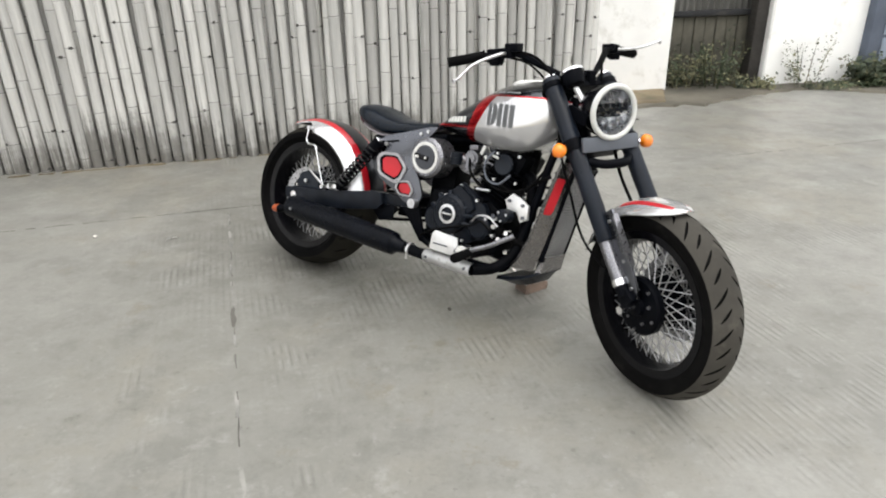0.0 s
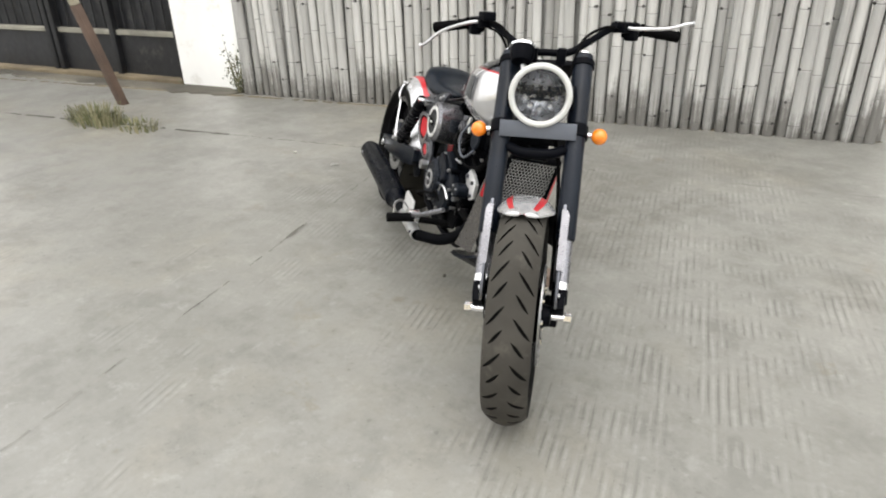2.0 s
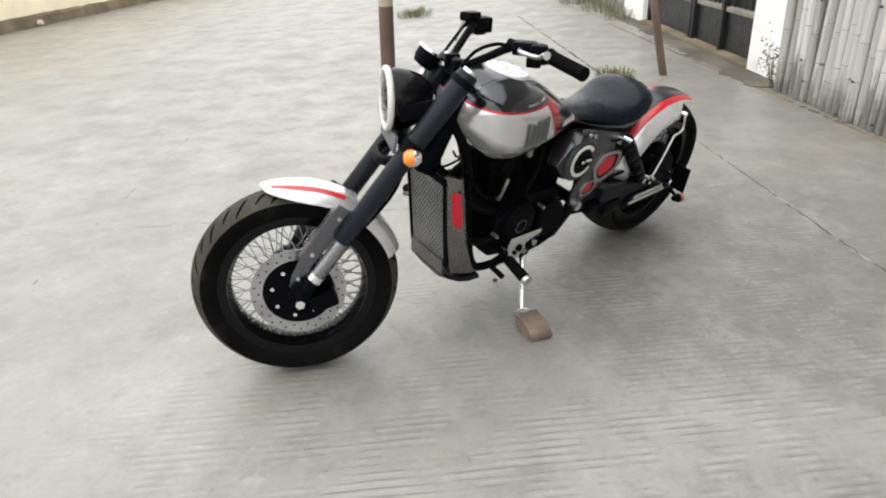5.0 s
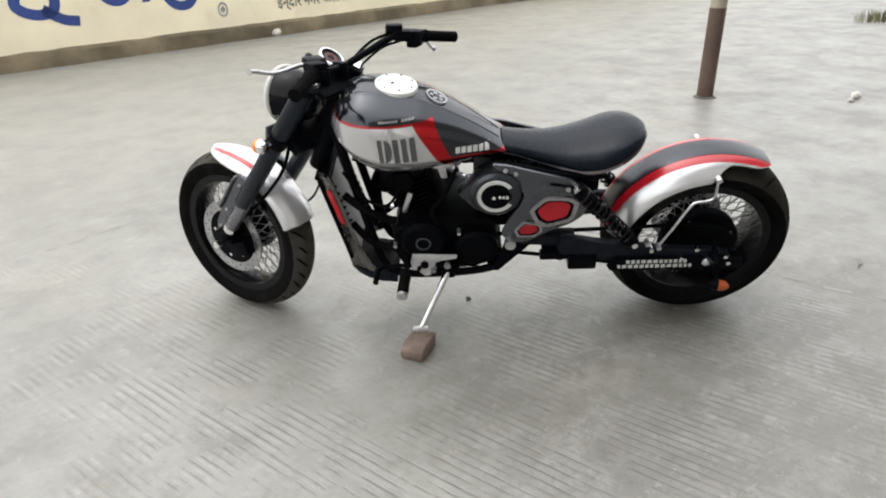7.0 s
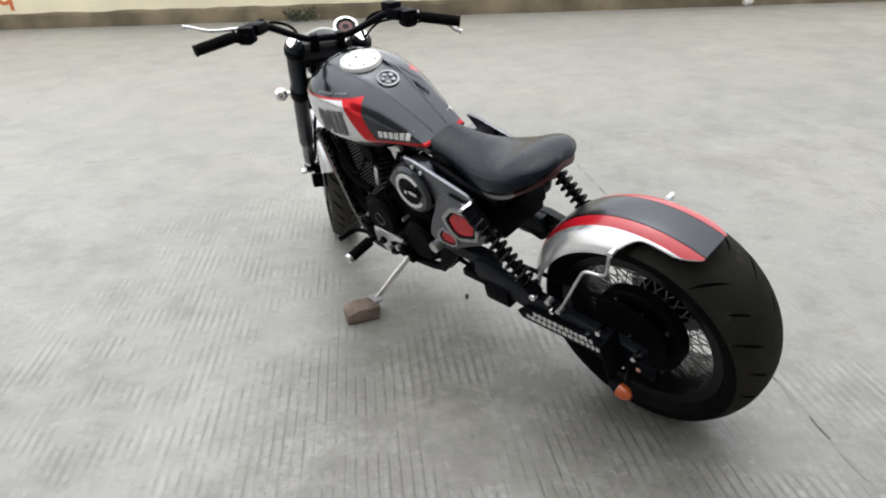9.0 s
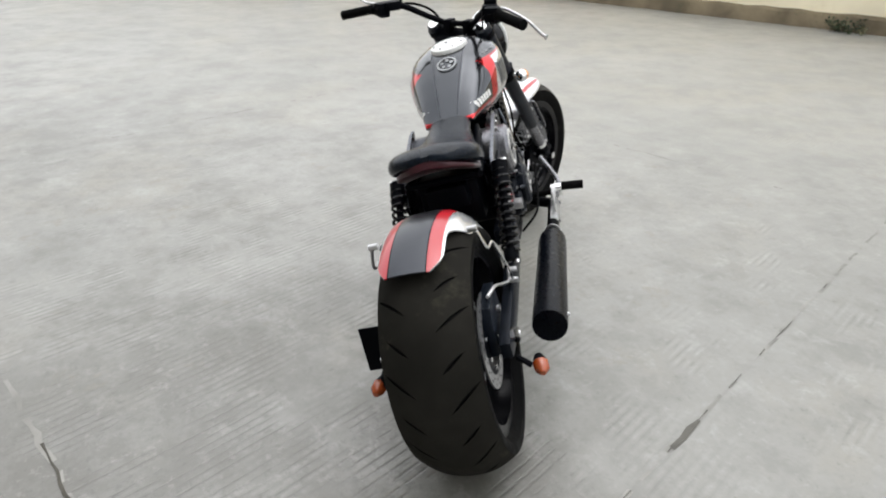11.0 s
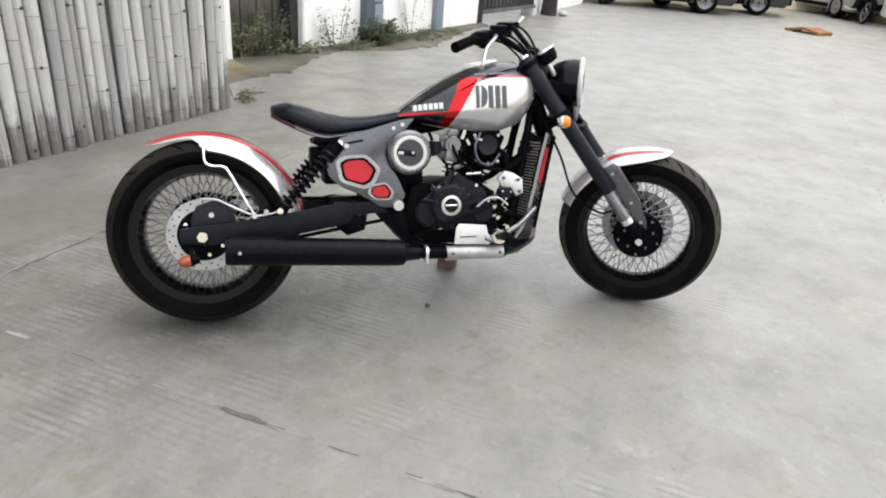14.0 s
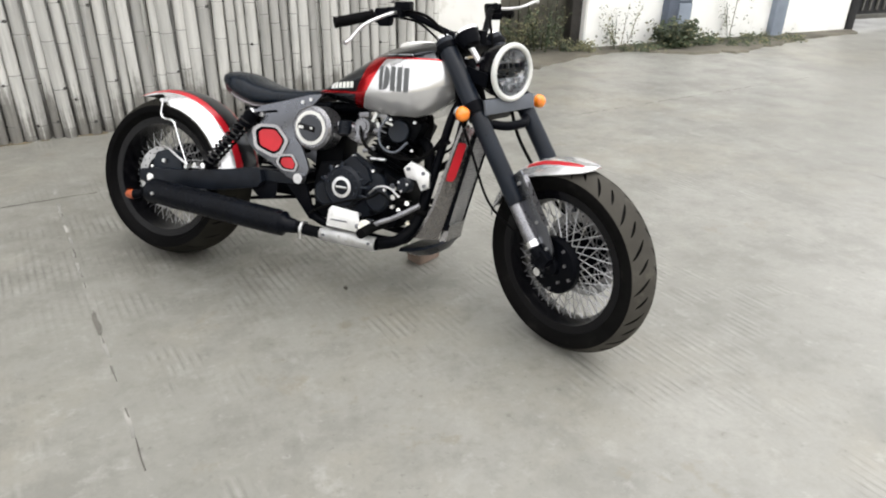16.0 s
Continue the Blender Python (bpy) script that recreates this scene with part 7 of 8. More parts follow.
for side in (1, -1):
    y = side * 0.116
    bm = bmesh.new()
    tube(bm, [leg(-0.270, 0, y), leg(-0.255, 0, y), leg(-0.02, 0, y), leg(0.0, 0, y), leg(0.34, 0, y), leg(0.345, 0, y)], [0.030, 0.032, 0.032, 0.030, 0.030, 0.027], 20)
    fk = part("fork_leg", bm, fork_black, bike, "slate-black fork leg", STEER)
    bm = bmesh.new()
    tube(bm, [leg(0.31, -0.006, y), leg(0.50, -0.006, y)], 0.024, 16)
    sl = part("fork_slider", bm, slider_alu, fk, "dull alloy fork slider")
    bm = bmesh.new()
    tube(bm, [leg(0.475, -0.006, y), leg(0.496, -0.006, y)], 0.0255, 16)
    part("slider_collar", bm, chrome, sl, "bright collar")
    bm = bmesh.new()
    tube(bm, [leg(-0.279, 0, y), leg(-0.268, 0, y)], 0.023, 16)
    part("fork_cap", bm, chrome, fk, "chrome fork cap")
    bm = bmesh.new()
    tube(bm, [leg(0.495, -0.006, y), leg(0.535, 0.0, y)], 0.024, 14)
    box(bm, leg(0.545, 0.005, y), (0.05, 0.035, 0.06), Matrix.Rotation(radians(36), 4, "Y"), 0.008)
    part("fork_foot", bm, black_paint, fk, "black axle clamp")
    bm = bmesh.new()
    tube(bm, [(FRONT_C.x, side * 0.09, FRONT_C.z), (FRONT_C.x, side * 0.152, FRONT_C.z)], 0.011, 10)
    tube(bm, [(FRONT_C.x, side * 0.136, FRONT_C.z), (FRONT_C.x, side * 0.156, FRONT_C.z)], 0.015, 6)
    part("axle_nut", bm, chrome, fk, "chrome axle nut")
    # guard plate between fender and axle
    bm = bmesh.new()
    pts = []
    for t, a, b in ((0.255, 0.010, 0.070), (0.30, 0.014, 0.078), (0.36, 0.018, 0.076), (0.44, 0.022, 0.070), (0.52, 0.020, 0.058), (0.56, 0.012, 0.040)):
        pts.append((t, a, b))
    outl = [leg(t, b) for t, a, b in pts] + [leg(t, a) for t, a, b in pts[::-1]]
    plate(bm, [(p.x, p.z) for p in outl], side * 0.102, side * 0.112, 0.003)
    gp = part("fork_guard", bm, bracket_grey, bike, "grey metal fork guard plate", STEER)
    bm = bmesh.new()
    skin(bm, [[(f.x + dx, side * yy, f.z + dx * 0.6) for yy, dx in ((0.100, 0), (wd, 0), (wd, 0.005), (0.100, 0.005))] for f, wd in ((leg(0.275, 0.074), 0.116), (leg(0.29, 0.074), 0.122), (leg(0.44, 0.071), 0.122), (leg(0.455, 0.070), 0.116))])
    part("front_flange", bm, slider_alu, gp, "pale grey front flange")
    studs("guard_bolt", [((p.x, side * 0.11, p.z), (p.x, side * 0.118, p.z), 0.006) for p in (leg(0.29, 0.045), leg(0.43, 0.045), leg(0.52, 0.035))], alu, gp, "bolt")
    # indicators
    bm = bmesh.new()
    c0 = leg(0.0, 0.0, side * 0.146)
    tube(bm, [c0, c0 + Vector((0.004, side * 0.022, 0))], 0.009, 10)
    ib = part("front_indicator", bm, chrome, bike, "amber front indicator on a chrome stalk", STEER)
    bm = bmesh.new()
    cen = Vector((1.408, side * 0.187, 0.785))
    lathe(bm, [(0.004, -0.022), (0.016, -0.020), (0.0235, -0.010), (0.0245, 0.002)], cen, 20, "x")
    part("indicator_shell", bm, chrome, ib, "chrome shell")
    bm = bmesh.new()
    lathe(bm, [(0.0245, 0.002), (0.0245, 0.010), (0.022, 0.020), (0.014, 0.028), (0.0, 0.030)], cen, 20, "x")
    part("amber_lens", bm, amber, ib, "amber lens")
bm = bmesh.new()
ROT = Matrix.Rotation(math.atan2(FD.x, -FD.z) * -1, 4, "Y")
for t, h, dp in ((-0.240, 0.020, 0.070), (-0.005, 0.040, 0.105)):
    bm = bmesh.new()
    box(bm, leg(t, -0.022), (dp, 0.190, h), ROT, 0.007)
    for y in (-0.116, 0.116):
        tube(bm, [leg(t - h / 2, 0, y), leg(t + h / 2, 0, y)], 0.0365, 20)
    part("triple_clamp", bm, black_paint, bike, "black fork clamp", STEER)
bm = bmesh.new()
box(bm, (1.448, 0, 0.800), (0.010, 0.235, 0.050), Matrix.Rotation(radians(-8), 4, "Y"), 0.003)
part("front_plate", bm, slate_paint, bike, "blank slate grey front plate", STEER)
bm = bmesh.new()
tube(bm, curve_pts([leg(0.06, 0.01, 0.085), leg(0.085, 0.03, 0.04), leg(0.085, 0.03, -0.04), leg(0.06, 0.01, -0.085)], 5), 0.016, 10)
part("fork_brace", bm, black_paint, bike, "black tube between the fork legs", STEER)
bm = bmesh.new()
tube(bm, curve_pts([leg(0.0, 0.0, 0.05), leg(0.12, -0.05, 0.075), leg(0.30, -0.04, 0.085), leg(0.50, 0.0, 0.09)], 6), 0.006, 8)
part("brake_hose", bm, rubber, bike, "black brake hose", STEER)
bm = bmesh.new()
tube(bm, curve_pts([leg(-0.2, -0.03, -0.08), leg(-0.05, -0.06, -0.125), leg(0.12, -0.085, -0.13), leg(0.28, -0.125, -0.115), leg(0.40, -0.085, -0.105), leg(0.42, -0.035, -0.115)], 6), 0.0045, 8)
part("speedo_cable", bm, rubber, bike, "thin black cable", STEER)

# headlamp
LC = Vector((1.452, 0, 0.905))
bm = bmesh.new()
lathe(bm, [(0.088, -0.004), (0.090, -0.030), (0.085, -0.060), (0.070, -0.100), (0.042, -0.128), (0.0, -0.136)], LC, 40, "x")
lamp = part("headlamp", bm, black_gloss, bike, "round headlamp with a white rim", STEER)
bm = bmesh.new()
lathe(bm, [(0.0765 + 0.0098 * (1 + math.cos(a)), 0.010 * math.sin(a) + 0.004) for a in (2 * math.pi * k / 14 for k in range(14))], LC, 48, "x", closed=True)
part("lamp_rim", bm, pale_enamel, lamp, "pale enamel rim")
bm = bmesh.new()
lathe(bm, [(0.077, 0.006), (0.060, 0.012), (0.032, 0.016), (0.0, 0.017)], LC, 40, "x")
lens = part("lens", bm, glass, lamp, "clear glass lens")
lens.visible_shadow = False
bm = bmesh.new()
lathe(bm, [(0.0, -0.030), (0.045, -0.026), (0.068, -0.014), (0.078, 0.000)], LC, 40, "x")
part("reflector", bm, reflector, lamp, "bright lamp reflector")
bm = bmesh.new()
for yy, zz, s in ((0, -0.004, 0.013), (-0.034, 0.004, 0.009), (0.034, 0.004, 0.009)):
    tube(bm, [LC + Vector((-0.036, yy, zz)), LC + Vector((-0.006, yy, zz))], s, 14)
box(bm, LC + Vector((-0.016, 0, 0.008)), (0.02, 0.124, 0.014), None, 0.003)
box(bm, LC + Vector((-0.014, 0, -0.012)), (0.016, 0.060, 0.008), None, 0.002)
for yy in (-0.05, -0.025, 0.0, 0.025, 0.05):
    box(bm, LC + Vector((-0.008, yy, 0.022)), (0.014, 0.011, 0.014))
part("led_module", bm, case_black, lamp, "dark lamp module")
bm = bmesh.new()
for yy, zz in ((-0.030, -0.032), (0.030, -0.032), (0, -0.042)):
    lathe(bm, [(0.0, -0.012), (0.008, -0.010), (0.014, 0.0), (0.015, 0.004)], LC + Vector((-0.012, yy, zz)), 16, "x")
part("small_reflectors", bm, reflector, lamp, "small reflectors")
for y in (-0.096, 0.096):
    bm = bmesh.new()
    box(bm, (1.385, y, 0.893), (0.10, 0.010, 0.045), Matrix.Rotation(radians(12), 4, "Y"), 0.004)
    tube(bm, [(1.42, y * 1.06, 0.90), (1.42, y * 0.90, 0.90)], 0.011, 10)
    part("lamp_bracket", bm, black_paint, bike, "black lamp bracket", STEER)

# instrument
GM = STEER @ Matrix.Translation((1.315, -0.075, 1.020)) @ Matrix.Rotation(radians(-35), 4, "Y")
bm = bmesh.new()
lathe(bm, [(0.0, -0.045), (0.030, -0.040), (0.038, -0.020), (0.039, 0.006)], (0, 0, 0), 32, "z")
gauge = part("instrument", bm, black_paint, bike, "round instrument with a chrome bezel", GM)
bm = bmesh.new()
lathe(bm, [(0.039, 0.004), (0.043, 0.005), (0.043, 0.013), (0.036, 0.014), (0.036, 0.006)], (0, 0, 0), 32, "z", closed=True)
part("bezel", bm, chrome, gauge, "chrome bezel")
bm = bmesh.new()
lathe(bm, [(0.0, 0.007), (0.037, 0.007)], (0, 0, 0), 32, "z")
part("dial", bm, black_gloss, gauge, "dark dial")
bm = bmesh.new()
lathe(bm, [(0.012, 0.0085), (0.024, 0.0085)], (0, 0, 0), 24, "z")
part("dial_ring", bm, dial_red, gauge, "dim red dial ring")
bm = bmesh.new()
tube(bm, [(1.325, -0.070, 0.985), (1.360, -0.055, 0.930)], 0.010, 8)
tube(bm, [(1.295, -0.08, 1.0), (1.262, -0.06, 0.985)], 0.008, 8)
part("instrument_bracket", bm, alu, bike, "silver instrument bracket", STEER)

# handlebar
half = [(1.245, 0, 1.012), (1.245, 0.065, 1.014), (1.205, 0.125, 1.046), (1.150, 0.195, 1.088), (1.108, 0.250, 1.090), (1.085, 0.290, 1.083), (1.042, 0.413, 1.064)]
full = [(x, -y, z) for x, y, z in half[:0:-1]] + half
bm = bmesh.new()
tube(bm, curve_pts(full, 6), 0.0115, 12)
bar = part("handlebar", bm, black_paint, bike, "black swept handlebar", STEER)
for y in (-0.045, 0.045):
    bm = bmesh.new()
    box(bm, (1.252, y, 1.000), (0.045, 0.030, 0.055), None, 0.006)
    part("bar_clamp", bm, black_paint, bar, "black bar clamp")
TIP = {1: Vector((1.155, 0.448, 1.113)), -1: Vector((1.14, -0.449, 1.006))}
for side in (1, -1):
    def hb(x, y, z):
        return Vector((x, side * y, z))
    bm = bmesh.new()
    g_a, g_b = hb(1.084, 0.292, 1.083), hb(1.040, 0.418, 1.063)
    tube(bm, [g_a, g_a.lerp(g_b, 0.03), g_a.lerp(g_b, 0.06), g_a.lerp(g_b, 0.95), g_a.lerp(g_b, 0.96), g_b], [0.021, 0.021, 0.0165, 0.0165, 0.019, 0.018], 16)
    grip = part("grip", bm, rubber, bar, "black ribbed rubber grip")
    bm = bmesh.new()
    for k in range(14):
        c = g_a.lerp(g_b, 0.12 + 0.058 * k)
        d = (g_b - g_a).normalized() * 0.0022
        tube(bm, [c - d, c + d], 0.0180, 14)
    part("grip_ribs", bm, rubber, grip)
    bm = bmesh.new()
    c = hb(1.100, 0.258, 1.082)
    box(bm, c, (0.048, 0.052, 0.050), Matrix.Rotation(radians(-18 * side), 4, "Z"), 0.009)
    box(bm, hb(1.128, 0.228, 1.092), (0.060, 0.055, 0.035), Matrix.Rotation(radians(-30 * side), 4, "Z"), 0.008)
    box(bm, hb(1.112, 0.262, 1.064), (0.040, 0.040, 0.030), Matrix.Rotation(radians(-24 * side), 4, "Z"), 0.008)
    sp = part("switch_pod", bm, black_paint, bar, "black switch housing")
    bm = bmesh.new()
    box(bm, hb(1.085, 0.255, 1.098), (0.012, 0.014, 0.010), None, 0.002)
    box(bm, hb(1.074, 0.262, 1.080), (0.010, 0.016, 0.012), None, 0.002)
    part("switches", bm, rubber, sp, "small switches")
    bm = bmesh.new()
    tip = TIP[side]
    tube(bm, curve_pts([hb(1.142, 0.235, 1.092), hb(1.156, 0.275, 1.090), hb(1.142, 0.330, 1.085).lerp(tip, 0.32), hb(1.150, 0.270, 1.088).lerp(tip, 0.88), tip], 5), [0.006] * 8 + [0.0055] * 8 + [0.005] * 3 + [0.008, 0.010], 10)
    part("lever", bm, alu, bar, "silver control lever")
    bm = bmesh.new()
    if side < 0:
        box(bm, hb(1.155, 0.215, 1.112), (0.055, 0.045, 0.028), Matrix.Rotation(radians(30), 4, "Z"), 0.006)
    else:
        tube(bm, [hb(1.150, 0.225, 1.098), hb(1.165, 0.205, 1.102)], 0.012, 10)
    part("perch", bm, black_paint, bar, "black lever perch")
bm = bmesh.new()
tube(bm, curve_pts([(1.150, 0.215, 1.092), (1.19, 0.165, 1.090), (1.235, 0.11, 1.055), (1.275, 0.085, 0.98), (1.30, 0.06, 0.88)], 6), 0.005, 8)
part("control_cable", bm, rubber, bike, "black cable", STEER)
bm = bmesh.new()
tube(bm, curve_pts([(1.165, -0.205, 1.098), (1.205, -0.150, 1.075), (1.265, -0.120, 1.010), (1.330, -0.115, 0.92), (1.355, -0.13, 0.82)], 6), 0.005, 8)
part("control_cable", bm, rubber, bike, "black cable", STEER)
bm = bmesh.new()
tube(bm, curve_pts([(1.130, -0.215, 1.075), (1.175, -0.165, 1.055), (1.24, -0.12, 0.985), (1.27, -0.10, 0.90), (1.26, -0.06, 0.82)], 6), 0.004, 8)
part("control_cable", bm, rubber, bike, "black cable", STEER)
bm = bmesh.new()
tube(bm, curve_pts([(1.02, -0.10, 0.66), (0.98, -0.13, 0.60), (1.06, -0.14, 0.56), (1.16, -0.12, 0.58), (1.22, -0.11, 0.66)], 6), 0.0045, 8)
part("engine_cable", bm, rubber, bike, "black cable")
bm = bmesh.new()
tube(bm, curve_pts([(0.73, -0.15, 0.31), (0.80, -0.205, 0.345), (0.90, -0.215, 0.385), (1.00, -0.21, 0.415), (1.045, -0.215, 0.440), (1.085, -0.21, 0.415)], 6), 0.0045, 8)
part("engine_cable", bm, rubber, bike, "black cable")
bm = bmesh.new()
tube(bm, curve_pts([(1.05, 0.10, 0.64), (1.10, 0.12, 0.58), (1.17, 0.11, 0.60), (1.24, 0.09, 0.70)], 6), 0.005, 8)
part("engine_cable", bm, rubber, bike, "black cable")
bm = bmesh.new()
tube(bm, curve_pts([(0.86, 0.08, 0.70), (0.90, 0.11, 0.62), (0.95, 0.12, 0.55), (0.92, 0.13, 0.48)], 6), 0.007, 8)
part("engine_cable", bm, rubber, bike, "black cable")
bm = bmesh.new()
plate(bm, [(1.085, 0.528), (1.112, 0.556), (1.150, 0.545), (1.186, 0.522), (1.190, 0.470), (1.160, 0.455), (1.140, 0.490), (1.100, 0.495)], -0.128, -0.112, 0.004)
em = part("engine_mount", bm, satin_silver, bike, "silver cast engine mount plate")
studs("mount_bolt", [((px, -0.126, pz), (px, -0.136, pz), 0.007) for px, pz in ((1.106, 0.528), (1.165, 0.520), (1.172, 0.475))], bracket_grey, em, "mount bolt", 8)
bm = bmesh.new()
disc(bm, (1.105, 0.470), 0.026, -0.115, -0.168, 24, 0.006)
wp = part("water_pump", bm, case_black, engine, "dark round water pump")
studs("pump_screw", [((1.105 + 0.019 * math.cos(a), -0.166, 0.470 + 0.019 * math.sin(a)), (1.105 + 0.019 * math.cos(a), -0.172, 0.470 + 0.019 * math.sin(a)), 0.004) for a in (0.4, 2.5, 4.6)], alu, wp, "pump screw", 6)
bm = bmesh.new()
box(bm, (1.665, 0.095, 0.300), (0.085, 0.045, 0.06), Matrix.Rotation(radians(20), 4, "Y"), 0.01)
part("front_caliper", bm, black_paint, bike, "black front brake caliper", STEER)

studs("case_bolt", [((px, -0.155, pz), (px, -0.166, pz), 0.0065) for px, pz in ((0.785, 0.385), (0.790, 0.455), (0.845, 0.345), (0.945, 0.340), (1.030, 0.375), (1.035, 0.445), (0.985, 0.505), (0.905, 0.548), (0.840, 0.500))], alu, engine, "bright case bolt", 6)
studs("head_bolt", [((1.000 + 0.095 * a, -0.083, 0.590 + 0.10 * b), (1.000 + 0.095 * a, -0.092, 0.590 + 0.10 * b), 0.006) for a in (0, 1) for b in (0, 1)], alu, cyl, "bright head bolt", 6)
bm = bmesh.new()
tube(bm, curve_pts([(0.985, -0.18, 0.425), (1.02, -0.19, 0.455), (1.065, -0.19, 0.458), (1.105, -0.185, 0.43)], 5), 0.0042, 8)
part("clutch_rod", bm, alu, engine, "thin bright linkage")
bm = bmesh.new()
tube(bm, [(0.955, -0.13, 0.545), (1.015, -0.13, 0.548)], 0.0055, 8)
part("idle_screw", bm, alu, engine, "small bright adjuster")
bm = bmesh.new()
lathe(bm, [(0.0, -0.096), (0.020, -0.100), (0.036, -0.104), (0.040, -0.112), (0.036, -0.116), (0.022, -0.113), (0.0, -0.113)], (1.045, 0, 0.652), 28)
part("head_cover", bm, fork_black, cyl, "round slate head cover")
bm = bmesh.new()
tube(bm, curve_pts([(1.010, -0.13, 0.700), (0.985, -0.145, 0.650), (1.000, -0.145, 0.595), (1.050, -0.14, 0.580), (1.090, -0.125, 0.620)], 6), 0.0045, 8)
part("engine_cable", bm, slate_paint, bike, "grey looped cable")
bm = bmesh.new()
tube(bm, curve_pts([(0.905, -0.09, 0.700), (0.90, -0.12, 0.66), (0.925, -0.14, 0.60), (0.985, -0.13, 0.552)], 6), 0.006, 8)
part("fuel_hose", bm, rubber, bike, "black fuel hose")
studs("frame_bolt", [((px, -0.10, pz), (px, -0.135, pz), 0.009) for px, pz in ((1.125, 0.335), (1.085, 0.375), (1.115, 0.405))], chrome, engine, "chrome mounting bolt", 8)
for k, (px, pz) in enumerate(((1.015, 0.330), (0.930, 0.322), (1.085, 0.420), (0.860, 0.470))):
    studs("case_bolt", [((px, 0.12, pz), (px, 0.150 if k else 0.160, pz), 0.007)], alu, engine, "bright case bolt", 6)
bm = bmesh.new()
box(bm, (1.035, 0.085, 0.565), (0.018, 0.012, 0.085), Matrix.Rotation(radians(-18), 4, "Y"), 0.003)
part("cylinder_stay", bm, alu, bike, "small silver stay")
bm = bmesh.new()
plate(bm, [(0.870, 0.705), (0.945, 0.708), (0.935, 0.690), (0.925, 0.688), (0.915, 0.650), (0.895, 0.650), (0.900, 0.690), (0.872, 0.692)], 0.055, 0.070, 0.002)
part("tank_mount", bm, alu, bike, "silver tank mounting tab")

for k, (px, pz, r) in enumerate(((0.985, 0.355, 0.014), (0.955, 0.330, 0.010), (1.005, 0.340, 0.008), (0.905, 0.350, 0.012), (0.880, 0.335, 0.009))):
    studs("pivot_bolt", [((px, 0.166, pz), (px, 0.182, pz), r)], rim_grey if k % 2 else engine_black, lp, "pivot bolt", 10)
bm = bmesh.new()
box(bm, (0.905, 0.165, 0.345), (0.085, 0.022, 0.020), Matrix.Rotation(radians(-14), 4, "Y"), 0.004)
box(bm, (0.945, 0.165, 0.312), (0.040, 0.022, 0.022), Matrix.Rotation(radians(20), 4, "Y"), 0.004)
part("linkage_block", bm, engine_black, lp, "black linkage block")

# brick under the stand
bm = bmesh.new()
box(bm, (0, 0, 0.027), (0.125, 0.085, 0.054), None, 0.006)
bmesh.ops.subdivide_edges(bm, edges=list(bm.edges), cuts=2, use_grid_fill=True)
for v in bm.verts:
    k = noise.noise(v.co * 28) * 0.006
    v.co += v.co.normalized() * k
    if v.co.x > 0.02 and v.co.z > 0.03:
        v.co.z -= 0.018 * (v.co.x - 0.02) / 0.04
for v in bm.verts:
    v.co.z = max(v.co.z, 0.0)
brick = part("brick", bm, brick_mat, None, m=pose(0.440, 2.772, 0, 0, 0, 35), smooth=30)
tagged(brick, "chipped half brick under the side stand", "brick")


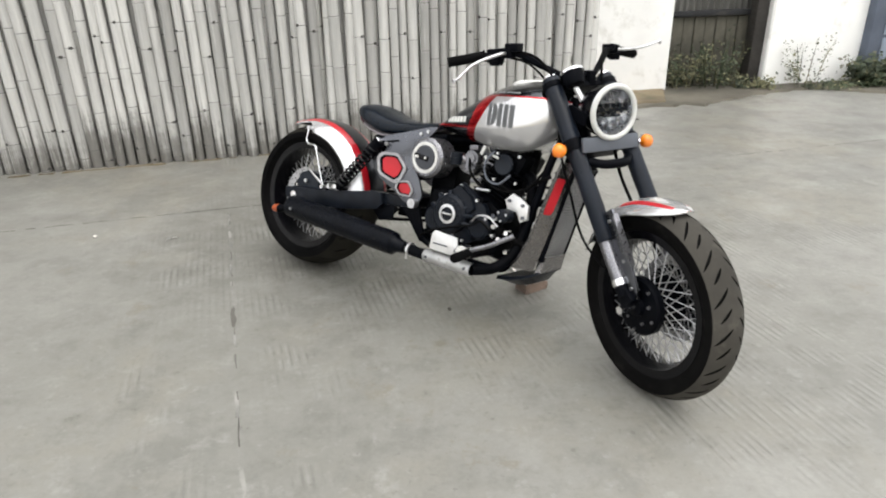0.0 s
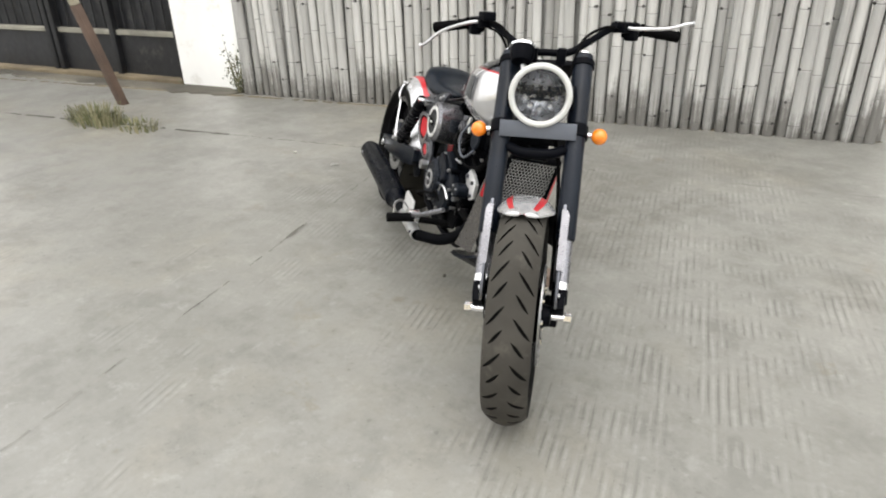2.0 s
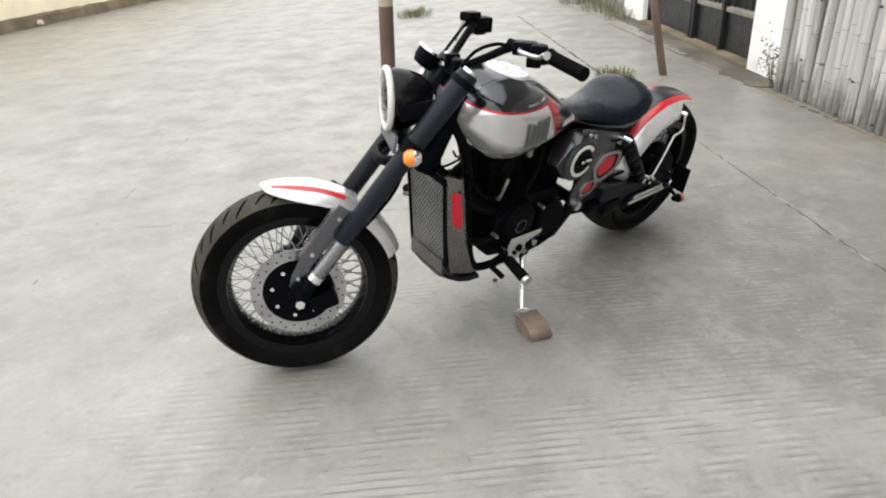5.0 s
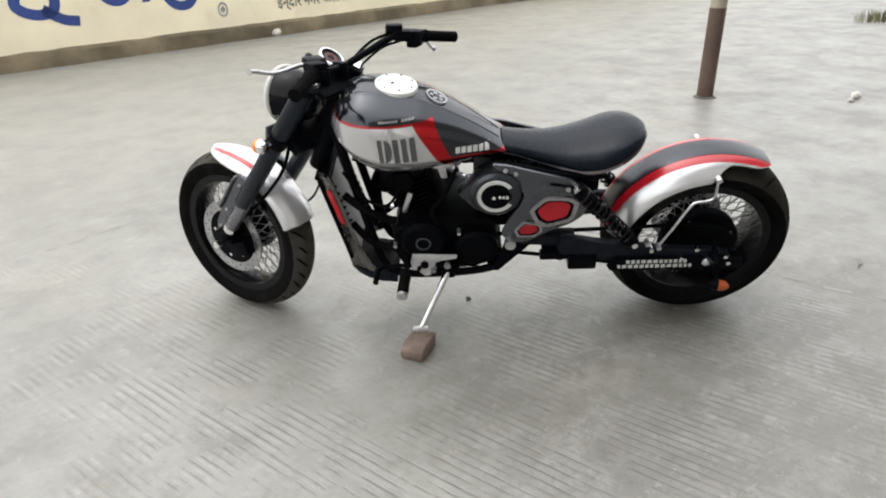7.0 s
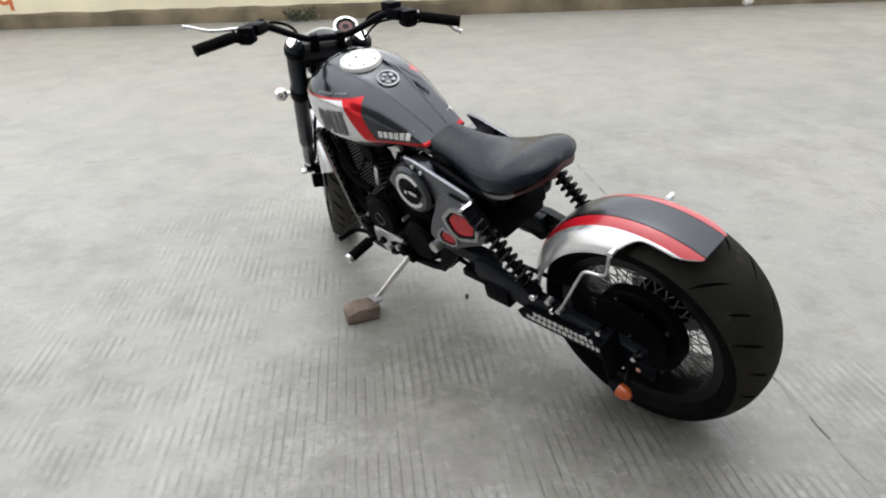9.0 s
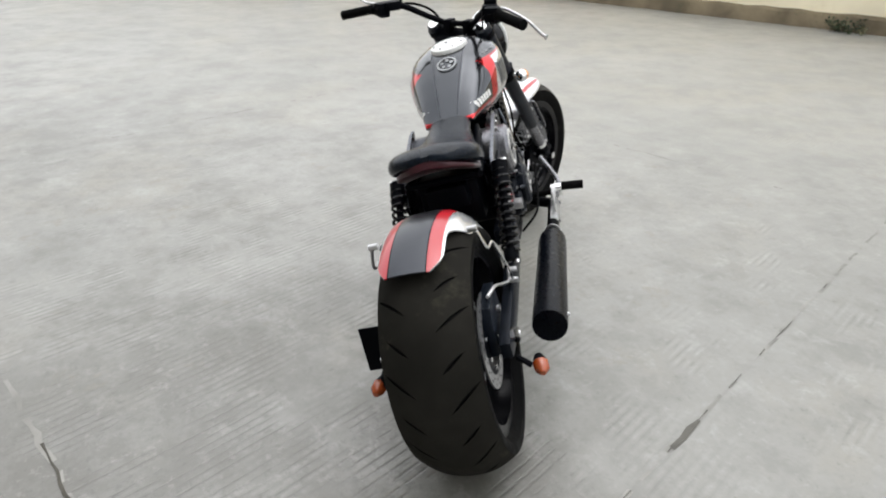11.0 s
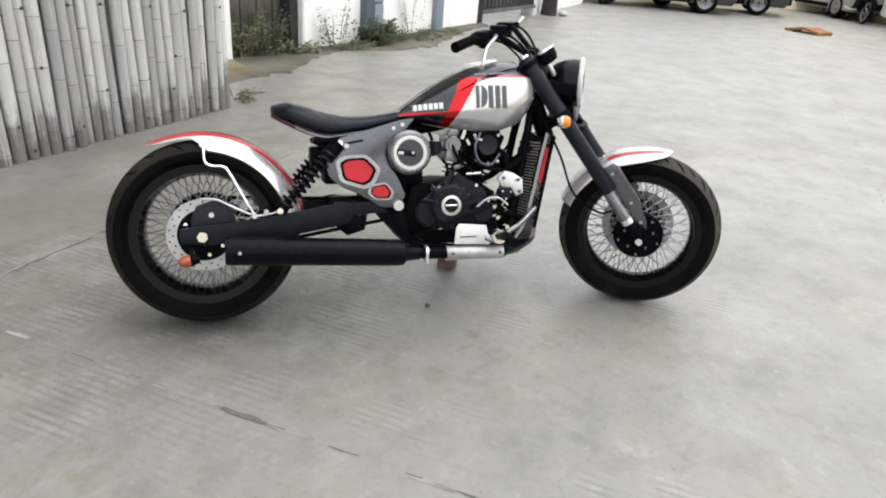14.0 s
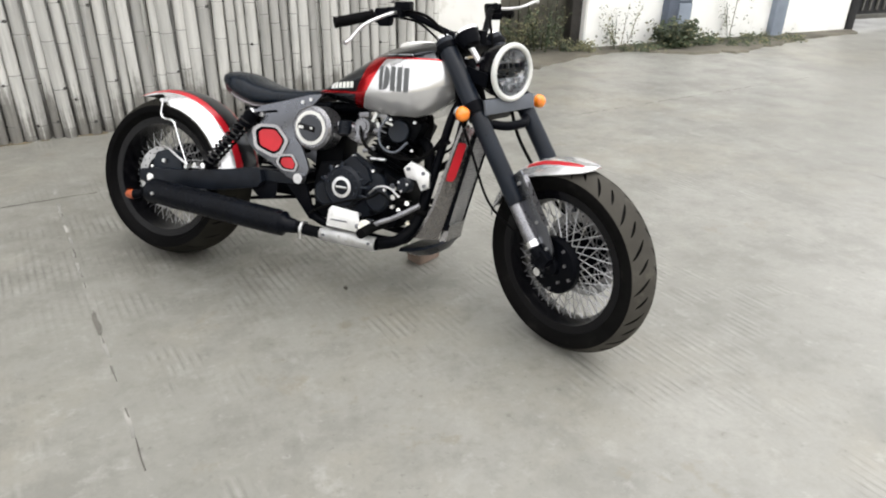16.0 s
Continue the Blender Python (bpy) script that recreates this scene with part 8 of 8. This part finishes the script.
# ---- parked vehicles at the far end ----
def parked_car(name, label, x, y, yaw, L_, W_, H_, paint, boxy, group="parked cars"):
    c = thing(name, label, "car", pose(x, y, 0, 0, 0, yaw), group)
    hw = W_ / 2
    if boxy:
        out = [(-L_ / 2, 0.30), (-L_ / 2, H_ * 0.62), (-L_ / 2 + 0.08, H_), (L_ * 0.28, H_), (L_ * 0.42, H_ * 0.60), (L_ / 2, H_ * 0.52), (L_ / 2, 0.30), (L_ / 2 - 0.1, 0.22), (-L_ / 2 + 0.1, 0.22)]
    else:
        out = [(-L_ / 2, 0.35), (-L_ / 2, H_ * 0.62), (-L_ * 0.40, H_ * 0.66), (-L_ * 0.28, H_), (L_ * 0.10, H_), (L_ * 0.26, H_ * 0.66), (L_ / 2 - 0.05, H_ * 0.54), (L_ / 2, 0.40), (L_ / 2 - 0.1, 0.22), (-L_ / 2 + 0.1, 0.22)]
    bm = bmesh.new()
    plate(bm, out, -hw, hw, 0.05)
    part("body", bm, paint, c)
    for s in (-1, 1):
        bm = bmesh.new()
        z0, z1 = H_ * 0.64, H_ * 0.93
        wl = [(-L_ * 0.24, z0), (-L_ * 0.24, z1), (L_ * 0.08, z1), (L_ * 0.22, z0)] if not boxy else [(-L_ * 0.42, z0), (-L_ * 0.42, z1), (L_ * 0.24, z1), (L_ * 0.34, z0)]
        plate(bm, wl, s * (hw - 0.01), s * (hw + 0.006))
        part("side_window", bm, car_glass, c, "dark side window")
        bm = bmesh.new()
        box(bm, (0, s * (hw + 0.004), 0.30), (L_ * 0.44, 0.02, 0.10), None, 0.008)
        part("sill", bm, rubber, c, "black sill")
    for e in (-1, 1):
        bm = bmesh.new()
        box(bm, (e * (L_ / 2), 0, 0.38), (0.10, W_ * 0.94, 0.16), None, 0.03)
        part("bumper", bm, paint if boxy else rubber, c)
    for s in (-1, 1):
        bm = bmesh.new()
        box(bm, (L_ / 2 - 0.01, s * hw * 0.72, 0.62), (0.06, 0.28, 0.13), None, 0.02)
        part("headlight", bm, reflector, c, "clear headlight")
    for s in (-1, 1):
        bm = bmesh.new()
        box(bm, (-L_ / 2 + 0.01, s * hw * 0.86, 0.75), (0.05, 0.12, 0.26), None, 0.02)
        part("tail_light", bm, red_insert, c, "red tail light")
    for s in (-1, 1):
        for e in (-0.31, 0.31):
            bm = bmesh.new()
            lathe(bm, [(0.19, -0.09), (0.26, -0.10), (0.29, -0.07), (0.30, 0.0), (0.29, 0.07), (0.26, 0.10), (0.19, 0.09)], (0, 0, 0), 28)
            w = part("tyre", bm, tyre_rubber, c, "black tyre", pose(e * L_, s * (hw - 0.08), 0.30))
            bm = bmesh.new()
            lathe(bm, [(0.0, s * 0.075), (0.08, s * 0.085), (0.17, s * 0.075), (0.195, s * 0.09)], (0, 0, 0), 24)
            part("rim", bm, slider_alu, w, "dull metal rim")


parked_car("van", "small white parked van with dusty tyres", 18.30, 3.15, 226, 3.3, 1.48, 1.8, car_white, True)
parked_car("car", "grey parked car beside the painted wall", 21.0, 6.4, 228, 3.8, 1.6, 1.45, car_silver, False)
parked_car("car", "dark parked car at the far end", 15.4, 9.3, 120, 3.8, 1.6, 1.45, car_dark, False)
parked_car("car", "dark parked car at the far end", 17.2, 8.6, 115, 3.8, 1.6, 1.45, car_dark, False)


def parked_motorbike(label, x, y, yaw, paint):
    b = thing("parked_motorbike", label, "motorcycle", pose(x, y, 0, -8, 0, yaw), "parked motorbikes")
    for e in (-0.63, 0.63):
        bm = bmesh.new()
        lathe(bm, [(0.235, -0.03), (0.27, -0.045), (0.30, 0.0), (0.27, 0.045), (0.235, 0.03)], (0, 0, 0), 28, closed=True)
        w = part("wheel", bm, tyre_rubber, b, "black tyre", pose(e, 0, 0.30))
        bm = bmesh.new()
        lathe(bm, [(0.20, -0.02), (0.237, -0.03), (0.237, 0.03), (0.20, 0.02)], (0, 0, 0), 24, closed=True)
        for k in range(5):
            a = 2 * math.pi * k / 5
            tube(bm, [(0, 0, 0), (0.21 * math.cos(a), 0, 0.21 * math.sin(a))], 0.014, 6)
        part("alloy_rim", bm, slider_alu, w, "dull alloy rim")
    bm = bmesh.new()
    rings = []
    for x_, w_, z0, z1 in ((-0.02, 0.07, 0.72, 0.80), (0.10, 0.12, 0.70, 0.90), (0.28, 0.13, 0.72, 0.94), (0.38, 0.06, 0.78, 0.90)):
        rings.append([(x_, w_ * math.cos(a), (z0 + z1) / 2 + (z1 - z0) / 2 * math.sin(a)) for a in (2 * math.pi * k / 14 for k in range(14))])
    skin(bm, rings)
    part("tank", bm, paint, b)
    bm = bmesh.new()
    box(bm, (-0.34, 0, 0.80), (0.62, 0.22, 0.09), Matrix.Rotation(radians(-4), 4, "Y"), 0.035)
    part("seat", bm, rubber, b, "black seat")
    bm = bmesh.new()
    plate(bm, [(-0.70, 0.80), (-0.10, 0.60), (0.0, 0.72), (-0.62, 0.88)], -0.09, 0.09, 0.02)
    part("side_cover", bm, paint, b)
    bm = bmesh.new()
    box(bm, (0.10, 0, 0.42), (0.40, 0.24, 0.30), None, 0.04)
    part("engine", bm, engine_black, b, "dark engine")
    bm = bmesh.new()
    tube(bm, [(0.3, -0.13, 0.30), (-0.1, -0.15, 0.27), (-0.68, -0.17, 0.40)], [0.022, 0.03, 0.05], 12)
    part("exhaust", bm, alu, b, "silver exhaust")
    bm = bmesh.new()
    for s in (-0.09, 0.09):
        tube(bm, [(0.63, s, 0.30), (0.40, s, 0.95)], 0.018, 8)
    tube(bm, [(0.36, -0.34, 1.02), (0.40, 0, 0.97), (0.36, 0.34, 1.02)], 0.013, 8)
    part("fork", bm, engine_black, b, "fork and handlebar")
    bm = bmesh.new()
    box(bm, (0.47, 0, 0.90), (0.14, 0.18, 0.18), None, 0.05)
    part("headlamp_cowl", bm, paint, b)
    bm = bmesh.new()
    for e, a0, a1 in ((-0.63, 40, 150), (0.63, 40, 140)):
        rings = []
        for k in range(11):
            a = radians(a0 + (a1 - a0) * k / 10)
            rings.append([(e + r * math.cos(a), y_, 0.30 + r * math.sin(a)) for r, y_ in ((0.33, -0.06), (0.345, 0), (0.33, 0.06), (0.325, 0))])
        skin(bm, rings)
    part("mudguards", bm, rubber, b, "black mudguards")


parked_motorbike("maroon parked commuter motorbike beside painted wall", 14.75, 1.25, 232, bike_red)
parked_motorbike("dark parked motorbike at the far end", 19.2, 5.5, 215, car_dark)
parked_motorbike("dark parked motorbike at the far end", 20.0, 6.1, 215, car_dark)
parked_motorbike("dark parked motorbike at the far end", 14.6, 10.2, 200, car_dark)
